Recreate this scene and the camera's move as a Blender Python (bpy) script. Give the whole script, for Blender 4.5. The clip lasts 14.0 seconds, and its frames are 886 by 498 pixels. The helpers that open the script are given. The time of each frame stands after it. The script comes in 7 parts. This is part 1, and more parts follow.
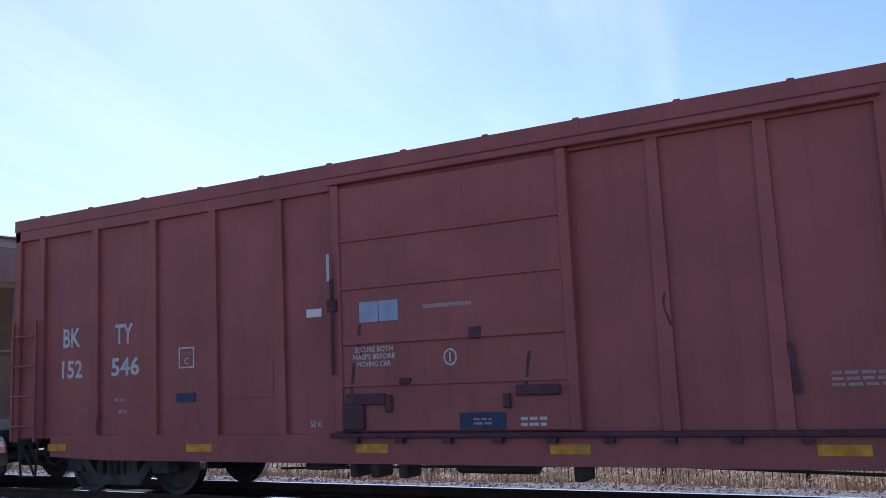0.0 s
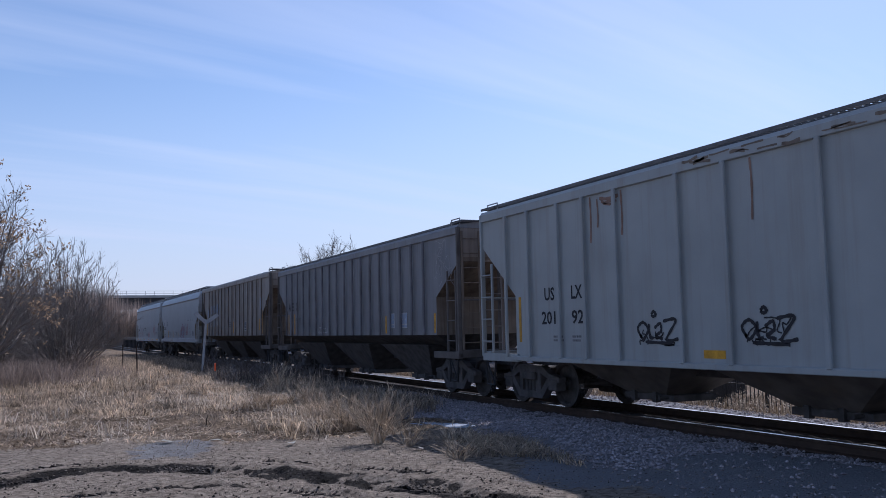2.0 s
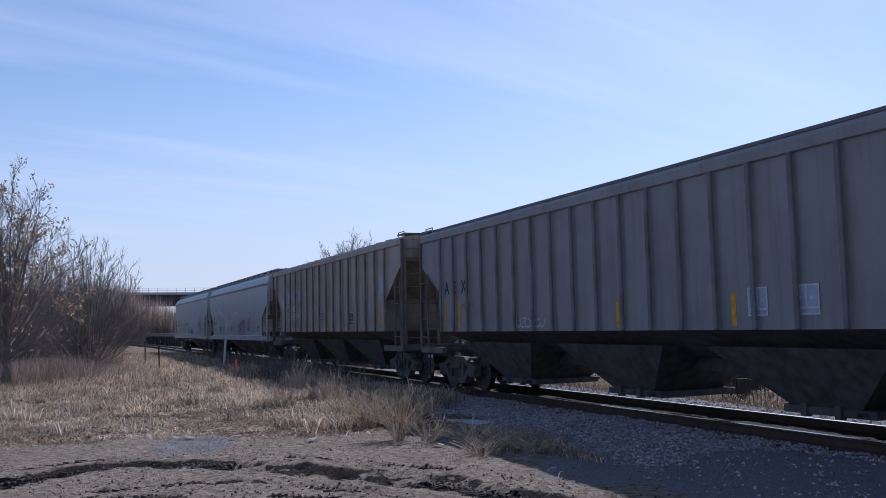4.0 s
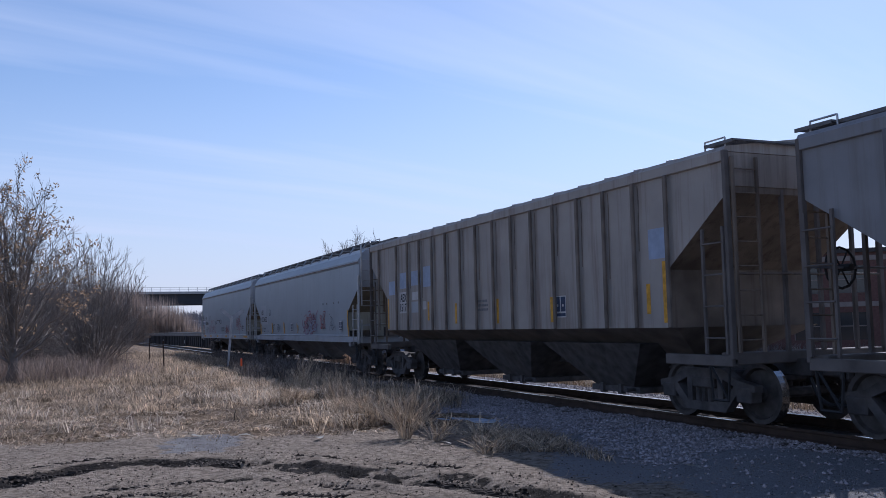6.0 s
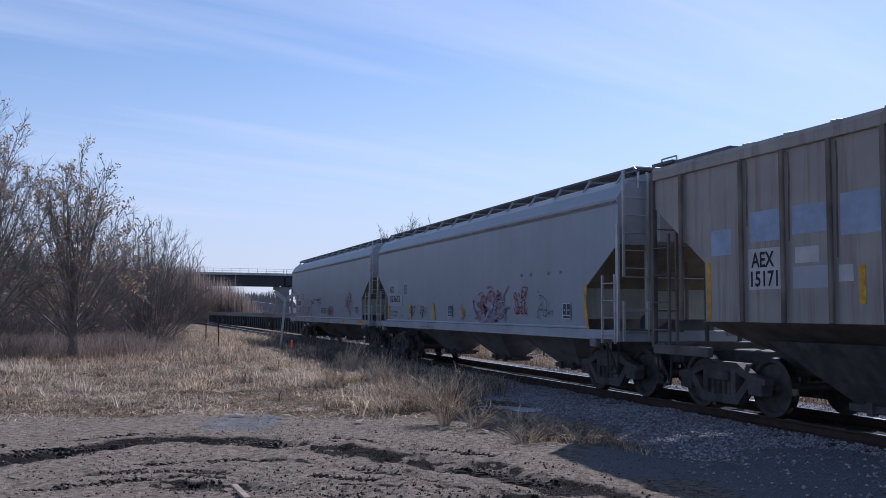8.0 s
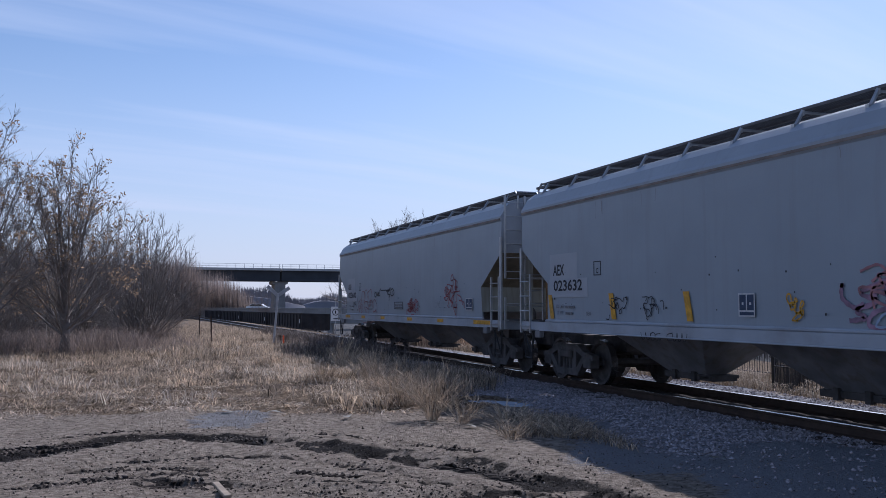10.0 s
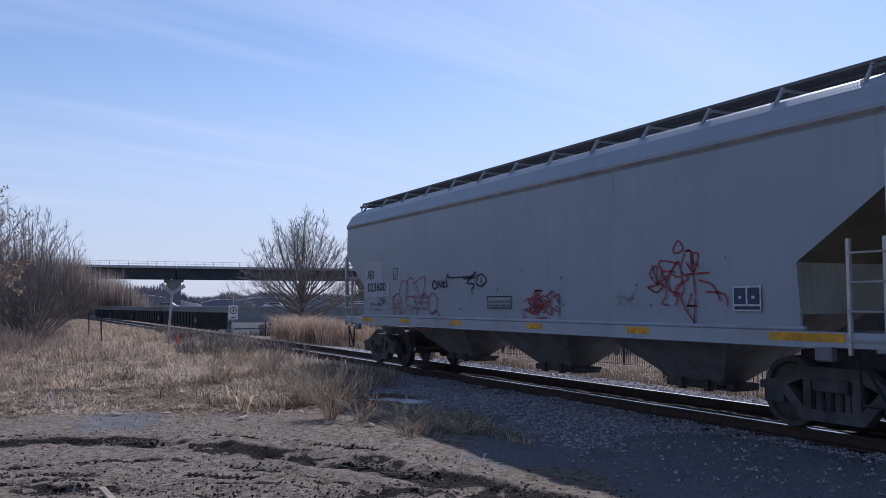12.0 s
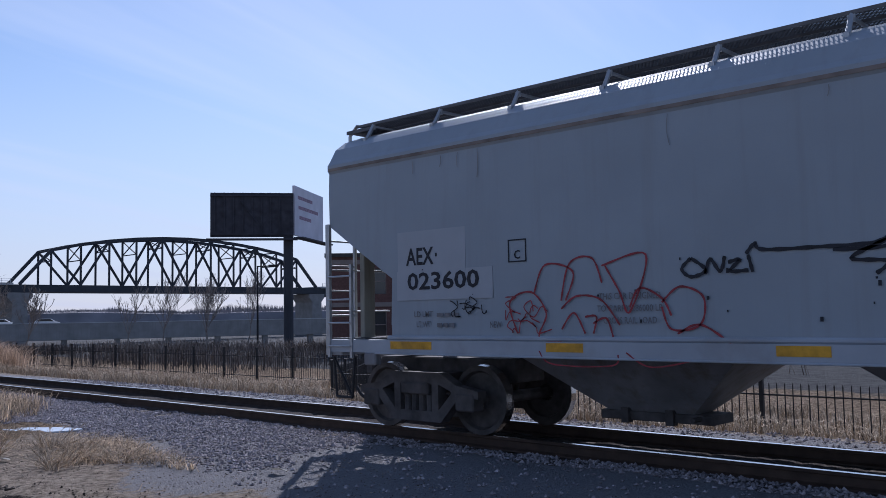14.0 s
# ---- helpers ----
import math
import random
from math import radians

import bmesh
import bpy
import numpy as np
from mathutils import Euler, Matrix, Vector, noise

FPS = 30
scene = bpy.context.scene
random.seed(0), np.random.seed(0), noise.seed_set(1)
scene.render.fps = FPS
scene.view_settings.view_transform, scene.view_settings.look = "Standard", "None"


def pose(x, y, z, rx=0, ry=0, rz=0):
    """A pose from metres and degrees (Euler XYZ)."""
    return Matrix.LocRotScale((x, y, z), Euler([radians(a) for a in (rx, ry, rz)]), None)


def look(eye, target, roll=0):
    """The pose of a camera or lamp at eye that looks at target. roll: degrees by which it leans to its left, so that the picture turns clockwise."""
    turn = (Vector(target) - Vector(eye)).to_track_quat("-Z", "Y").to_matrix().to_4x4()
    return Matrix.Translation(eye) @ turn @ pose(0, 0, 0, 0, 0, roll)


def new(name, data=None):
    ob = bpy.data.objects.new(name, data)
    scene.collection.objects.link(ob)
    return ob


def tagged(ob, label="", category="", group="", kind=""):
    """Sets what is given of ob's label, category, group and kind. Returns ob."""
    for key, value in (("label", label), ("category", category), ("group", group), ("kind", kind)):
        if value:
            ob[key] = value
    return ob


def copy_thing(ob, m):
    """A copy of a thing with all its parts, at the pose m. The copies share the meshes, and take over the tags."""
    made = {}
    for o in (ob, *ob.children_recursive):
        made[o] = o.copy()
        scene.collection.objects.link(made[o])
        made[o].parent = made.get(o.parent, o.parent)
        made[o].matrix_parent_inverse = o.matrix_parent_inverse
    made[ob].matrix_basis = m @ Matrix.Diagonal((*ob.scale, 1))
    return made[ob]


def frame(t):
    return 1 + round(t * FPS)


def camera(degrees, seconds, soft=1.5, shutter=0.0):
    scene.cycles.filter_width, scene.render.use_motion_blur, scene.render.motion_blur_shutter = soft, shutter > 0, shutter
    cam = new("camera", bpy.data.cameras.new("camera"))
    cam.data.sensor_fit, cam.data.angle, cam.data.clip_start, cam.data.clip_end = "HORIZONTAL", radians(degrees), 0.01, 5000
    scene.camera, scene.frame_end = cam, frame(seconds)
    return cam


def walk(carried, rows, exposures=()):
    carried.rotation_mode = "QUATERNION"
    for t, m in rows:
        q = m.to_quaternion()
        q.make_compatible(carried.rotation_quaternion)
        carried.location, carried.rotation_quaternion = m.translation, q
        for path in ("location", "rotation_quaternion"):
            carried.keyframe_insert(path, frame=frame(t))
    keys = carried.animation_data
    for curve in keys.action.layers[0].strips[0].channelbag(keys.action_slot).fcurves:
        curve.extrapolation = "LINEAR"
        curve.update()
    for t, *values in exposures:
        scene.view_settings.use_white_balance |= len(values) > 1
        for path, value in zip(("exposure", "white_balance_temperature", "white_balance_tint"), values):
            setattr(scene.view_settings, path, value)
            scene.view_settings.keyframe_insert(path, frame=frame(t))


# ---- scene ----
cam = camera(52.81, 14.0, soft=0.7)
PATH = [
    (0.0, -0.034, -0.091, 1.759, 97.802, 2.478, 29.176),
    (0.5, -0.034, -0.091, 1.759, 96.383, 2.219, 51.690),
    (1.0, -0.050, -0.076, 1.751, 95.725, 1.884, 59.609),
    (1.5, 0.086, -0.092, 1.767, 95.334, 1.578, 62.809),
    (2.0, 0.133, -0.105, 1.770, 95.102, 1.173, 65.488),
    (2.5, 0.120, -0.098, 1.773, 94.937, 1.186, 65.835),
    (3.0, 0.127, -0.090, 1.778, 94.919, 1.201, 65.982),
    (3.5, 0.132, -0.100, 1.775, 94.935, 1.226, 66.648),
    (6.0, 0.117, -0.181, 1.765, 94.860, 1.239, 66.908),
    (6.5, 0.025, -0.256, 1.761, 94.821, 1.206, 67.187),
    (7.0, -0.064, -0.298, 1.752, 94.802, 1.218, 67.148),
    (7.5, -0.023, -0.199, 1.747, 94.822, 1.006, 67.821),
    (8.0, 0.131, 0.073, 1.763, 94.047, -0.339, 70.538),
    (10.5, 0.129, 0.241, 1.780, 93.452, 0.131, 70.017),
    (11.0, 0.127, 0.253, 1.775, 93.209, 0.624, 68.464),
    (11.5, 0.108, 0.265, 1.769, 93.456, 0.219, 65.119),
    (12.0, 0.101, 0.276, 1.772, 93.524, 0.142, 64.002),
    (12.5, 0.009, 0.282, 1.763, 93.247, -0.030, 61.345),
    (13.0, -0.188, 0.262, 1.793, 93.645, 0.855, 55.991),
    (13.5, -0.333, 0.166, 1.806, 94.056, 1.412, 50.112),
    (14.0, -0.195, 0.469, 1.772, 94.180, 1.003, 42.997),
]
EXPOSURES = [(t, e, 5600, 18) for t, e in ((0.0, 0.45), (0.2, 0.3), (0.5, 0.05), (1.0, -0.05), (3.0, 0.0), (7.0, 0.0), (10.5, -0.05), (14.0, -0.1))]
walk(cam, [(r[0], pose(*r[1:])) for r in PATH], EXPOSURES)

# ---------------------------------------------------------------- light
SUN = Vector((-3.3, 3.6, 4.2)).normalized()
world = bpy.data.worlds.new("sky")
scene.world = world
world.use_nodes = True


def build_sky():
    nt = world.node_tree
    n, l = nt.nodes, nt.links
    n.clear()
    out = n.new("ShaderNodeOutputWorld")
    bg = n.new("ShaderNodeBackground")
    sky = n.new("ShaderNodeTexSky")
    sky.sky_type = "NISHITA"
    sky.sun_disc = False
    sky.sun_elevation = math.asin(SUN.z)
    sky.sun_rotation = math.atan2(SUN.x, SUN.y)
    sky.air_density, sky.dust_density, sky.ozone_density = 1.0, 0.35, 1.6
    tc = n.new("ShaderNodeTexCoord")
    # thin cirrus: noise on the plane of the clouds, drawn out along one direction
    sep = n.new("ShaderNodeSeparateXYZ")
    l.new(tc.outputs["Generated"], sep.inputs[0])
    zz = n.new("ShaderNodeMath"); zz.operation = "MAXIMUM"; zz.inputs[1].default_value = 0.0
    l.new(sep.outputs["Z"], zz.inputs[0])
    za = n.new("ShaderNodeMath"); za.operation = "ADD"; za.inputs[1].default_value = 0.09
    l.new(zz.outputs[0], za.inputs[0])
    div = n.new("ShaderNodeVectorMath"); div.operation = "DIVIDE"
    l.new(tc.outputs["Generated"], div.inputs[0])
    comb = n.new("ShaderNodeCombineXYZ"); comb.inputs[2].default_value = 1.0
    l.new(za.outputs[0], comb.inputs[0]); l.new(za.outputs[0], comb.inputs[1])
    l.new(comb.outputs[0], div.inputs[1])
    mp = n.new("ShaderNodeMapping")
    mp.inputs["Scale"].default_value = (1.5, 0.2, 0.0)
    mp.inputs["Location"].default_value = (1.3, 0.4, 0)
    vr = n.new("ShaderNodeVectorRotate")
    vr.rotation_type = "Z_AXIS"
    vr.inputs["Angle"].default_value = radians(-12)
    l.new(div.outputs[0], vr.inputs["Vector"])
    l.new(vr.outputs[0], mp.inputs[0])
    nz = n.new("ShaderNodeTexNoise")
    nz.inputs["Scale"].default_value = 1.0
    nz.inputs["Detail"].default_value = 5.0
    nz.inputs["Roughness"].default_value = 0.55
    nz.inputs["Distortion"].default_value = 0.25
    l.new(mp.outputs[0], nz.inputs["Vector"])
    ramp = n.new("ShaderNodeValToRGB")
    ramp.color_ramp.elements[0].position, ramp.color_ramp.elements[1].position = 0.5, 0.78
    ramp.color_ramp.elements[1].color = (0.5, 0.5, 0.5, 1)
    l.new(nz.outputs[0], ramp.inputs[0])
    mix = n.new("ShaderNodeMix"); mix.data_type = "RGBA"
    mix.inputs["B"].default_value = (8.0, 8.3, 9.0, 1)
    l.new(ramp.outputs[0], mix.inputs["Factor"])
    l.new(sky.outputs[0], mix.inputs["A"])
    hz = n.new("ShaderNodeMapRange")
    hz.interpolation_type = "SMOOTHSTEP"
    hz.inputs[1].default_value, hz.inputs[2].default_value, hz.inputs[3].default_value, hz.inputs[4].default_value = 0.0, 0.30, 0.75, 0.0
    l.new(zz.outputs[0], hz.inputs[0])
    mh = n.new("ShaderNodeMix"); mh.data_type = "RGBA"
    mh.inputs["B"].default_value = (5.4, 5.7, 6.7, 1)
    l.new(hz.outputs[0], mh.inputs["Factor"]); l.new(mix.outputs["Result"], mh.inputs["A"])
    l.new(mh.outputs["Result"], bg.inputs[0])
    bg.inputs[1].default_value = 0.108
    l.new(bg.outputs[0], out.inputs[0])


build_sky()
sun = new("sun", bpy.data.lights.new("sun", "SUN"))
sun.data.energy, sun.data.angle, sun.data.color = 4.5, radians(0.53), (1.0, 0.95, 0.88)
sun.matrix_basis = look(SUN * 50, (0, 0, 0))


# ---------------------------------------------------------------- materials
def mat(name, color, rough=0.6, metal=0.0, vary=0.15, scale=3.0, dirt=None, dirt_amount=0.0, streak=0.0,
        bump=0.0, bump_scale=40.0, spec=0.3, random=0.0, island=0.0, through_light=0.0):
    m = bpy.data.materials.new(name)
    m.use_nodes = True
    n, l = m.node_tree.nodes, m.node_tree.links
    b = n["Principled BSDF"]
    b.inputs["Roughness"].default_value = rough
    b.inputs["Metallic"].default_value = metal
    b.inputs["Specular IOR Level"].default_value = spec
    tc = n.new("ShaderNodeTexCoord")
    nz = n.new("ShaderNodeTexNoise")
    nz.inputs["Scale"].default_value, nz.inputs["Detail"].default_value = scale, 6.0
    l.new(tc.outputs["Object"], nz.inputs["Vector"])
    lo, hi = [c * (1 - vary) for c in color], [min(1, c * (1 + vary)) for c in color]
    r = n.new("ShaderNodeValToRGB")
    r.color_ramp.elements[0].position, r.color_ramp.elements[1].position = 0.3, 0.7
    r.color_ramp.elements[0].color, r.color_ramp.elements[1].color = (*lo, 1), (*hi, 1)
    l.new(nz.outputs[0], r.inputs[0])
    col = r.outputs[0]
    if dirt:
        mp = n.new("ShaderNodeMapping")
        mp.inputs["Scale"].default_value = (5.0, 5.0, 0.28) if streak else (1, 1, 1)
        l.new(tc.outputs["Object"], mp.inputs[0])
        nd = n.new("ShaderNodeTexNoise")
        nd.inputs["Scale"].default_value, nd.inputs["Detail"].default_value, nd.inputs["Roughness"].default_value = 1.1, 8.0, 0.65
        l.new(mp.outputs[0], nd.inputs["Vector"])
        rd = n.new("ShaderNodeValToRGB")
        rd.color_ramp.elements[0].position, rd.color_ramp.elements[1].position = 0.5, 0.75
        rd.color_ramp.elements[1].color = (dirt_amount,) * 3 + (1,)
        l.new(nd.outputs[0], rd.inputs[0])
        mx = n.new("ShaderNodeMix"); mx.data_type = "RGBA"
        l.new(rd.outputs[0], mx.inputs["Factor"]); l.new(col, mx.inputs["A"])
        mx.inputs["B"].default_value = (*dirt, 1)
        col = mx.outputs["Result"]
    if random or island:
        src = n.new("ShaderNodeObjectInfo" if random else "ShaderNodeNewGeometry")
        so = src.outputs["Random"] if random else src.outputs["Random Per Island"]
        mr = n.new("ShaderNodeMapRange")
        k = random or island
        mr.inputs[3].default_value, mr.inputs[4].default_value = 1 - k, 1 + k
        l.new(so, mr.inputs[0])
        vm = n.new("ShaderNodeVectorMath"); vm.operation = "SCALE"
        l.new(col, vm.inputs[0]); l.new(mr.outputs[0], vm.inputs["Scale"])
        col = vm.outputs[0]
    l.new(col, b.inputs["Base Color"])
    if through_light:
        tr = n.new("ShaderNodeBsdfTranslucent")
        l.new(col, tr.inputs[0])
        ms = n.new("ShaderNodeMixShader")
        ms.inputs[0].default_value = through_light
        l.new(b.outputs[0], ms.inputs[1]); l.new(tr.outputs[0], ms.inputs[2])
        l.new(ms.outputs[0], n["Material Output"].inputs[0])
    if bump:
        nb = n.new("ShaderNodeTexNoise")
        nb.inputs["Scale"].default_value, nb.inputs["Detail"].default_value = bump_scale, 4.0
        l.new(tc.outputs["Object"], nb.inputs["Vector"])
        bp = n.new("ShaderNodeBump")
        bp.inputs["Strength"].default_value, bp.inputs["Distance"].default_value = bump, 0.02
        l.new(nb.outputs[0], bp.inputs["Height"]); l.new(bp.outputs[0], b.inputs["Normal"])
    return m


RUST = (0.10, 0.045, 0.025)
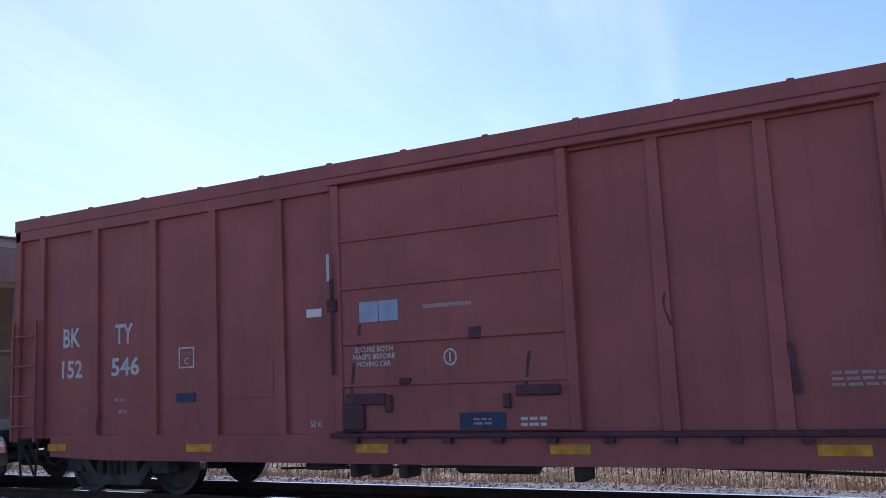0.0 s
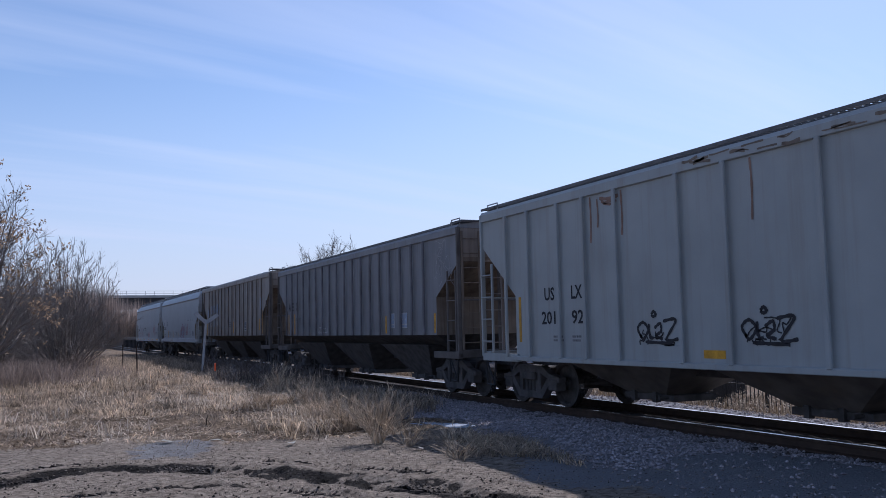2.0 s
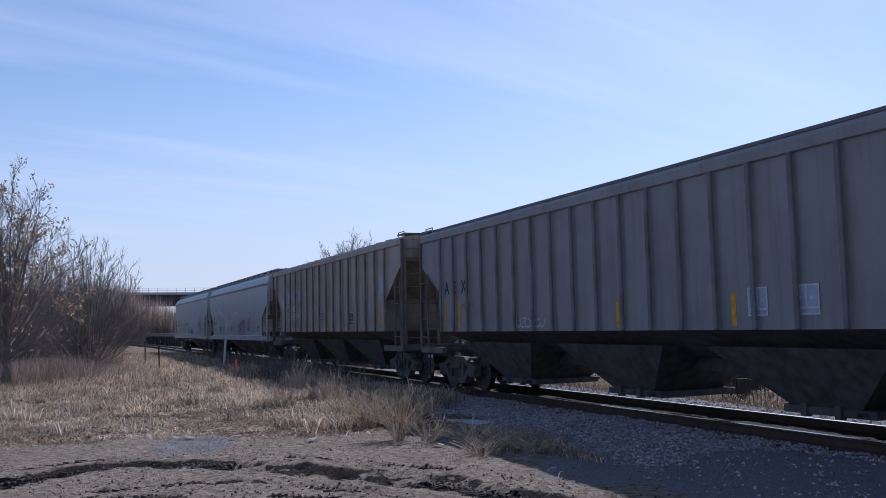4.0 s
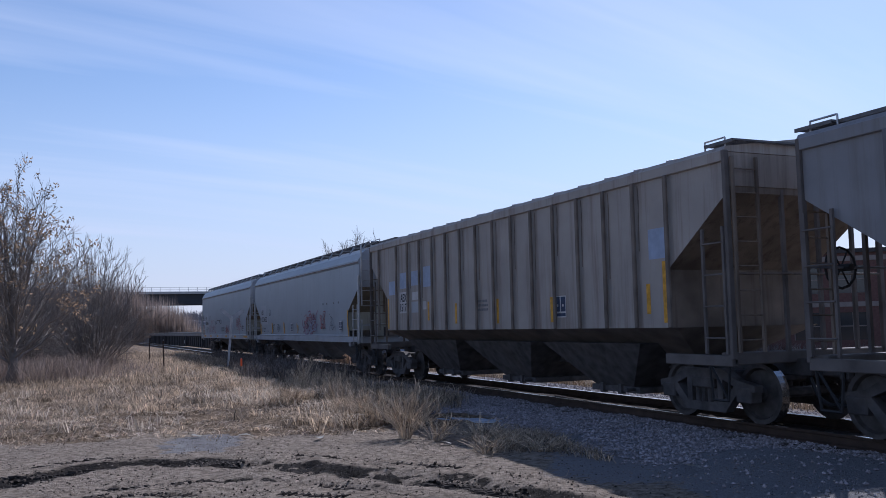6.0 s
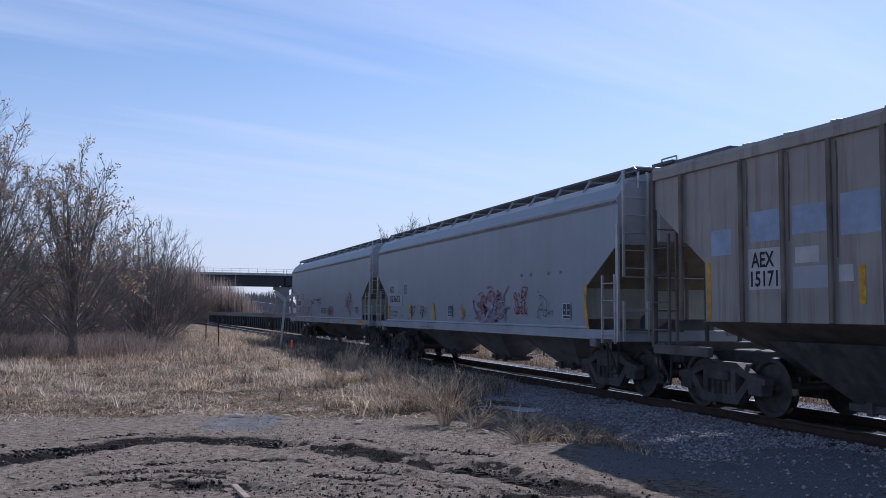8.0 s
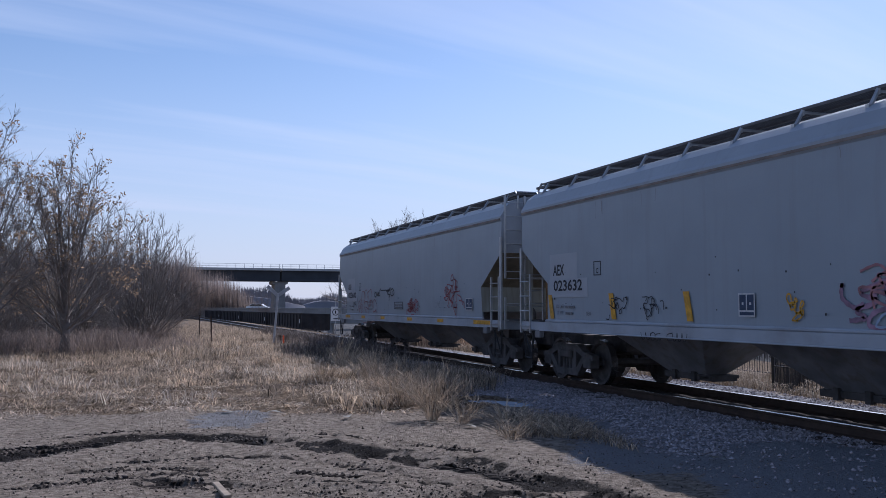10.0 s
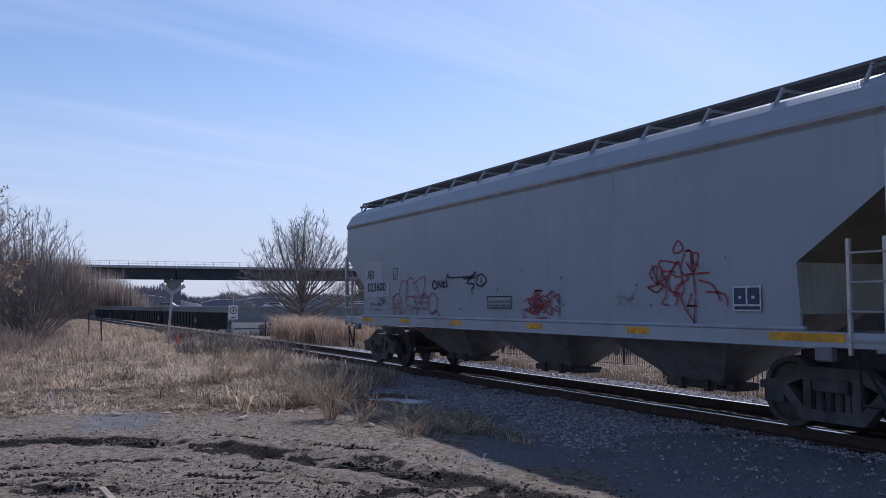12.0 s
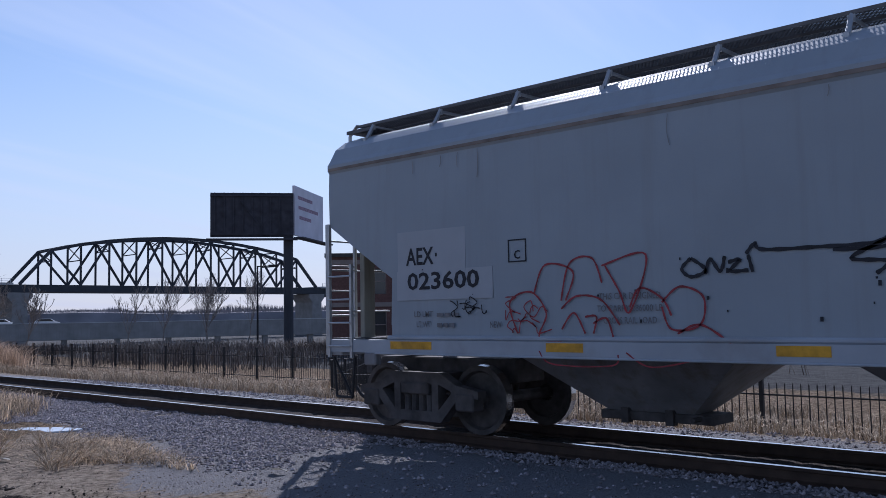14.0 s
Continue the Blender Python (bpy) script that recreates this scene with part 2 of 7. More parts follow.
M = {
    "boxred": mat("oxide_red_paint", (0.30, 0.095, 0.084), 0.5, vary=0.14, scale=1.2, dirt=(0.17, 0.066, 0.06), dirt_amount=0.45, streak=1, bump=0.08),
    "boxred_dark": mat("grimy_red_paint", (0.09, 0.04, 0.05), 0.7, vary=0.3, scale=6, bump=0.1),
    "grey_u": mat("pale_grey_paint", (0.335, 0.358, 0.362), 0.5, vary=0.09, scale=1.0, dirt=(0.25, 0.225, 0.185), dirt_amount=0.5, streak=1, bump=0.05),
    # base darkened for the shadow lines beside the posts, dirt streaks over it
    "rib_b": mat("shaded_dirty_grey_post", (0.15, 0.15, 0.165), 0.65, vary=0.3, scale=2.0, dirt=(0.08, 0.07, 0.06), dirt_amount=0.7, streak=1),
    "rib_c": mat("rusty_brown_post", (0.15, 0.125, 0.105), 0.7, vary=0.4, scale=2.0, dirt=(0.24, 0.21, 0.18), dirt_amount=0.6, streak=1),
    "grey_b": mat("weathered_grey_paint", (0.22, 0.225, 0.24), 0.55, vary=0.12, scale=1.4, dirt=(0.13, 0.11, 0.10), dirt_amount=0.6, streak=1, bump=0.05),
    "grey_c": mat("stained_tan_grey_paint", (0.33, 0.302, 0.275), 0.6, vary=0.12, scale=1.4, dirt=(0.13, 0.075, 0.055), dirt_amount=0.7, streak=1, bump=0.05),
    "grey_d": mat("pale_blue_grey_paint", (0.285, 0.325, 0.365), 0.45, vary=0.06, scale=0.9, dirt=(0.235, 0.25, 0.26), dirt_amount=0.45, streak=1, bump=0.03),
    "sill_d": mat("pale_sill_paint", (0.34, 0.37, 0.41), 0.45, vary=0.1, scale=2, dirt=(0.2, 0.18, 0.16), dirt_amount=0.5, bump=0.04),
    "patch_white": mat("soiled_white_patch", (0.50, 0.49, 0.49), 0.6, vary=0.12, scale=5, dirt=(0.34, 0.31, 0.28), dirt_amount=0.5, streak=1),
    "patch": mat("fresh_grey_patch", (0.35, 0.375, 0.41), 0.5, vary=0.04),
    "tan": mat("tan_grain_dust", (0.24, 0.19, 0.145), 0.85, vary=0.3, scale=0.8, bump=0.1),
    "pink_end": mat("dusty_pinkish_end_paint", (0.29, 0.25, 0.235), 0.7, vary=0.18, scale=1.5, dirt=(0.19, 0.145, 0.105), dirt_amount=0.75, streak=1),
    "grey_end": mat("dusty_tan_end_paint", (0.27, 0.235, 0.205), 0.75, vary=0.2, scale=1.5, dirt=(0.10, 0.075, 0.06), dirt_amount=0.8, streak=1),
    "dark_end": mat("grimy_end_steel", (0.125, 0.112, 0.105), 0.8, vary=0.35, scale=2.0),
    "brown_end": mat("brown_grime_end", (0.19, 0.155, 0.125), 0.8, vary=0.35, scale=1.5, dirt=(0.07, 0.055, 0.045), dirt_amount=0.9, streak=1, bump=0.1),
    # slope sheet's shade is in this olive, with grime streaks over it
    "olive_end": mat("shaded_olive_grime", (0.20, 0.175, 0.13), 0.7, vary=0.3, scale=1.5, dirt=(0.10, 0.08, 0.06), dirt_amount=0.7, streak=1, bump=0.08),
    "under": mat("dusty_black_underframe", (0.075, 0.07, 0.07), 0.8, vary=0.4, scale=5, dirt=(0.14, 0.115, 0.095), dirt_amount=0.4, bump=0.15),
    "chute": mat("grimy_hopper_steel", (0.14, 0.12, 0.105), 0.7, vary=0.35, scale=2.5, dirt=(0.19, 0.135, 0.09), dirt_amount=0.6, bump=0.1),
    "chute_d": mat("grey_hopper_steel", (0.20, 0.20, 0.21), 0.6, vary=0.25, scale=2.5, dirt=(0.12, 0.08, 0.05), dirt_amount=0.7, streak=1, bump=0.1),
    "wheel": mat("wheel_steel", (0.08, 0.073, 0.07), 0.65, metal=0.3, vary=0.3, scale=8),
    "grey_run": mat("thin_grime_run", (0.24, 0.24, 0.245), 0.7, vary=0.2, scale=4),
    "rusty": mat("orange_rust_stain", (0.28, 0.12, 0.04), 0.85, vary=0.4, scale=3),
    "tread": mat("polished_wheel_tread", (0.45, 0.44, 0.43), 0.25, metal=1.0, vary=0.1),
    "galv": mat("galvanised_steel", (0.42, 0.43, 0.44), 0.45, metal=0.6, vary=0.15, scale=6),
    "grating": mat("running_board_steel", (0.13, 0.13, 0.135), 0.6, metal=0.3, vary=0.2, scale=6),
    "yellow": mat("reflective_yellow_tape", (0.58, 0.30, 0.025), 0.5, vary=0.3, scale=9, dirt=(0.25, 0.16, 0.06), dirt_amount=0.6),
    "white": mat("white_stencil_paint", (0.52, 0.52, 0.52), 0.6, vary=0.15, scale=15),
    "white_faint": mat("faded_white_stencil", (0.34, 0.24, 0.24), 0.6, vary=0.2, scale=15),
    "black": mat("black_stencil_paint", (0.02, 0.022, 0.03), 0.6, vary=0.3, scale=15),
    "grey_ink": mat("faded_black_stencil", (0.17, 0.17, 0.18), 0.6, vary=0.3, scale=15),
    "spray_black": mat("black_spray_paint", (0.015, 0.017, 0.025), 0.5, vary=0.4, scale=8),
    "spray_red": mat("red_spray_paint", (0.26, 0.035, 0.045), 0.5, vary=0.35, scale=8),
    "spray_pale": mat("faded_white_spray", (0.42, 0.42, 0.45), 0.6, vary=0.3, scale=8),
    "spray_faint": mat("rubbed_pale_spray", (0.33, 0.33, 0.35), 0.6, vary=0.3, scale=8),
    "spray_rose": mat("faded_rose_spray", (0.33, 0.16, 0.17), 0.6, vary=0.4, scale=5),
    "spray_mauve": mat("faded_mauve_spray", (0.26, 0.16, 0.22), 0.6, vary=0.5, scale=5),
    "blue_patch": mat("blue_grey_patch_paint", (0.30, 0.36, 0.48), 0.5, vary=0.15, scale=5),
    "plate_blue": mat("dark_blue_placard", (0.03, 0.05, 0.10), 0.5, vary=0.2, scale=10),
    "rail": mat("rusty_rail_steel", (0.055, 0.035, 0.025), 0.75, vary=0.3, scale=6, bump=0.1),
    "railhead": mat("polished_rail_head", (0.62, 0.62, 0.62), 0.22, metal=1.0, vary=0.08),
    "tie": mat("old_timber_tie", (0.075, 0.06, 0.05), 0.9, vary=0.35, scale=12, bump=0.3, random=0.3),
    "stone": mat("ballast_stone", (0.29, 0.258, 0.262), 0.9, vary=0.25, scale=8, island=0.42),
    "grass": mat("dry_grass", (0.44, 0.345, 0.25), 0.85, through_light=0.4, vary=0.5, scale=0.9, island=0.85),
    "grass2": mat("tall_tan_grass", (0.40, 0.31, 0.215), 0.85, vary=0.25, scale=0.9, island=0.5),
    "bark": mat("grey_brown_bark", (0.22, 0.19, 0.168), 0.9, vary=0.3, scale=4, bump=0.3),
    # dead stems, and the blades that stand in for shade at the viaduct
    "brush_shade_dark": mat("dark_brush_and_shade_tone", (0.17, 0.138, 0.118), 0.9, vary=0.35, scale=0.4, island=0.5),
    "grass_dark": mat("weathered_brown_grass", (0.20, 0.145, 0.105), 0.85, vary=0.35, scale=0.6, island=0.6),
    "twig": mat("bare_twigs", (0.25, 0.222, 0.20), 0.9, vary=0.3, scale=1.0, island=0.3),
    "thicket": mat("brown_thicket", (0.31, 0.25, 0.215), 0.9, through_light=0.4, vary=0.3, scale=0.3, island=0.5),
    "leaf": mat("dry_leaf", (0.34, 0.245, 0.165), 0.8, through_light=0.4, vary=0.3, scale=1.0, island=0.5),
    "girder": mat("dark_bridge_steel", (0.045, 0.05, 0.06), 0.7, vary=0.2, scale=0.3),
    "concrete": mat("weathered_concrete", (0.25, 0.245, 0.24), 0.9, vary=0.15, scale=0.6, dirt=(0.18, 0.17, 0.16), dirt_amount=0.5, streak=1, bump=0.1),
    "deck": mat("pale_concrete_deck", (0.46, 0.46, 0.45), 0.9, vary=0.1, scale=0.6),
    "iron": mat("black_iron", (0.02, 0.02, 0.022), 0.6, vary=0.2, scale=6),
    "billback": mat("billboard_back_steel", (0.05, 0.05, 0.06), 0.8, vary=0.3, scale=1.5),
    "billface": mat("faded_billboard_sheet", (0.62, 0.60, 0.66), 0.7, vary=0.12, scale=0.5),
    "brickred": mat("red_brick_wall", (0.13, 0.07, 0.06), 0.9, vary=0.2, scale=6),
    "trimtan": mat("pale_stone_trim", (0.24, 0.20, 0.18), 0.9, vary=0.1),
    "roofdark": mat("dark_roofing", (0.06, 0.055, 0.055), 0.9, vary=0.2),
    # distance haze is put into this colour: woods greyed and lightened
    "hill": mat("hazy_winter_woods", (0.20, 0.19, 0.20), 1.0, vary=0.35, scale=0.03),
    "carwhite": mat("white_car_paint", (0.75, 0.75, 0.76), 0.3, vary=0.03),
    "cargrey": mat("silver_car_paint", (0.35, 0.36, 0.38), 0.3, metal=0.3, vary=0.03),
    "tyre": mat("tyre_rubber", (0.02, 0.02, 0.02), 0.9, vary=0.1),
    "wood": mat("weathered_board", (0.30, 0.24, 0.18), 0.9, vary=0.25, scale=9, bump=0.3),
    "signwhite": mat("white_sign_sheet", (0.72, 0.72, 0.72), 0.5, vary=0.1, scale=4),
    "signback": mat("weathered_sign_metal", (0.42, 0.42, 0.43), 0.7, vary=0.2, scale=4),
    "mural_blue": mat("blue_mural_paint", (0.05, 0.12, 0.42), 0.6, vary=0.3, scale=3),
    "orange": mat("orange_marker_plastic", (0.85, 0.13, 0.04), 0.5, vary=0.1),
    "gondola": mat("black_gondola_paint", (0.022, 0.022, 0.026), 0.7, vary=0.4, scale=1.5, dirt=(0.06, 0.04, 0.03), dirt_amount=0.6, streak=1),
    "litter": mat("pale_litter", (0.55, 0.53, 0.48), 0.8, vary=0.2),
    "mudclod": mat("wet_mud", (0.045, 0.036, 0.03), 0.85, vary=0.3, scale=20, spec=0.1, island=0.4),
    "pebble": mat("dirt_pebbles", (0.24, 0.20, 0.165), 0.9, vary=0.3, scale=20, spec=0.1, island=0.75),
    "straw_flat": mat("bleached_straw", (0.66, 0.56, 0.45), 0.85, through_light=0.35, vary=0.3, scale=2.0, island=0.5),
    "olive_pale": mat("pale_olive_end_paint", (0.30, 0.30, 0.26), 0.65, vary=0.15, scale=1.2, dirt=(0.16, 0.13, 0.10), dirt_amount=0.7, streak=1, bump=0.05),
    "seam_brown": mat("brown_seam_stain_and_shade", (0.205, 0.175, 0.155), 0.8, vary=0.35, scale=3),
    "rust_post": mat("rusted_ochre_steel", (0.25, 0.14, 0.055), 0.85, vary=0.4, scale=3, dirt=(0.10, 0.06, 0.035), dirt_amount=0.8, streak=1, bump=0.1),
    "weed_stem": mat("pale_dead_weed", (0.50, 0.40, 0.29), 0.85, vary=0.35, scale=5, island=0.5),
    "rust_smear": mat("thin_rust_smear", (0.25, 0.165, 0.13), 0.8, vary=0.3, scale=4),
    "reed": mat("reddish_dry_reed", (0.46, 0.34, 0.25), 0.85, through_light=0.4, vary=0.3, scale=1.0, island=0.5),
    "ice": mat("wet_ice_patch", (0.50, 0.55, 0.62), 0.25, vary=0.12, scale=4),
}
glass = bpy.data.materials.new("dark_glass")
glass.use_nodes = True
glass.node_tree.nodes["Principled BSDF"].inputs["Base Color"].default_value = (0.03, 0.035, 0.04, 1)
glass.node_tree.nodes["Principled BSDF"].inputs["Roughness"].default_value = 0.08
M["glass"] = glass


def ground_material():
    m = bpy.data.materials.new("dirt_and_gravel_ground")
    m.use_nodes = True
    n, l = m.node_tree.nodes, m.node_tree.links
    b = n["Principled BSDF"]
    b.inputs["Roughness"].default_value = 0.92
    b.inputs["Specular IOR Level"].default_value = 0.06
    tc = n.new("ShaderNodeTexCoord")

    def noise_ramp(scale, p0, p1, c0, c1, detail=8.0, vec=None):
        nz = n.new("ShaderNodeTexNoise")
        nz.inputs["Scale"].default_value, nz.inputs["Detail"].default_value, nz.inputs["Roughness"].default_value = scale, detail, 0.65
        l.new(vec or tc.outputs["Object"], nz.inputs["Vector"])
        r = n.new("ShaderNodeValToRGB")
        r.color_ramp.elements[0].position, r.color_ramp.elements[1].position = p0, p1
        r.color_ramp.elements[0].color, r.color_ramp.elements[1].color = (*c0, 1), (*c1, 1)
        l.new(nz.outputs[0], r.inputs[0])
        return r.outputs[0]

    def mixc(fac, a, bb):
        x = n.new("ShaderNodeMix"); x.data_type = "RGBA"
        l.new(fac, x.inputs["Factor"]); l.new(a, x.inputs["A"]); l.new(bb, x.inputs["B"])
        return x.outputs["Result"]

    def attr(name):
        a = n.new("ShaderNodeAttribute"); a.attribute_name = name
        return a.outputs["Fac"]

    mp = n.new("ShaderNodeMapping")
    mp.inputs["Rotation"].default_value = (0, 0, math.radians(-18))
    mp.inputs["Scale"].default_value = (1.7, 1.0, 1.0)
    l.new(tc.outputs["Object"], mp.inputs["Vector"])
    streaky = mp.outputs["Vector"]

    dirt = noise_ramp(1.3, 0.3, 0.7, (0.32, 0.258, 0.20), (0.51, 0.425, 0.345))
    fine = noise_ramp(9.0, 0.38, 0.6, (0.10, 0.08, 0.062), (0.68, 0.568, 0.46), 14.0, streaky)
    mixf = n.new("ShaderNodeMix"); mixf.data_type = "RGBA"; mixf.inputs["Factor"].default_value = 0.6
    l.new(dirt, mixf.inputs["A"]); l.new(fine, mixf.inputs["B"])
    col = mixf.outputs["Result"]
    straw = noise_ramp(9.0, 0.36, 0.62, (0.085, 0.06, 0.042), (0.40, 0.30, 0.205), 14.0)
    gravel = noise_ramp(40.0, 0.36, 0.64, (0.29, 0.285, 0.30), (0.45, 0.44, 0.455), 12.0)
    oily = noise_ramp(25.0, 0.35, 0.7, (0.09, 0.082, 0.078), (0.20, 0.18, 0.175))
    mud = noise_ramp(10.0, 0.38, 0.66, (0.014, 0.012, 0.012), (0.07, 0.058, 0.05), 12.0, streaky)
    pale = noise_ramp(3.0, 0.35, 0.65, (0.26, 0.25, 0.25), (0.42, 0.41, 0.41))
    # far ground tone, darkened to carry the shade below the viaduct
    road = noise_ramp(2.0, 0.3, 0.7, (0.07, 0.07, 0.072), (0.14, 0.14, 0.14))
    def ragged(fac, scale, amount):
        """Breaks up the soft edge of a patch with noise."""
        nz = n.new("ShaderNodeTexNoise")
        nz.inputs["Scale"].default_value, nz.inputs["Detail"].default_value, nz.inputs["Roughness"].default_value = scale, 6.0, 0.65
        l.new(streaky, nz.inputs["Vector"])
        a = n.new("ShaderNodeMath"); a.operation = "MULTIPLY_ADD"
        a.inputs[1].default_value, a.inputs[2].default_value = amount, -0.5 * amount
        l.new(nz.outputs[0], a.inputs[0])
        s = n.new("ShaderNodeMath"); s.operation = "ADD"
        l.new(a.outputs[0], s.inputs[0]); l.new(fac, s.inputs[1])
        r = n.new("ShaderNodeMapRange")
        r.inputs[1].default_value, r.inputs[2].default_value = 0.38, 0.62
        l.new(s.outputs[0], r.inputs[0])
        return r.outputs[0]

    for name, c, scale in (("straw", straw, 4.0), ("gravel", gravel, 8.0), ("oily", oily, 6.0), ("pale", pale, 3.5), ("road", road, 0.5), ("mud", mud, 9.0)):
        col = mixc(ragged(attr(name), scale, 1.5), col, c)
    l.new(col, b.inputs["Base Color"])
    rr = n.new("ShaderNodeMapRange")
    rr.inputs[3].default_value, rr.inputs[4].default_value = 0.95, 0.75
    l.new(attr("mud"), rr.inputs[0]); l.new(rr.outputs[0], b.inputs["Roughness"])
    nb = n.new("ShaderNodeTexNoise")
    nb.inputs["Scale"].default_value, nb.inputs["Detail"].default_value, nb.inputs["Roughness"].default_value = 24.0, 12.0, 0.8
    l.new(tc.outputs["Object"], nb.inputs["Vector"])
    bp = n.new("ShaderNodeBump")
    bp.inputs["Strength"].default_value, bp.inputs["Distance"].default_value = 1.0, 0.18
    l.new(nb.outputs[0], bp.inputs["Height"]); l.new(bp.outputs[0], b.inputs["Normal"])
    return m


# ---------------------------------------------------------------- mesh helpers
def part(name, bm, material, parent=None, label=""):
    me = bpy.data.meshes.new(name)
    bm.to_mesh(me)
    bm.free()
    for k in (material if isinstance(material, (list, tuple)) else [material]):
        me.materials.append(M[k])
    ob = new(name, me)
    ob.parent = parent
    if label:
        tagged(ob, label)
    return ob


def raw(name, verts, faces, material, parent=None, smooth=False):
    me = bpy.data.meshes.new(name)
    me.from_pydata(verts, [], faces)
    if smooth:
        me.polygons.foreach_set("use_smooth", [True] * len(me.polygons))
    me.materials.append(M[material])
    ob = new(name, me)
    ob.parent = parent
    return ob


def box(bm, x0, x1, y0, y1, z0, z1, bevel=0.0, mi=0):
    vs = [bm.verts.new(p) for p in ((x0, y0, z0), (x1, y0, z0), (x1, y1, z0), (x0, y1, z0), (x0, y0, z1), (x1, y0, z1), (x1, y1, z1), (x0, y1, z1))]
    fs = [bm.faces.new([vs[i] for i in f]) for f in ((3, 2, 1, 0), (4, 5, 6, 7), (0, 1, 5, 4), (1, 2, 6, 5), (2, 3, 7, 6), (3, 0, 4, 7))]
    for f in fs:
        f.material_index = mi
    if bevel:
        es = {e for f in fs for e in f.edges}
        bmesh.ops.bevel(bm, geom=list(es), offset=bevel, segments=1, affect="EDGES")
    return bm


def boxed(x0, x1, y0, y1, z0, z1, bevel=0.0):
    return box(bmesh.new(), x0, x1, y0, y1, z0, z1, bevel)


def rod(bm, p0, p1, r, n=6, r1=None, mi=0):
    p0, p1 = Vector(p0), Vector(p1)
    d = (p1 - p0).normalized()
    u = d.orthogonal().normalized()
    v = d.cross(u)
    r1 = r if r1 is None else r1
    a = [bm.verts.new(p0 + (u * math.cos(2 * math.pi * k / n) + v * math.sin(2 * math.pi * k / n)) * r) for k in range(n)]
    b = [bm.verts.new(p1 + (u * math.cos(2 * math.pi * k / n) + v * math.sin(2 * math.pi * k / n)) * r1) for k in range(n)]
    fs = [bm.faces.new((a[k], a[(k + 1) % n], b[(k + 1) % n], b[k])) for k in range(n)]
    fs += [bm.faces.new(a[::-1]), bm.faces.new(b)]
    for f in fs:
        f.material_index = mi
    return bm


def prism_y(bm, pts, y0, y1, mi=0):
    """A polygon in x and z, drawn out from y0 to y1."""
    a = [bm.verts.new((x, y0, z)) for x, z in pts]
    b = [bm.verts.new((x, y1, z)) for x, z in pts]
    k = len(pts)
    fs = [bm.faces.new(a), bm.faces.new(b[::-1])] + [bm.faces.new((a[(i + 1) % k], a[i], b[i], b[(i + 1) % k])) for i in range(k)]
    for f in fs:
        f.material_index = mi
    bmesh.ops.recalc_face_normals(bm, faces=fs)
    return bm


def loft(levels, length, end_mi=1):
    """A car body from its levels: height, half width, how far both ends are set in."""
    bm = bmesh.new()
    rings = []
    for z, w, e in levels:
        rings.append([bm.verts.new(p) for p in ((e, -w, z), (length - e, -w, z), (length - e, w, z), (e, w, z))])
    for a, b in zip(rings, rings[1:]):
        for k in range(4):
            f = bm.faces.new((a[k], a[(k + 1) % 4], b[(k + 1) % 4], b[k]))
            f.material_index = 0 if k in (0, 2) else end_mi
    bm.faces.new(rings[0][::-1]).material_index = 0
    bm.faces.new(rings[-1]).material_index = 0
    return bm


TEXTS = []


def lettering(parent, s, x, z, h, material, y, width=None, name="lettering"):
    """Painted letters on the side of a thing: left end, foot, height of the capitals."""
    TEXTS.append((parent, s, x, z, h, material, y, width, name))


def set_texts():
    made = []
    for parent, s, x, z, h, material, y, width, name in TEXTS:
        c = bpy.data.curves.new("lettering_outline", "FONT")
        c.body, c.size, c.resolution_u, c.offset = s, 1.0, 2, (0.022 if h > 0.15 else 0.014)
        made.append(new("lettering_outline", c))
    bpy.context.view_layer.update()
    dg = bpy.context.evaluated_depsgraph_get()
    for o, (parent, s, x, z, h, material, y, width, name) in zip(made, TEXTS):
        me = bpy.data.meshes.new_from_object(o.evaluated_get(dg))
        co = [v.co.copy() for v in me.vertices]
        if not co:
            continue
        x0, x1 = min(c.x for c in co), max(c.x for c in co)
        y1 = max(c.y for c in co)
        sz = h / max(y1, 0.1)
        sx = sz if width is None else width / (x1 - x0)
        for v, c in zip(me.vertices, co):
            v.co = (x + (c.x - x0) * sx, y, z + c.y * sz)
        me.materials.clear()
        me.materials.append(M[material])
        ob = new(name, me)
        ob.parent = parent
        ob.matrix_basis = pose(0, 0, LIFTS.get(parent.name, 0.0))
    for o in made:
        c = o.data
        bpy.data.objects.remove(o)
        bpy.data.curves.remove(c)


def bars(parent, x, z, w, h, material, y, rows=2, name="stencil_bars"):
    """Small unreadable stencilling as plain bars."""
    bm = bmesh.new()
    step = h / rows
    for r in range(rows):
        k = x
        while k < x + w - 0.02:
            d = random.uniform(0.04, 0.12)
            box(bm, k, min(k + d, x + w), y, y + 0.004, z + r * step, z + r * step + step * 0.55)
            k += d + 0.025
    return tagged(part(name, bm, material, parent), kind="stuff")


def smooth_line(pts, n=8):
    out = []
    p = [pts[0]] + list(pts) + [pts[-1]]
    for i in range(1, len(p) - 2):
        for k in range(n):
            t = k / n
            out.append(tuple(0.5 * (2 * b + (c - a) * t + (2 * a - 5 * b + 4 * c - d) * t * t + (-a + 3 * b - 3 * c + d) * t ** 3)
                             for a, b, c, d in zip(p[i - 1], p[i], p[i + 1], p[i + 2])))
    return out + [tuple(pts[-1])]


def ribbon(bm, pts, w, y, n=8):
    """A sprayed stroke in x and z."""
    line = [Vector(q) for q in smooth_line(pts, n)]
    a, b = [], []
    for i, q in enumerate(line):
        d = line[min(i + 1, len(line) - 1)] - line[max(i - 1, 0)]
        if d.length < 1e-6:
            d = Vector((1, 0))
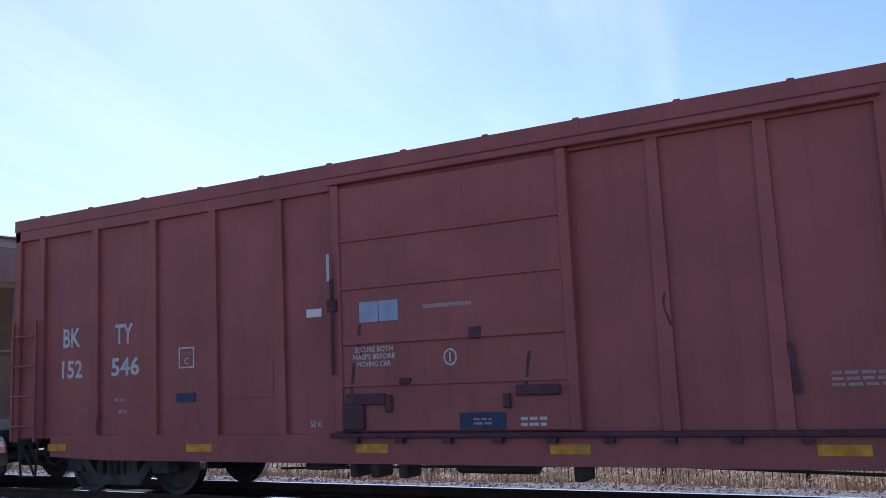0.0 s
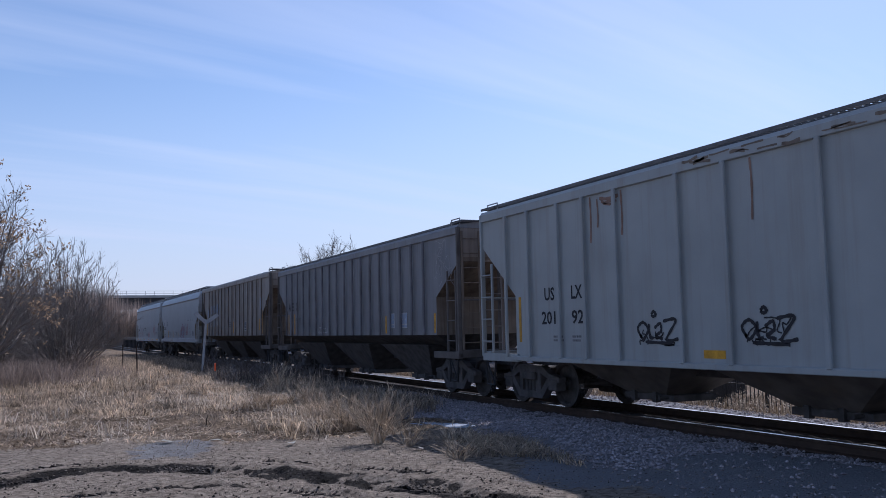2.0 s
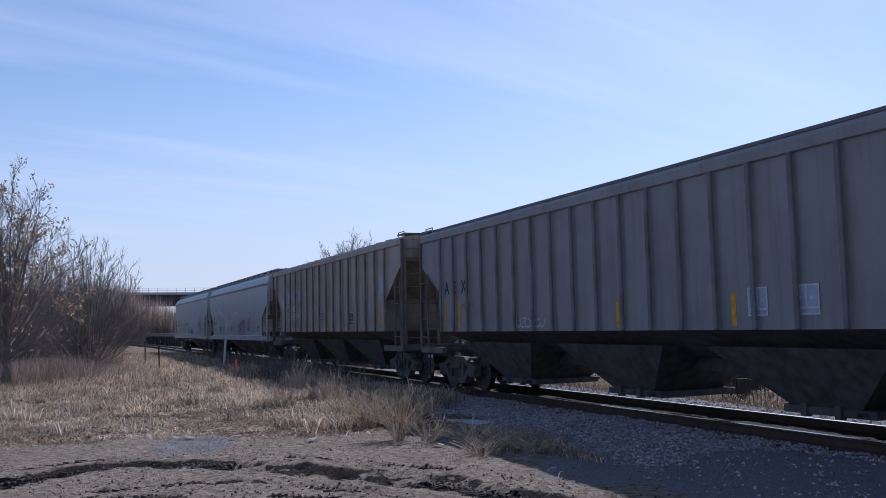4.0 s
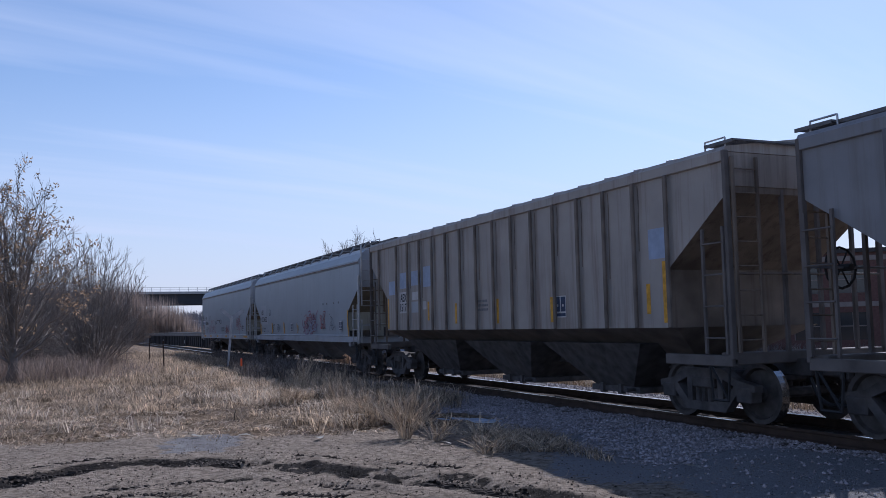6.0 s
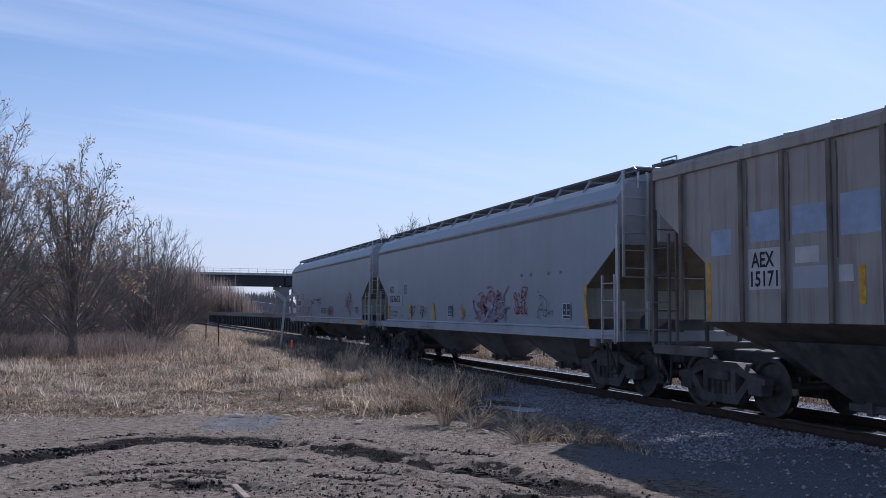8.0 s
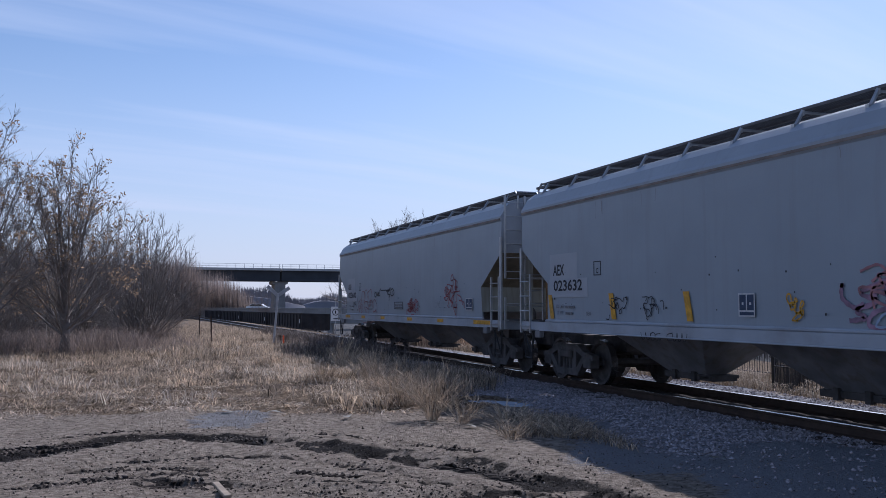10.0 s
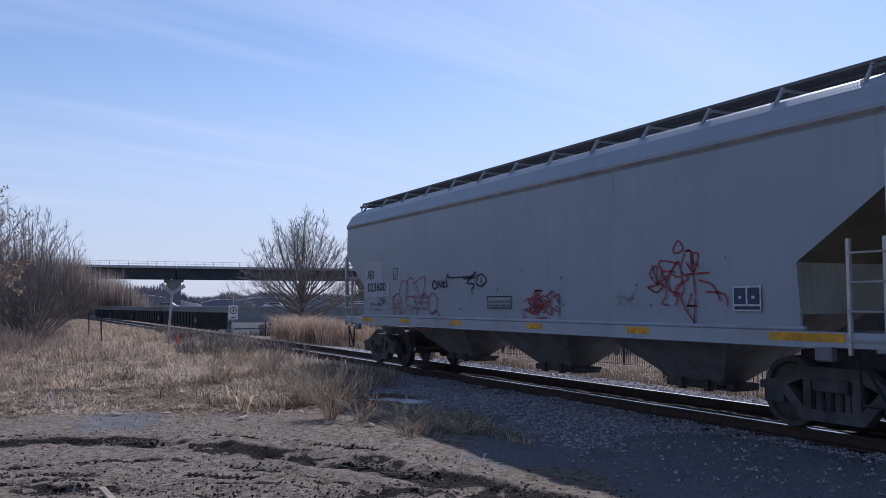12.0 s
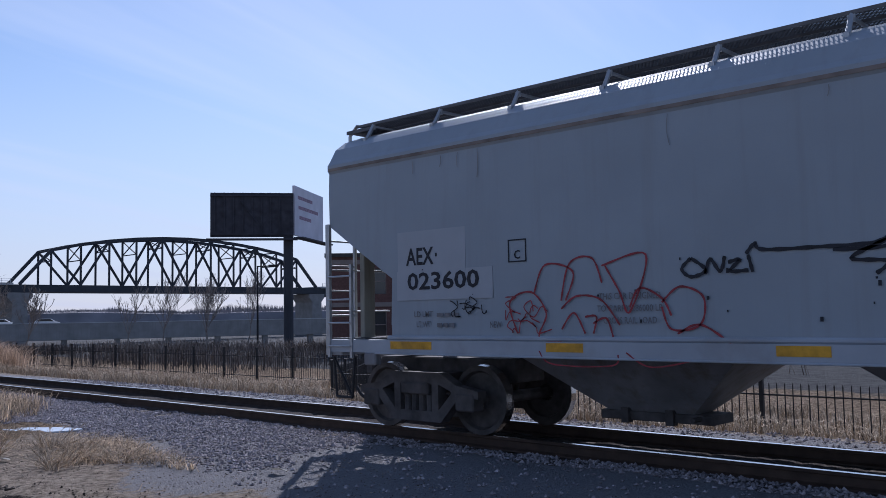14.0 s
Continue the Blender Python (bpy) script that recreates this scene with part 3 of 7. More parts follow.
        s = Vector((-d.y, d.x)).normalized() * w * 0.5 * (0.8 + 0.4 * math.sin(i * 0.9) ** 2)
        a.append(bm.verts.new((q.x + s.x, y, q.y + s.y)))
        b.append(bm.verts.new((q.x - s.x, y, q.y - s.y)))
    for i in range(len(line) - 1):
        bm.faces.new((a[i], b[i], b[i + 1], a[i + 1]))


def spray(parent, strokes, x, z, sx, sz, w, material, y, label=""):
    bm = bmesh.new()
    for s in strokes:
        ribbon(bm, [(x + px * sx, z + pz * sz) for px, pz in s], w, y)
    return tagged(part("graffiti", bm, material, parent), label, kind="stuff")


def tangle(seed, n=9):
    """Quick crossing strokes in a unit box, dense and spiky."""
    r = random.Random(seed)
    out = []
    for k in range(n):
        c = (r.uniform(0.1, 0.9), r.uniform(0.15, 0.85))
        a, out_k = r.uniform(0, 6.28), []
        for i in range(r.randint(3, 6)):
            out_k.append((min(max(c[0], 0), 1), min(max(c[1], 0), 1)))
            a += r.uniform(0.6, 2.2) * r.choice((-1, 1, 1))
            d = r.uniform(0.12, 0.42)
            c = (c[0] + d * 0.6 * math.cos(a), c[1] + d * math.sin(a))
        out.append(out_k)
    return out


def scribble(seed, n=5):
    """Loops and hooks in a unit box, like a hasty tag."""
    r = random.Random(seed)
    out = []
    for k in range(n):
        cx, s = (k + 0.5) / n, 0.5 / n
        kind = r.choice("olzc")
        if kind == "o":
            out.append([(cx + s * math.cos(a * 0.9), 0.4 + 0.36 * math.sin(a * 0.9)) for a in range(8)])
        elif kind == "l":
            out.append([(cx - s, 0.75), (cx - s * 0.4, 0.1), (cx + s * 0.6, 0.2), (cx + s, 0.7)])
        elif kind == "z":
            out.append([(cx - s, 0.75), (cx + s, 0.78), (cx - s * 0.8, 0.1), (cx + s * 1.1, 0.12)])
        else:
            out.append([(cx + s, 0.7), (cx - s, 0.55), (cx - s * 0.8, 0.1), (cx + s * 1.2, 0.15)])
    return out


# ---------------------------------------------------------------- the train
TRACK_Y, RAIL_Z, SPEED = 10.3, 0.17, 6.6
WHEEL_R = 0.457
CARS = []          # (thing, x of its end at the start)
WHEELSETS = []     # (part, its place in the car)
SIDE = -1.55


def wheelset_mesh():
    bm = bmesh.new()
    rod(bm, (0, -1.0, 0), (0, 1.0, 0), 0.08, 10)
    for s in (-1, 1):
        y = s * 0.7175
        prof = ((0.0, 0.10), (0.04, 0.12), (0.05, 0.36), (0.0, 0.39), (0.0, WHEEL_R), (0.10, WHEEL_R + 0.004), (0.135, WHEEL_R + 0.012), (0.14, 0.36), (0.09, 0.34), (0.09, 0.12))
        n = 28
        rings = []
        for d, r in prof:
            yy = y + s * (0.065 - d)
            rings.append([bm.verts.new((r * math.cos(2 * math.pi * k / n), yy, r * math.sin(2 * math.pi * k / n))) for k in range(n)])
        for i in range(len(rings)):
            a, b = rings[i], rings[(i + 1) % len(rings)]
            for k in range(n):
                f = bm.faces.new((a[k], a[(k + 1) % n], b[(k + 1) % n], b[k]))
                f.material_index = 1 if i in (4, 5) else 0
        # bearing end cap
        rod(bm, (0, s * 1.0, 0), (0, s * 1.08, 0), 0.105, 8)
        for k in range(3):
            a = k * 2.094
            rod(bm, (0.06 * math.cos(a), s * 1.08, 0.06 * math.sin(a)), (0.06 * math.cos(a), s * 1.10, 0.06 * math.sin(a)), 0.018, 5)
    bmesh.ops.recalc_face_normals(bm, faces=bm.faces)
    me = bpy.data.meshes.new("wheelset")
    bm.to_mesh(me)
    bm.free()
    me.materials.append(M["wheel"])
    me.materials.append(M["tread"])
    return me


WHEELSET = wheelset_mesh()


def side_frame_mesh():
    """A cast side frame with its arch, spring nest and bolster end."""
    bm = bmesh.new()
    y0, y1 = -1.09, -0.93
    top = [(-1.12, 0.50), (-1.12, 0.60), (-0.75, 0.66), (-0.45, 0.82), (0.45, 0.82), (0.75, 0.66), (1.12, 0.60), (1.12, 0.50), (0.80, 0.52), (0.44, 0.66), (-0.44, 0.66), (-0.80, 0.52)]
    low = [(-0.80, 0.52), (-0.68, 0.58), (-0.40, 0.30), (0.40, 0.30), (0.68, 0.58), (0.80, 0.52), (0.46, 0.16), (-0.46, 0.16)]
    prism_y(bm, top, y0, y1)
    prism_y(bm, low, y0, y1)
    for s in (-1, 1):
        prism_y(bm, [(s * 0.30, 0.28), (s * 0.42, 0.28), (s * 0.42, 0.70), (s * 0.30, 0.70)], y0, y1)
        box(bm, s * 0.89 - 0.16, s * 0.89 + 0.16, y0 - 0.02, y1 + 0.05, 0.33, 0.56, 0.02)
    for k in range(4):
        rod(bm, (-0.21 + k * 0.14, -1.02, 0.30), (-0.21 + k * 0.14, -1.02, 0.52), 0.055, 8)
    box(bm, -0.26, 0.26, -1.13, -0.85, 0.52, 0.68, 0.02)
    me = bpy.data.meshes.new("side_frame")
    bm.to_mesh(me)
    bm.free()
    me.materials.append(M["under"])
    return me


SIDE_FRAME = side_frame_mesh()
AXLES = {}


def running_gear(car, length, centre, low=0.72, stub=0.0):
    """Two trucks, the centre sill, couplers, brake rods."""
    for c in (centre, length - centre):
        for s in (0, 1):
            f = new("side_frame", SIDE_FRAME)
            f.parent = car
            f.matrix_basis = pose(c, 0, 0, 0, 0, 180 * s)
        part("bolster", boxed(c - 0.2, c + 0.2, -1.0, 1.0, 0.55, 0.78, 0.03), "under", car)
        for s in (-1, 1):
            w = new("wheelset", WHEELSET)
            w.parent = car
            w.matrix_basis = pose(c + s * 0.89, 0, WHEEL_R)
            WHEELSETS.append((w, c + s * 0.89))
        bm = bmesh.new()
        rod(bm, (c - 0.7, -0.55, 0.33), (c + 0.7, -0.55, 0.33), 0.035, 6)
        for s in (-1, 1):
            box(bm, c + s * 0.36 - 0.04, c + s * 0.36 + 0.04, -0.8, 0.8, 0.30, 0.42)
        part("brake_beam", bm, "under", car)
    for a, b in (((-0.25, stub), (length - stub, length + 0.25)) if stub else ((-0.25, length + 0.25),)):
        part("centre_sill", boxed(a, b, -0.32, 0.32, low, 0.98, 0.02), "under", car)
    for e, s in ((-0.25, -1), (length + 0.25, 1)):
        bm = bmesh.new()
        box(bm, min(e, e + s * 0.42), max(e, e + s * 0.42), -0.10, 0.10, 0.72, 0.94, 0.02)
        box(bm, min(e + s * 0.35, e + s * 0.55), max(e + s * 0.35, e + s * 0.55), -0.17, 0.17, 0.66, 1.0, 0.04)
        part("coupler", bm, "under", car)
        bm = bmesh.new()
        line = smooth_line([(e, 0.70), (e + s * 0.15, 0.42), (e + s * 0.40, 0.33), (e + s * 0.58, 0.48)], 4)
        for a, b in zip(line, line[1:]):
            rod(bm, (a[0], -0.32, a[1]), (b[0], -0.32, b[1]), 0.03, 6)
        part("air_hose", bm, "iron", car)


def ladder(car, x0, x1, y, z0, z1, rungs, material="galv", name="ladder", r=0.014):
    bm = bmesh.new()
    for x in (x0, x1):
        box(bm, x - 0.022, x + 0.022, y - 0.02, y + 0.02, z0, z1)
    for k in range(rungs):
        z = z0 + (z1 - z0) * (k + 0.5) / rungs
        rod(bm, (x0, y - 0.03, z), (x1, y - 0.03, z), r, 5)
    return part(name, bm, material, car)


def ladder_end(car, x, y0, y1, z0, z1, rungs, material="galv"):
    bm = bmesh.new()
    for y in (y0, y1):
        box(bm, x - 0.022, x + 0.022, y - 0.022, y + 0.022, z0, z1)
    for k in range(rungs):
        z = z0 + (z1 - z0) * (k + 0.5) / rungs
        rod(bm, (x, y0, z), (x, y1, z), 0.013, 5)
    return part("end_ladder", bm, material, car)


def stirrup(car, x, z=0.95):
    bm = bmesh.new()
    for a, b in (((x, z), (x + 0.06, z - 0.55)), ((x + 0.45, z), (x + 0.39, z - 0.55)), ((x + 0.06, z - 0.55), (x + 0.39, z - 0.55)), ((x, z), (x + 0.22, z - 0.3)), ((x + 0.22, z - 0.3), (x + 0.39, z - 0.55))):
        rod(bm, (a[0], SIDE + 0.03, a[1]), (b[0], SIDE + 0.03, b[1]), 0.02, 5)
    return part("stirrup_step", bm, "iron", car)


def grating(car, x0, x1, y0, y1, z, pitch=0.085, name="running_board"):
    bm = bmesh.new()
    for y in (y0, y1):
        box(bm, x0, x1, y - 0.012, y + 0.012, z - 0.05, z)
    k = int((y1 - y0) / 0.11)
    for i in range(1, k):
        y = y0 + (y1 - y0) * i / k
        box(bm, x0, x1, y - 0.006, y + 0.006, z - 0.025, z - 0.004)
    n = int((x1 - x0) / pitch)
    for i in range(n + 1):
        x = x0 + (x1 - x0) * i / n
        box(bm, x - 0.011, x + 0.011, y0, y1, z - 0.03, z - 0.002)
    return tagged(part(name, bm, "grating", car), kind="stuff")


def expanded_board(car, x0, x1, y0, y1, z, cell=0.045):
    """A running board of expanded metal: edge angles, joists, zigzag strands."""
    bm = bmesh.new()
    for y in (y0, y1):
        box(bm, x0, x1, y - 0.01, y + 0.01, z - 0.038, z)
    box(bm, x0, x1, (y0 + y1) / 2 - 0.01, (y0 + y1) / 2 + 0.01, z - 0.045, z - 0.012)
    board = part("running_board", bm, "grating", car)
    rows, cols = int((y1 - y0) / (cell * 0.75)), int((x1 - x0) / (cell * 0.5))
    gx, gy = (x1 - x0) / cols, (y1 - y0) / rows
    i, j = [q.ravel() for q in np.meshgrid(np.arange(cols), np.arange(rows), indexing="ij")]
    side = np.where((i + j) % 2 == 0, 1.0, -1.0)
    xa, xb = x0 + i * gx, x0 + (i + 1) * gx
    yc = y0 + (j + 0.5) * gy
    ya, yb = yc - side * gy * 0.44, yc + side * gy * 0.44
    w, n = 0.0055, len(i)
    V = np.empty((n, 6, 3))
    for k, (dx, dz) in enumerate(((-w, -0.004), (w, -0.004), (0.0, -0.016))):
        V[:, 2 * k] = np.stack([xa + dx, ya, np.full(n, z + dz)], 1)
        V[:, 2 * k + 1] = np.stack([xb + dx, yb, np.full(n, z + dz)], 1)
    fac = np.array([(0, 1, 3, 2), (2, 3, 5, 4), (4, 5, 1, 0)])
    F = (fac[None] + 6 * np.arange(n)[:, None, None]).reshape(-1, 4)
    tagged(raw("expanded_mesh", V.reshape(-1, 3).tolist(), F.tolist(), "grating", board), kind="stuff")
    return board


def chutes(car, centres, top_z, half_top, half_low, material, low_z=0.30, y_top=1.35, y_low=0.75):
    for c in centres:
        bm = bmesh.new()
        a = [bm.verts.new(p) for p in ((c - half_top, -y_top, top_z), (c + half_top, -y_top, top_z), (c + half_top, y_top, top_z), (c - half_top, y_top, top_z))]
        b = [bm.verts.new(p) for p in ((c - half_low, -y_low, low_z), (c + half_low, -y_low, low_z), (c + half_low, y_low, low_z), (c - half_low, y_low, low_z))]
        for k in range(4):
            bm.faces.new((b[k], b[(k + 1) % 4], a[(k + 1) % 4], a[k]))
        bm.faces.new(a)
        bm.faces.new(b[::-1])
        ob = part("hopper_chute", bm, material, car)
        g = bmesh.new()
        box(g, c - half_low - 0.12, c + half_low + 0.28, -y_low - 0.06, y_low + 0.06, low_z - 0.09, low_z + 0.02, 0.01)
        rod(g, (c + half_low + 0.12, -y_low - 0.25, low_z - 0.02), (c + half_low + 0.12, y_low + 0.2, low_z - 0.02), 0.03, 6)
        for s in (-0.3, 0.3):
            box(g, c + s - 0.05, c + s + 0.05, -y_low - 0.11, -y_low, low_z - 0.12, low_z + 0.06)
        part("outlet_gate", g, "under", ob)


def ribs(car, xs, z0, z1, material, w=0.045, d=0.07, name="side_post"):
    for x in xs:
        bm = bmesh.new()
        box(bm, x - w, x + w, SIDE - d, SIDE + 0.003, z0, z1, 0.012)
        part(name, bm, material, car)


def tape(car, x, z, w, h, material="yellow", y=None):
    return part("reflector_strip", boxed(x, x + w, (SIDE if y is None else y) - 0.006, SIDE if y is None else y, z, z + h), material, car)


def frame_box(car, x, z, w, h, material, y, t=0.02, name="consolidated_stencil"):
    bm = bmesh.new()
    box(bm, x, x + w, y, y + 0.004, z, z + t)
    box(bm, x, x + w, y, y + 0.004, z + h - t, z + h)
    box(bm, x, x + t, y, y + 0.004, z + t, z + h - t)
    box(bm, x + w - t, x + w, y, y + 0.004, z + t, z + h - t)
    return part(name, bm, material, car)


def data_panel(car, x, z, w, h, y, back="plate_blue"):
    ob = part("data_panel", boxed(x, x + w, y - 0.004, y, z, z + h), back, car)
    frame_box(car, x - 0.01, z - 0.01, w + 0.02, h + 0.02, "white", y - 0.007, 0.02)
    bm = bmesh.new()
    box(bm, x + w * 0.47, x + w * 0.53, y - 0.008, y - 0.004, z + h * 0.2, z + h)
    box(bm, x, x + w, y - 0.008, y - 0.004, z + h * 0.18, z + h * 0.26)
    box(bm, x + w * 0.2, x + w * 0.3, y - 0.008, y - 0.004, z + h * 0.5, z + h * 0.62)
    box(bm, x + w * 0.68, x + w * 0.8, y - 0.008, y - 0.004, z + h * 0.5, z + h * 0.62)
    part("data_panel_marking", bm, "white", ob)


def new_car(name, x0, label, category="freight car"):
    car = tagged(new(name), label, category, "cars of the moving train")
    CARS.append((car, x0))
    return car


def boxcar():
    car = new_car("boxcar", -12.5, "oxide red steel boxcar with a closed sliding door")
    L = 15.25
    part("body", loft([(0.86, 1.5, 0.0), (4.02, 1.5, 0.0)], L, 0), "boxred", car)
    bm = bmesh.new()
    prof = [(-1.55, 4.0), (-1.575, 4.02), (-1.575, 4.19), (-1.45, 4.22), (0, 4.34), (1.45, 4.22), (1.575, 4.19), (1.575, 4.02), (1.55, 4.0)]
    a = [bm.verts.new((0.0, y, z)) for y, z in prof]
    b = [bm.verts.new((L, y, z)) for y, z in prof]
    for k in range(len(prof)):
        j = (k + 1) % len(prof)
        bm.faces.new((a[k], b[k], b[j], a[j]))
    bm.faces.new(a[::-1]); bm.faces.new(b)
    bmesh.ops.recalc_face_normals(bm, faces=bm.faces)
    part("roof", bm, "boxred", car)
    for k in range(14):
        x = 0.55 + k * 1.09
        bm = bmesh.new()
        prism_y(bm, [(x - 0.05, 4.19), (x + 0.05, 4.19), (x + 0.03, 4.225), (x - 0.03, 4.225)], -1.52, -0.9)
        part("roof_rib", bm, "boxred", car)
    # top chord, side sill with its fish belly, corner posts
    bm = bmesh.new()
    prism_y(bm, [(0, 3.86), (L, 3.86), (L, 4.03), (0, 4.03)], -1.56, -1.49)
    part("top_chord", bm, "boxred", car)
    bm = bmesh.new()
    prism_y(bm, [(0.9, 0.60), (2.0, 0.56), (13.2, 0.56), (14.4, 0.60), (14.4, 0.90), (0.9, 0.90)], -1.57, -1.47)
    part("side_sill", bm, "boxred", car)
    for x in (0.0, L - 0.13):
        part("corner_post", boxed(x, x + 0.13, -1.56, -1.46, 0.80, 4.02, 0.015), "boxred", car)
    for x in (0.62, 1.80, 2.97, 4.08, 5.20, 10.07, 11.13, 12.2, 13.3, 14.4):
        bm = bmesh.new()
        prism_y(bm, [(x - 0.085, 0.86), (x + 0.085, 0.86), (x + 0.06, 3.87), (x - 0.06, 3.87)], SIDE - 0.005, -1.48)
        part("side_post", bm, "boxred", car)
    # door
    door = part("sliding_door", boxed(6.17, 9.1, -1.60, -1.49, 0.93, 3.86, 0.015), "boxred", car)
    for z in (1.47, 2.03, 2.62, 3.2):
        part("door_seam", boxed(6.2, 9.07, -1.625, -1.598, z - 0.022, z + 0.022, 0.006), "boxred", door)
    part("door_beam", boxed(6.22, 9.05, -1.635, -1.60, 1.94, 2.02, 0.008), "boxred", door)
    for x in (6.14, 9.1):
        part("door_post", boxed(x - 0.06, x + 0.06, -1.63, -1.49, 0.93, 3.9, 0.012), "boxred", door)
    bm = bmesh.new()
    box(bm, 6.05, 12.2, -1.66, -1.5, 3.90, 3.97, 0.01)
    part("door_track", bm, "boxred", car)
    bm = bmesh.new()
    box(bm, 6.0, 14.2, -1.64, -1.5, 0.86, 0.915, 0.01)
    for k in range(9):
        box(bm, 6.3 + k * 0.62, 6.4 + k * 0.62, -1.65, -1.55, 0.80, 0.86)
    part("door_rail", bm, "boxred_dark", car)
    bm = bmesh.new()
    rod(bm, (6.1, -1.67, 1.6), (6.1, -1.67, 2.75), 0.022, 6)
    box(bm, 6.03, 6.16, -1.68, -1.6, 2.35, 2.5, 0.01)
    part("locking_bar", bm, "boxred_dark", door)
    part("locking_handle", boxed(6.06, 6.1, -1.70, -1.66, 2.72, 3.05), "galv", door)
    for x, z, w, h in ((8.45, 1.30, 0.5, 0.11), (6.25, 1.24, 0.55, 0.13), (7.0, 1.46, 0.14, 0.07), (7.92, 1.93, 0.15, 0.13), (6.2, 0.95, 0.3, 0.3), (6.8, 1.15, 0.08, 0.2), (8.3, 1.17, 0.08, 0.16)):
        part("door_hardware", boxed(x, x + w, -1.65, -1.6, z, z + h, 0.012), "boxred_dark", door)
    part("defect_card_board", boxed(7.75, 8.3, -1.612, -1.6, 0.95, 1.13), "plate_blue", door)
    bars(door, 7.92, 1.0, 0.22, 0.09, "white_faint", -1.618)
    for x in (6.46, 6.735):
        part("placard", boxed(x, x + 0.262, -1.612, -1.6, 2.2, 2.44), "blue_patch", door)
    part("placard", boxed(5.6, 5.83, SIDE - 0.01 + 0.05, SIDE + 0.05, 2.32, 2.42), "signwhite", car)
    lettering(door, "SECURE BOTH", 6.38, 1.85, 0.062, "white", -1.612, 0.53)
    lettering(door, "HASPS BEFORE", 6.36, 1.765, 0.062, "white", -1.612, 0.58)
    lettering(door, "MOVING CAR", 6.41, 1.68, 0.062, "white", -1.612, 0.47)
    lettering(door, "DOOR OPENING W 10-0 H 10-5", 7.33, 2.31, 0.045, "white", -1.604, 0.62)
    bars(door, 8.48, 0.98, 0.3, 0.12, "white", -1.604)
    bm = bmesh.new()
    line = [(7.66 + 0.075 * math.cos(a * 0.5236), 1.745 + 0.085 * math.sin(a * 0.5236)) for a in range(13)]
    ribbon(bm, line, 0.02, -1.606, 2)
    box(bm, 7.65, 7.67, -1.608, -1.604, 1.69, 1.80)
    part("door_symbol", bm, "white", door)
    y = -1.506
    lettering(car, "BK", 1.08, 2.18, 0.27, "white", y, 0.37)
    lettering(car, "TY", 2.18, 2.18, 0.27, "white", y, 0.36)
    lettering(car, "152", 1.06, 1.73, 0.25, "white", y, 0.44)
    lettering(car, "546", 2.11, 1.73, 0.25, "white", y, 0.56)
    lettering(car, "LD LMT", 1.40, 1.36, 0.07, "white_faint", y, 0.22)
    lettering(car, "LT WT", 1.42, 1.21, 0.07, "white_faint", y, 0.2)
    bars(car, 2.18, 1.36, 0.22, 0.09, "white_faint", y, 1)
    bars(car, 2.25, 1.2, 0.2, 0.09, "white_faint", y, 1)
    frame_box(car, 3.42, 1.78, 0.28, 0.28, "white", y)
    lettering(car, "PLATE", 3.46, 1.95, 0.045, "white_faint", y, 0.18)
    lettering(car, "C", 3.52, 1.83, 0.09, "white", y)
    lettering(car, "50 K", 5.62, 0.98, 0.08, "white", y, 0.18)
    bars(car, 11.55, 1.3, 0.65, 0.16, "white_faint", y, 3)
    part("placard", boxed(3.38, 3.72, -1.512, -1.5, 1.33, 1.45), "plate_blue", car)
    for x, w in ((0.86, 0.4), (3.62, 0.45), (6.33, 0.45), (8.78, 0.45), (11.38, 0.45), (13.6, 0.45)):
        tape(car, x, 0.685, w, 0.1, y=-1.571)
    for k in range(6):
        r = random.Random(70 + k)
        bm = bmesh.new()
        x, z = r.choice((6.2, 6.4, 6.9, 8.4, 8.7, 10.1, 10.2, 11.2, 11.3, 1.9, 3.0)) + r.uniform(-0.1, 0.1), r.uniform(1.0, 2.6)
        ribbon(bm, [(x, z), (x + r.uniform(-0.05, 0.05), z - r.uniform(0.1, 0.3)), (x + r.uniform(-0.08, 0.08), z - r.uniform(0.3, 0.5))], r.uniform(0.02, 0.05), -1.6035 if 6.17 < x < 9.05 else -1.557, 3)
        part("grime_stain", bm, "boxred_dark", car)
    part("repair_panel", boxed(4.25, 5.05, -1.507, -1.5, 1.36, 1.85, 0.002), "boxred", car)
    ladder(car, 0.10, 0.62, -1.63, 0.82, 2.6, 4, "boxred")
    stirrup(car, 0.12, 0.85)
    ladder_end(car, -0.06, -1.4, -0.95, 0.9, 3.9, 8, "boxred")
    for k in range(6):
        part("end_rib", boxed(-0.07, 0.0, -1.4, 1.4, 1.2 + k * 0.45, 1.3 + k * 0.45, 0.02), "boxred", car)
    running_gear(car, L, 1.75)
    bm = bmesh.new()
    box(bm, 5.2, 5.6, -1.1, -0.7, 0.42, 0.86, 0.02)
    rod(bm, (7.3, -0.8, 0.52), (8.3, -0.8, 0.52), 0.14, 10)
    rod(bm, (4.9, -1.2, 0.45), (9.6, -1.2, 0.55), 0.018, 5)
    rod(bm, (9.6, -1.2, 0.55), (14.0, -1.2, 0.42), 0.018, 5)
    for x in (6.0, 6.3, 6.7, 8.9):
        box(bm, x, x + 0.12, -1.25, -0.9, 0.36, 0.6, 0.02)
    part("brake_gear", bm, "under", car)
    return car


def hopper_common(car, L, top, sill, inset, slope_z, slope_top, paint, endmat, rib_x, rib_mat, chute_mat, fm=None):
    """A covered hopper with upright side posts and ends sloped in below."""
    e = inset
    fm = fm or paint
    part("body", loft([(sill, 1.5, e), (slope_z, 1.5, e), (slope_top, 1.5, 0.0), (top, 1.5, 0.0)], L), [paint, endmat], car)
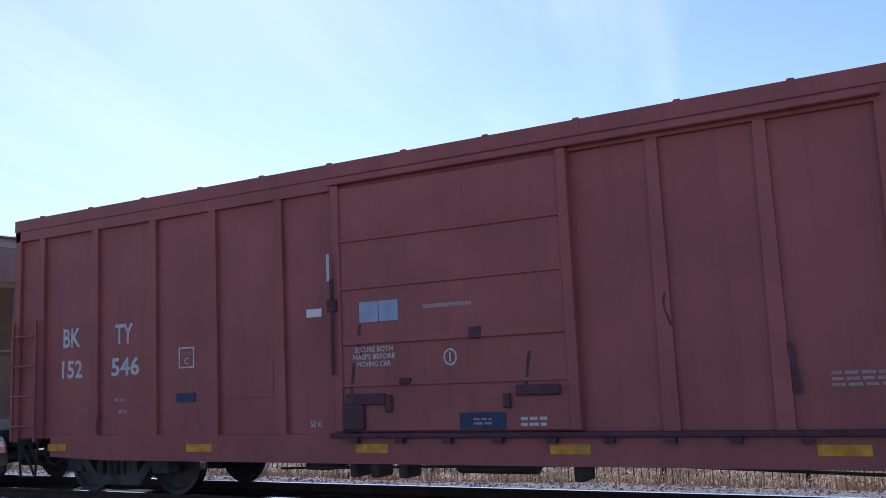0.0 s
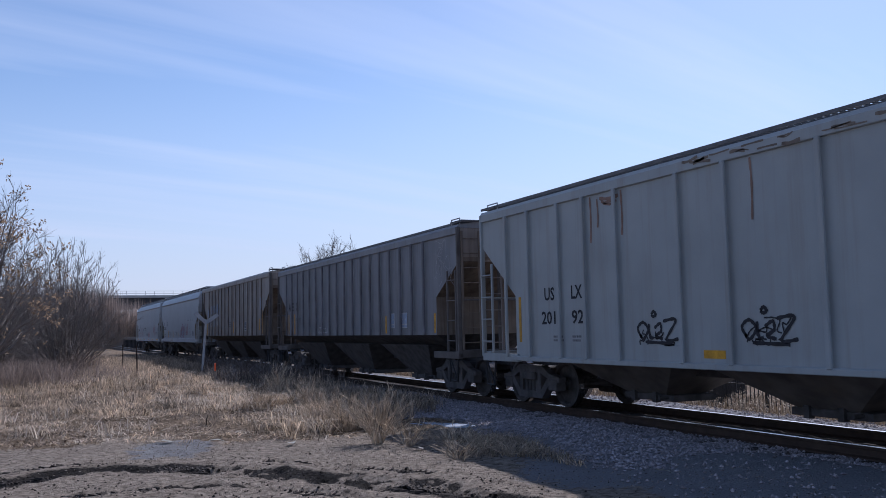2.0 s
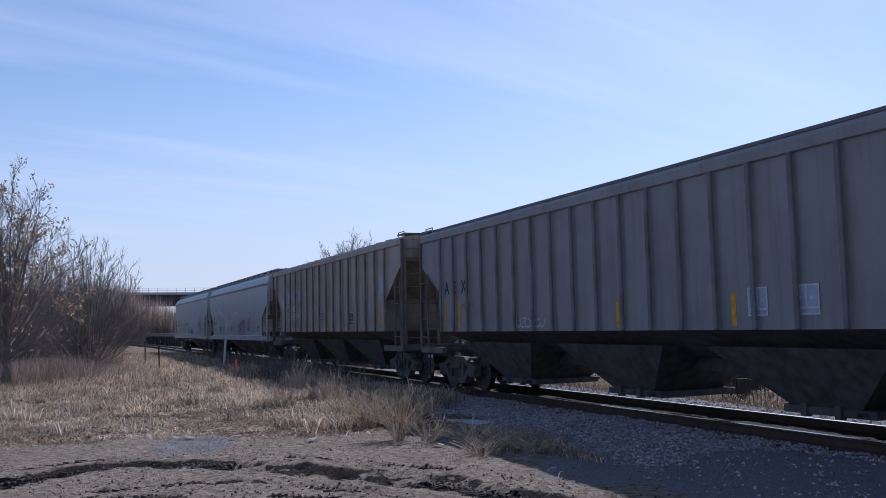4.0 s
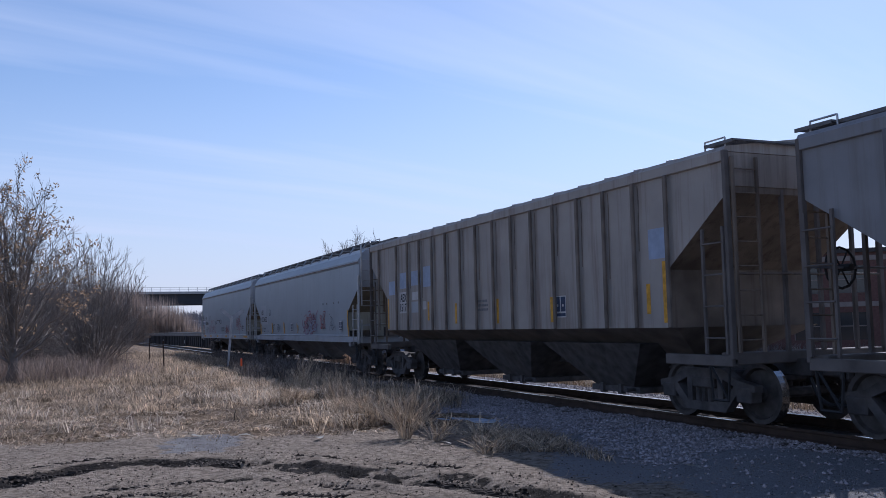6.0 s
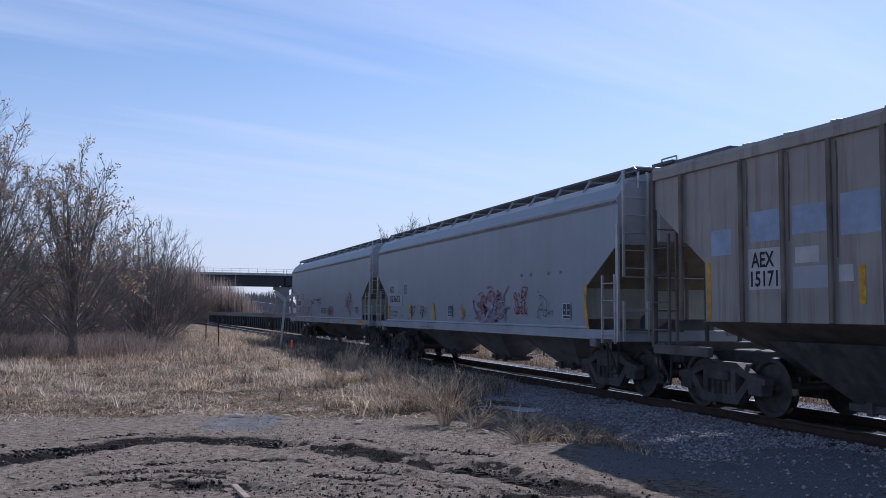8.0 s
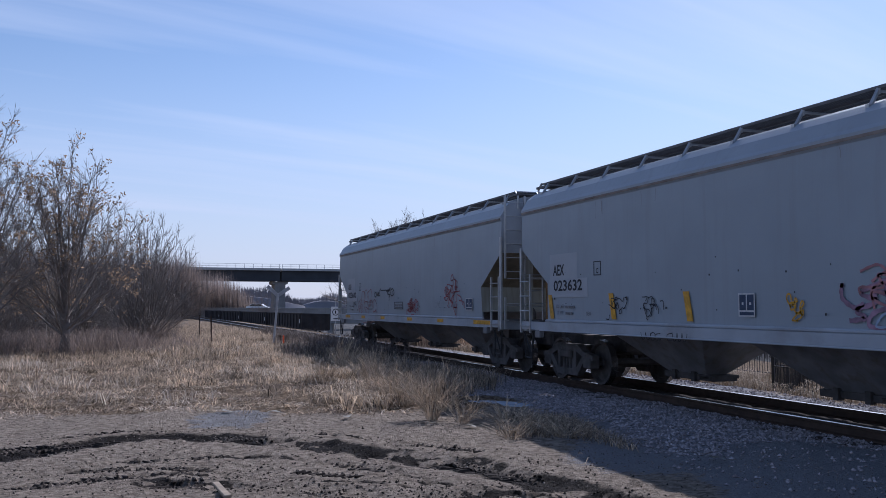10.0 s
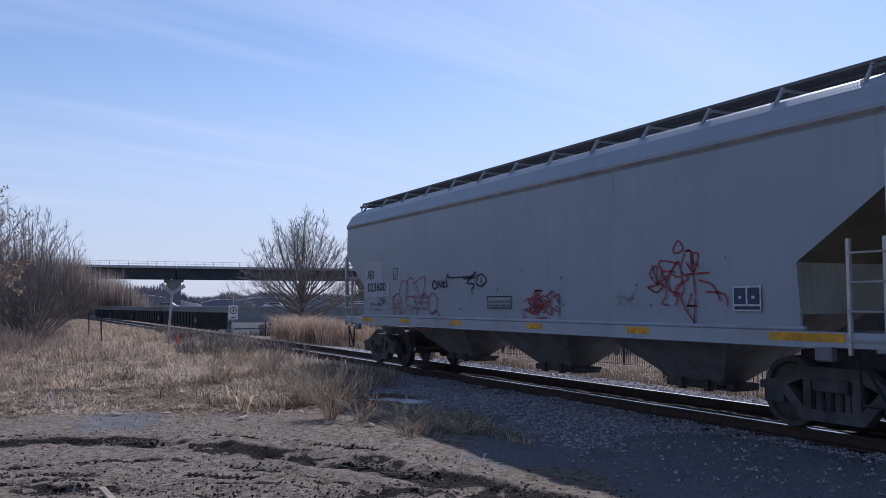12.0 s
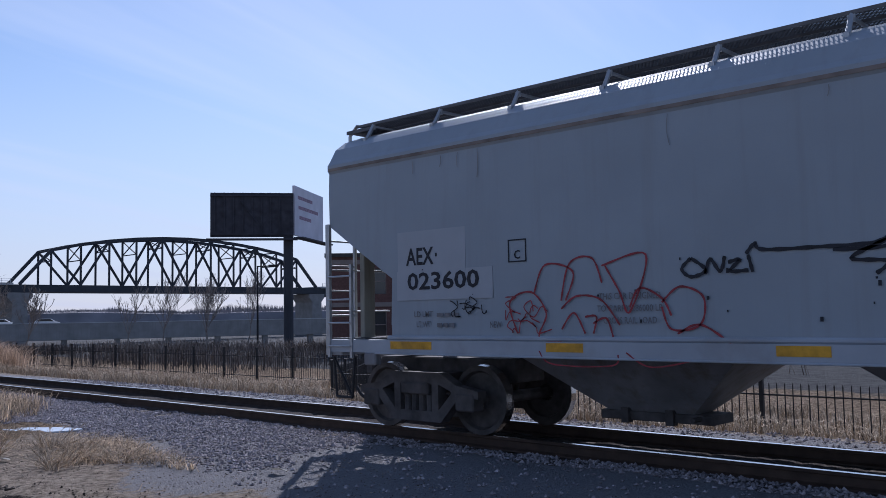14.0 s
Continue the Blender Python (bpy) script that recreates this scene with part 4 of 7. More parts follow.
    for x, s in ((-0.004, 1), (L + 0.004, -1)):
        part("end_sheet", boxed(min(x, x - s * 0.012), max(x, x - s * 0.012), -1.45, 1.45, slope_top + 0.1, top - 0.03), "pink_end" if fm == paint else "grey_end", car)
    bm = bmesh.new()
    prof = [(-1.55, top - 0.02), (-1.50, top + 0.06), (0, top + 0.26), (1.50, top + 0.06), (1.55, top - 0.02)]
    a = [bm.verts.new((-0.02, y, z)) for y, z in prof]
    b = [bm.verts.new((L + 0.02, y, z)) for y, z in prof]
    for k in range(len(prof)):
        j = (k + 1) % len(prof)
        bm.faces.new((a[k], b[k], b[j], a[j]))
    bm.faces.new(a[::-1]); bm.faces.new(b)
    bmesh.ops.recalc_face_normals(bm, faces=bm.faces)
    part("roof", bm, paint, car)
    part("top_chord", boxed(0.0, L, SIDE, -1.499, top - 0.16, top + 0.005, 0.01), paint, car)
    ribs(car, rib_x, sill, top - 0.16, rib_mat, 0.04, 0.05)
    # corner posts, end sills, platforms, end struts
    for x, s in ((0.0, 1), (L, -1)):
        for y in (-1.51, 1.51):
            part("corner_post", boxed(x - 0.035, x + 0.035, y - 0.045, y + 0.045, 1.0, top, 0.008), paint if fm == paint else fm, car)
        part("end_sill", boxed(min(x, x + s * 0.28), max(x, x + s * 0.28), -1.5, 1.5, 0.92, 1.10, 0.015), fm, car)
        part("side_sill_end", boxed(min(x, x + s * (e + 0.1)), max(x, x + s * (e + 0.1)), SIDE, -1.44, 0.90, 1.06, 0.01), fm, car)
        for y in (-0.45, 0.25, 0.95):
            bm = bmesh.new()
            rod(bm, (x + s * 0.02, y, 1.1), (x + s * 0.02, y, top - 0.55), 0.04, 4)
            part("end_strut", bm, "pink_end" if fm == paint else fm, car)
        ladder(car, x + s * 0.06, x + s * 0.52, -1.56, 1.08, 2.95, 4, fm)
        ladder_end(car, x - s * 0.08, -1.45, -1.0, 1.1, top - 0.1, 8, "brown_end" if fm != paint else "pink_end")
        stirrup(car, x + (0.08 if s > 0 else -0.53), 0.95)
        bm = bmesh.new()
        rod(bm, (x - s * 0.06, -1.4, 2.25), (x - s * 0.06, 1.4, 2.25), 0.018, 5)
        part("grab_iron", bm, rib_mat, car)
        grating(car, min(x - s * 0.12, x + s * 0.5), max(x - s * 0.12, x + s * 0.5), -1.45, 1.45, top + 0.16, 0.06, name="end_running_board")
        bm = bmesh.new()
        xa, xb = x + s * 0.1, x + s * 0.55
        for q in (xa, xb):
            rod(bm, (q, -1.4, top + 0.05), (q, -1.4, top + 0.22), 0.015, 5)
        rod(bm, (xa, -1.4, top + 0.22), (xb, -1.4, top + 0.22), 0.015, 5)
        part("roof_handrail", bm, "galv", car)
    part("roof_hatch", boxed(0.8, L - 0.8, -0.3, 0.3, top + 0.22, top + 0.36, 0.03), paint, car)
    running_gear(car, L, 1.2)


def hopper_u():
    car = new_car("covered_hopper", -30.42, "pale grey covered hopper with wide posts and black tags")
    L, top = 16.4, 4.05
    hopper_common(car, L, top, 1.0, 1.42, 2.23, 3.34, "grey_u", "tan", [1.15, 2.05, 3.17, 4.03, 5.0, 6.6, 7.63, 9.33, 11.14, 12.04, 13.0, 13.93, 14.9], "grey_u", "chute")
    part("side_sill", boxed(1.3, L - 1.3, -1.58, -1.44, 0.93, 1.02, 0.01), "grey_u", car)
    chutes(car, (4.2, 8.2, 12.2), 1.0, 1.7, 0.5, "chute", 0.36, 1.2, 0.4)
    grating(car, 0.3, L - 0.3, -1.42, -0.95, top + 0.17, 0.12)
    y = -1.506
    for s, x, z, w in (("US", 2.56, 2.10, 0.36), ("LX", 3.50, 2.10, 0.36), ("201", 2.44, 1.65, 0.5), ("92", 3.50, 1.65, 0.39)):
        lettering(car, s, x, z, 0.24, "black", y, w)
    bars(car, 2.85, 1.32, 0.35, 0.14, "grey_ink", y)
    bars(car, 3.5, 1.32, 0.3, 0.14, "grey_ink", y)
    for x in (5.45, 7.8, 12.2):
        spray(car, [[(0.1, 0.2), (0.0, 0.5), (0.15, 0.7), (0.28, 0.45), (0.15, 0.15), (0.05, 0.3)], [(0.3, 0.65), (0.33, 0.2), (0.42, 0.2)],
                    [(0.38, 0.95), (0.44, 1.05), (0.5, 0.95), (0.43, 0.88), (0.38, 0.95)], [(0.45, 0.5), (0.6, 0.65), (0.62, 0.4), (0.48, 0.25), (0.66, 0.15)],
                    [(0.68, 0.72), (1.0, 0.75), (0.75, 0.12), (1.05, 0.15)], [(0.2, 0.05), (0.9, 0.0)]], x, 1.3, 0.95, 0.48, 0.05, "spray_black", y - 0.002, "black looping spray-paint tag")
        spray(car, tangle(90 + int(x), 7), x + 0.05, 1.28, 0.85, 0.38, 0.022, "spray_black", y - 0.003)
    spray(car, tangle(5, 8), 13.1, 1.75, 0.6, 0.32, 0.018, "grey_ink", y - 0.002, "faint grey tag")
    spray(car, scribble(8, 4), 11.3, 1.25, 0.7, 0.4, 0.03, "patch", y - 0.002)
    data_panel(car, 13.36, 1.25, 0.42, 0.36, y)
    for x in (7.0, 12.55):
        tape(car, x, 1.09, 0.45, 0.12, y=-1.5)
    tape(car, 14.72, 1.35, 0.09, 0.85, y=-1.5)
    tape(car, 1.55, 1.3, 0.09, 0.9, y=-1.5)
    bars(car, 14.2, 1.55, 0.45, 0.3, "grey_ink", y, 3)
    # rust along the top chord and a smear below it
    r = random.Random(44)
    for k in range(16):
        x, z = r.uniform(6.3, 10.2), top - r.uniform(0.02, 0.13)
        bm = bmesh.new()
        ribbon(bm, [(x, z), (x + 0.12, z + r.uniform(-0.02, 0.02)), (x + r.uniform(0.2, 0.5), z + r.uniform(-0.03, 0.03))], r.uniform(0.015, 0.05), SIDE - 0.004, 3)
        part("rust_patch", bm, "brown_end", car)
    for line, w in (([(4.5, 3.8), (4.75, 3.76), (5.05, 3.78)], 0.06), ([(4.6, 3.7), (4.8, 3.66), (5.0, 3.7)], 0.04), ([(4.55, 3.74), (4.7, 3.7), (4.95, 3.73)], 0.05), ([(4.2, 3.86), (4.22, 3.5), (4.2, 3.05)], 0.05), ([(4.42, 3.8), (4.44, 3.5), (4.42, 3.3)], 0.04), ([(5.12, 3.86), (5.14, 3.4), (5.12, 3.1)], 0.05), ([(8.1, 3.86), (8.12, 3.5), (8.1, 3.0)], 0.04)):
        bm = bmesh.new()
        ribbon(bm, line, w, y - 0.001, 5)
        part("rust_streak", bm, "rust_smear", car)
    return car


def hopper_b():
    car = new_car("covered_hopper", -48.35, "dark weathered grey covered hopper with narrow side posts")
    L, top = 16.7, 3.95
    xs = [1.4 + k * 0.787 for k in range(18)]
    hopper_common(car, L, top, 1.45, 1.3, 2.37, 3.15, "grey_b", "brown_end", xs, "rib_b", "chute", "dark_end")
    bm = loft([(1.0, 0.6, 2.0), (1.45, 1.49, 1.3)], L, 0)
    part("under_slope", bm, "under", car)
    chutes(car, (3.9, 8.35, 12.8), 1.2, 1.7, 0.6, "under", 0.36)
    for k in range(0, 18):
        bm = bmesh.new()
        rod(bm, (1.4 + k * 0.787, -1.35, top + 0.08), (1.4 + k * 0.787, -1.0, top + 0.13), 0.02, 5)
        part("board_bracket", bm, "galv", car)
    grating(car, 0.2, L - 0.2, -1.35, -0.85, top + 0.16, 0.06)
    y = -1.506
    for s, x, w in (("A", 1.5, 0.3), ("E", 1.95, 0.24), ("X", 2.5, 0.3)):
        lettering(car, s, x, 2.38, 0.3, "black", y, w)
    bars(car, 2.5, 2.0, 0.7, 0.2, "grey_ink", y, 1)
    data_panel(car, 12.25, 1.65, 0.36, 0.38, y, "blue_patch")
    data_panel(car, 13.1, 1.65, 0.42, 0.38, y, "blue_patch")
    spray(car, tangle(3, 10), 15.35, 2.62, 1.15, 1.1, 0.016, "spray_faint", y - 0.002, "faint pale outlined tag")
    spray(car, scribble(4, 6), 5.3, 1.52, 1.2, 0.25, 0.03, "spray_pale", y - 0.002)
    for x in (9.0, 11.9, 14.6, 15.25):
        tape(car, x, 1.5, 0.09, 0.48, y=-1.5)
    bm = bmesh.new()
    ring = [(-0.14, -0.75 + 0.28 * math.cos(k * 0.5236), 2.25 + 0.28 * math.sin(k * 0.5236)) for k in range(13)]
    for a, b in zip(ring, ring[1:]):
        rod(bm, a, b, 0.018, 6)
    for k in range(0, 12, 2):
        rod(bm, (-0.14, -0.75, 2.25), ring[k], 0.012, 5)
    rod(bm, (-0.16, -0.75, 2.25), (0.05, -0.75, 2.25), 0.05, 8)
    part("brake_wheel", bm, "iron", car, "black spoked hand-brake wheel")
    tape(car, 1.45, 1.5, 0.1, 0.75, y=-1.5)
    tape(car, 2.3, 1.5, 0.1, 0.75, y=-1.5)
    return car


def hopper_c():
    car = new_car("covered_hopper", -66.2, "tan stained grey covered hopper with rust streaks and patches")
    L, top = 16.4, 4.08
    xs = [2.44 + k * 0.9 for k in range(15)]
    hopper_common(car, L, top, 1.47, 1.45, 2.40, 3.45, "grey_c", "brown_end", [x for x in xs if x < 15.2] + [0.9], "rib_c", "under", "dark_end")
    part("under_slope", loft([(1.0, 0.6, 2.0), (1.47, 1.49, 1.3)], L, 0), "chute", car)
    chutes(car, (4.4, 8.3, 12.2), 1.2, 1.7, 0.6, "under", 0.36)
    for x in xs:
        bm = bmesh.new()
        rod(bm, (x, -1.5, top + 0.06), (x, -1.3, top + 0.1), 0.03, 5)
        part("roof_clip", bm, "galv", car)
    grating(car, 0.2, 2.0, -1.4, -0.6, top + 0.14, 0.1)
    y = -1.506
    part("number_patch", boxed(2.51, 3.23, -1.504, -1.5, 1.95, 2.55), "patch_white", car)
    lettering(car, "AEX", 2.58, 2.28, 0.22, "black", -1.508, 0.5)
    lettering(car, "15171", 2.57, 2.0, 0.22, "black", -1.508, 0.58)
    for x, z, w, h, m in ((2.55, 2.65, 0.7, 0.45, "blue_patch"), (3.45, 2.7, 0.72, 0.4, "blue_patch"), (4.35, 2.62, 0.7, 0.55, "blue_patch"), (3.5, 2.3, 0.45, 0.22, "patch_white"), (3.45, 1.95, 0.7, 0.3, "patch"), (4.3, 2.02, 0.25, 0.22, "patch_white"), (1.62, 2.5, 0.5, 0.4, "blue_patch"), (14.45, 2.6, 0.45, 0.5, "blue_patch")):
        part("repainted_patch", boxed(x, x + w, -1.503, -1.5, z, z + h), m, car)
    for x, z, h in ((4.65, 1.72, 0.5), (6.45, 1.62, 0.5), (8.75, 1.6, 0.55), (11.15, 1.6, 0.5), (14.35, 1.7, 0.5)):
        tape(car, x, z, 0.1, h, y=-1.5)
    tape(car, 14.8, 1.55, 0.13, 1.0, y=-1.5)
    tape(car, 1.5, 1.5, 0.1, 0.9, y=-1.5)
    data_panel(car, 11.35, 1.7, 0.4, 0.4, y)
    bars(car, 7.75, 1.9, 0.55, 0.3, "grey_ink", y, 3)
    # rust streaks below the roof
    for k, x in enumerate(xs[:14]):
        bm = bmesh.new()
        h = 0.5 + 0.5 * ((k * 7) % 5) / 5
        ribbon(bm, [(x + 0.06, 3.88), (x + 0.075, 3.6), (x + 0.06, 3.85 - h), (x + 0.055, 3.6 - h * 1.4)], 0.03, -1.504, 5)
        part("rust_streak", bm, "rib_c" if k % 3 else "brown_end", car)
    return car


def centre_flow(name, x0, label, number, L, seed):
    """A covered hopper with smooth rounded sides and a raised running board."""
    car = new_car(name, x0, label)
    lv = [(1.40, 1.54, 1.26), (2.02, 1.555, 1.30), (2.42, 1.56, 0.65), (2.82, 1.56, 0.02), (3.3, 1.555, 0.0), (3.58, 1.545, 0.0), (3.62, 1.575, 0.0), (3.70, 1.575, 0.0), (3.76, 1.53, 0.0), (3.95, 1.42, 0.0), (4.08, 1.25, 0.02), (4.19, 0.95, 0.06), (4.26, 0.5, 0.1)]
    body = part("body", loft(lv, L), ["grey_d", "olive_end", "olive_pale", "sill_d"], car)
    # end tones by height: upper faces painted brighter, overhanging slope painted in shade
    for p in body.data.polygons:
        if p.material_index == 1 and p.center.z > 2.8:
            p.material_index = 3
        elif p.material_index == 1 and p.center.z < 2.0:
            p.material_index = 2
        p.use_smooth = False
    sill = bmesh.new()
    prism_y(sill, [(0.05, 1.03), (L - 0.05, 1.03), (L - 0.05, 1.2), (0.05, 1.2)], -1.60, -1.44)
    part("side_sill", sill, "sill_d", car)
    part("sill_flange", boxed(1.0, L - 1.0, -1.62, -1.44, 1.01, 1.032, 0.006), "sill_d", car)
    part("sill_top", boxed(1.2, L - 1.2, -1.585, -1.50, 1.2, 1.26, 0.02), "sill_d", car)
    for ya, yb in ((-1.54, -1.50), (1.50, 1.54)):
        part("lower_side_sheet", boxed(1.27, L - 1.27, ya, yb, 1.04, 1.41), "grey_d", car)
    chutes(car, (4.35, 8.4, 12.45), 1.42, 1.98, 0.55, "chute_d", 0.30, 1.36, 0.2)
    # brown stain plus the shade band under the rolled edge, painted as one strip
    part("seam_stain", boxed(0.02, L - 0.02, -1.5785, -1.5745, 3.612, 3.655), "seam_brown", car)
    # raised running board
    expanded_board(car, 0.12, L - 0.12, -1.13, -0.46, 4.33)
    n = 13
    for k in range(n):
        x = 0.5 + k * (L - 1.0) / (n - 1)
        bm = bmesh.new()
        box(bm, x - 0.03, x + 0.03, -1.31, -1.28, 3.94, 4.08)
        box(bm, x - 0.035, x + 0.035, -1.135, -1.115, 4.22, 4.31)
        rod(bm, (x, -1.30, 4.0), (x, -1.12, 4.29), 0.03, 5)
        rod(bm, (x, -1.11, 4.265), (x, -0.46, 4.265), 0.022, 5)
        rod(bm, (x, -0.5, 4.22), (x, -0.5, 4.30), 0.025, 5)
        part("board_bracket", bm, "galv", car)
    for k in range(5):
        c = 2.0 + k * (L - 4.0) / 4
        part("hatch_cover", boxed(c - 1.3, c + 1.3, -0.28, 0.28, 4.24, 4.38, 0.03), "grey_d", car)
    for x, s in ((0.0, 1), (L, -1)):
        bm = bmesh.new()
        for y in (-1.12, -0.55):
            for a, b in zip(*[iter([(x - s * 0.02, 3.9), (x - s * 0.02, 4.2), (x - s * 0.02, 4.2), (x + s * 0.14, 4.33)])] * 2):
                rod(bm, (a[0], y, a[1]), (b[0], y, b[1]), 0.025, 6)
        rod(bm, (x + s * 0.14, -1.12, 4.33), (x + s * 0.14, 1.0, 4.33), 0.025, 6)
        part("end_handrail", bm, "galv", car)
        grating(car, min(x - s * 0.05, x + s * 0.5), max(x - s * 0.05, x + s * 0.5), -1.15, 1.1, 4.27, 0.05, name="crossover_board")
        part("end_sill", boxed(min(x, x + s * 0.25), max(x, x + s * 0.25), -1.55, 1.55, 0.98, 1.19, 0.015), "sill_d", car)
        ladder(car, x + s * 0.05, x + s * 0.52, -1.60, 0.95, 2.25, 4, "galv")
        part("corner_stile", boxed(x - 0.04, x + 0.04, -1.60, -1.54, 0.98, 2.85 if s > 0 else 3.2, 0.008), "galv", car)
        for za, zb, rungs in (((1.0, 2.8, 5),) if s > 0 else ((2.2, 4.2, 6), (1.0, 1.75, 2))):
            ladder_end(car, x - s * 0.1, -1.5, -0.98, za, zb, rungs, "galv")
        for ya in (-0.95, 0.85):
            part("end_post", boxed(x + s * 0.02 - 0.05, x + s * 0.02 + 0.05, ya, ya + 0.22, 1.1, 2.85, 0.01), "rust_post" if s > 0 and seed == 1 else "olive_pale", car)
        part("end_column", boxed(min(x - s * 0.02, x - s * 0.3), max(x - s * 0.02, x - s * 0.3), -0.85, 0.7, 2.86, 4.1, 0.02), "sill_d", car)
        bm = bmesh.new()
        xr = x - s * 0.304
        box(bm, min(xr, xr - s * 0.004), max(xr, xr - s * 0.004), -0.30, -0.20, 2.9, 3.6)
        box(bm, min(xr, xr - s * 0.004), max(xr, xr - s * 0.004), -0.27, -0.22, 3.6, 4.05)
        part("rust_run", bm, "rusty", car)
        bm = bmesh.new()
        rod(bm, (x - s * 0.08, -1.45, 2.2), (x - s * 0.08, 1.3, 2.2), 0.014, 5)
        rod(bm, (x - s * 0.08, -1.45, 1.6), (x - s * 0.08, -0.3, 1.6), 0.014, 5)
        part("grab_iron", bm, "galv", car)
        part("rust_streak", boxed(min(x, x - s * 0.01), max(x, x - s * 0.01), -0.10, -0.02, 1.4, 2.5), "brown_end", car)
        grating(car, min(x - s * 0.1, x + s * 0.6), max(x - s * 0.1, x + s * 0.6), -1.4, -0.2, 1.22, name="end_platform")
        part("jacking_pad", boxed(x + s * 0.9 - 0.12, x + s * 0.9 + 0.12, -1.62, -1.5, 0.86, 1.03, 0.02), "chute_d", car)
        stirrup(car, x + (0.05 if s > 0 else -0.5), 0.95)
        bm = bmesh.new()
        rod(bm, (x + s * 0.9, -0.3, 1.3), (x + s * 0.9, -0.42, 1.3), 0.2, 12)
        part("brake_cylinder", bm, "under", car)
    part("number_patch", boxed(1.42, 2.62, -1.563, -1.558, 1.98, 2.62), "patch", car)
    part("number_patch", boxed(1.40, 3.05, -1.562, -1.557, 1.72, 2.10), "patch", car)
    y = -1.567
    lettering(car, "AEX", 1.58, 2.18, 0.22, "black", y, 0.5)
    lettering(car, number, 1.60, 1.86, 0.22, "black", y, 1.24)
    lettering(car, "LD LMT", 1.72, 1.50, 0.075, "grey_ink", y, 0.33)
    lettering(car, "LT WT", 1.76, 1.37, 0.075, "grey_ink", y, 0.25)
    lettering(car, "NEW", 3.0, 1.36, 0.075, "grey_ink", y, 0.18)
    bars(car, 2.12, 1.5, 0.4, 0.09, "grey_ink", y, 1)
    bars(car, 2.12, 1.37, 0.3, 0.09, "grey_ink", y, 1)
    frame_box(car, 3.30, 2.13, 0.27, 0.27, "black", y, 0.015)
    lettering(car, "C", 3.39, 2.17, 0.10, "black", y)
    for k in range(10):
        r = random.Random(seed * 100 + k)
        bm = bmesh.new()
        x, h = r.uniform(1.6, L - 1.6), r.uniform(0.08, 0.4)
        ribbon(bm, [(x, 3.56), (x + r.uniform(-0.02, 0.02), 3.56 - h * 0.5), (x + r.uniform(-0.02, 0.02), 3.56 - h)], r.uniform(0.006, 0.014), y - 0.001, 3)
        part("grime_run", bm, "grey_run", car)
    for k in range(26):
        r = random.Random(seed * 200 + k)
        x, z = r.uniform(1.5, L - 1.5), r.uniform(1.4, 2.3)
        d = r.uniform(0.012, 0.03)
        part("paint_chip", boxed(x, x + d, y - 0.001, y + 0.002, z, z + d * r.uniform(0.7, 2.0)), "spray_black", car)
    running_gear(car, L, 1.25, 0.66, 2.4)
    return car, y


LIFTS = {}
GEAR = ("wheelset", "side_frame", "bolster", "brake_beam", "centre_sill", "coupler", "air_hose")


def raise_body(car, dz):
    """Sets the body and all on it higher over the trucks."""
    LIFTS[car.name] = dz
    for ob in car.children:
        if ob.name.split(".")[0] not in GEAR:
            ob.matrix_basis = pose(0, 0, dz) @ ob.matrix_basis


def hopper_d():
    car, y = centre_flow("covered_hopper", -84.35, "pale blue-grey smooth-sided hopper with faded mauve graffiti", "023632", 17.0, 1)
    for x, z, h in ((1.34, 1.28, 0.5), (3.85, 1.3, 0.48), (6.2, 1.3, 0.48)):
        bm = bmesh.new()
        prism_y(bm, [(x, z + h), (x + 0.16, z + h), (x + 0.27, z), (x + 0.11, z)], y, y + 0.004)
        part("reflector_strip", bm, "yellow", car)
    spray(car, tangle(21, 9), 3.75, 1.3, 0.75, 0.4, 0.018, "spray_black", y - 0.002)
    spray(car, tangle(23, 10), 5.0, 1.3, 0.65, 0.4, 0.016, "spray_black", y - 0.002)
    spray(car, scribble(22, 4), 5.0, 0.96, 0.6, 0.18, 0.014, "spray_black", -1.604)
    spray(car, scribble(24, 4), 5.8, 0.96, 0.55, 0.2, 0.014, "spray_black", -1.604)
    for k, (x, z, w, h, thick, paint) in enumerate(((9.6, 1.3, 2.3, 0.85, 0.06, "spray_mauve"), (9.9, 1.35, 1.9, 0.7, 0.035, "spray_rose"), (10.1, 1.3, 1.6, 0.5, 0.03, "blue_patch"), (12.15, 1.5, 0.85, 0.6, 0.025, "spray_red"))):
        spray(car, tangle(30 + k, 13), x, z, w, h, thick, paint, y - 0.002 - 0.001 * k, "faded overlapping mauve graffiti")
    spray(car, tangle(38, 8), 13.3, 1.4, 0.95, 0.5, 0.012, "spray_black", y - 0.002, "thin black scribbled tag")
    spray(car, tangle(39, 6), 8.6, 1.35, 0.5, 0.35, 0.025, "yellow", y - 0.002)
    for x in (12.6, 13.1, 14.0, 14.6):
        part("side_mark", boxed(x, x + 0.12, y, y + 0.004, 2.35, 2.42), "grey_ink", car)
    for k, x in enumerate((7.6, 14.75)):
        data_panel(car, x, 1.4, 0.34, 0.32, y)
    bm = bmesh.new()
    ribbon(bm, [(15.75, 2.1), (15.72, 1.7), (15.85, 1.2)], 0.1, y, 4)
    part("reflector_strip", bm, "yellow", car)
    raise_body(car, 0.07)
    return car


def hopper_e():
    car, y = centre_flow("covered_hopper", -102.53, "pale blue-grey smooth-sided hopper with red and black graffiti", "023600", 17.0, 2)
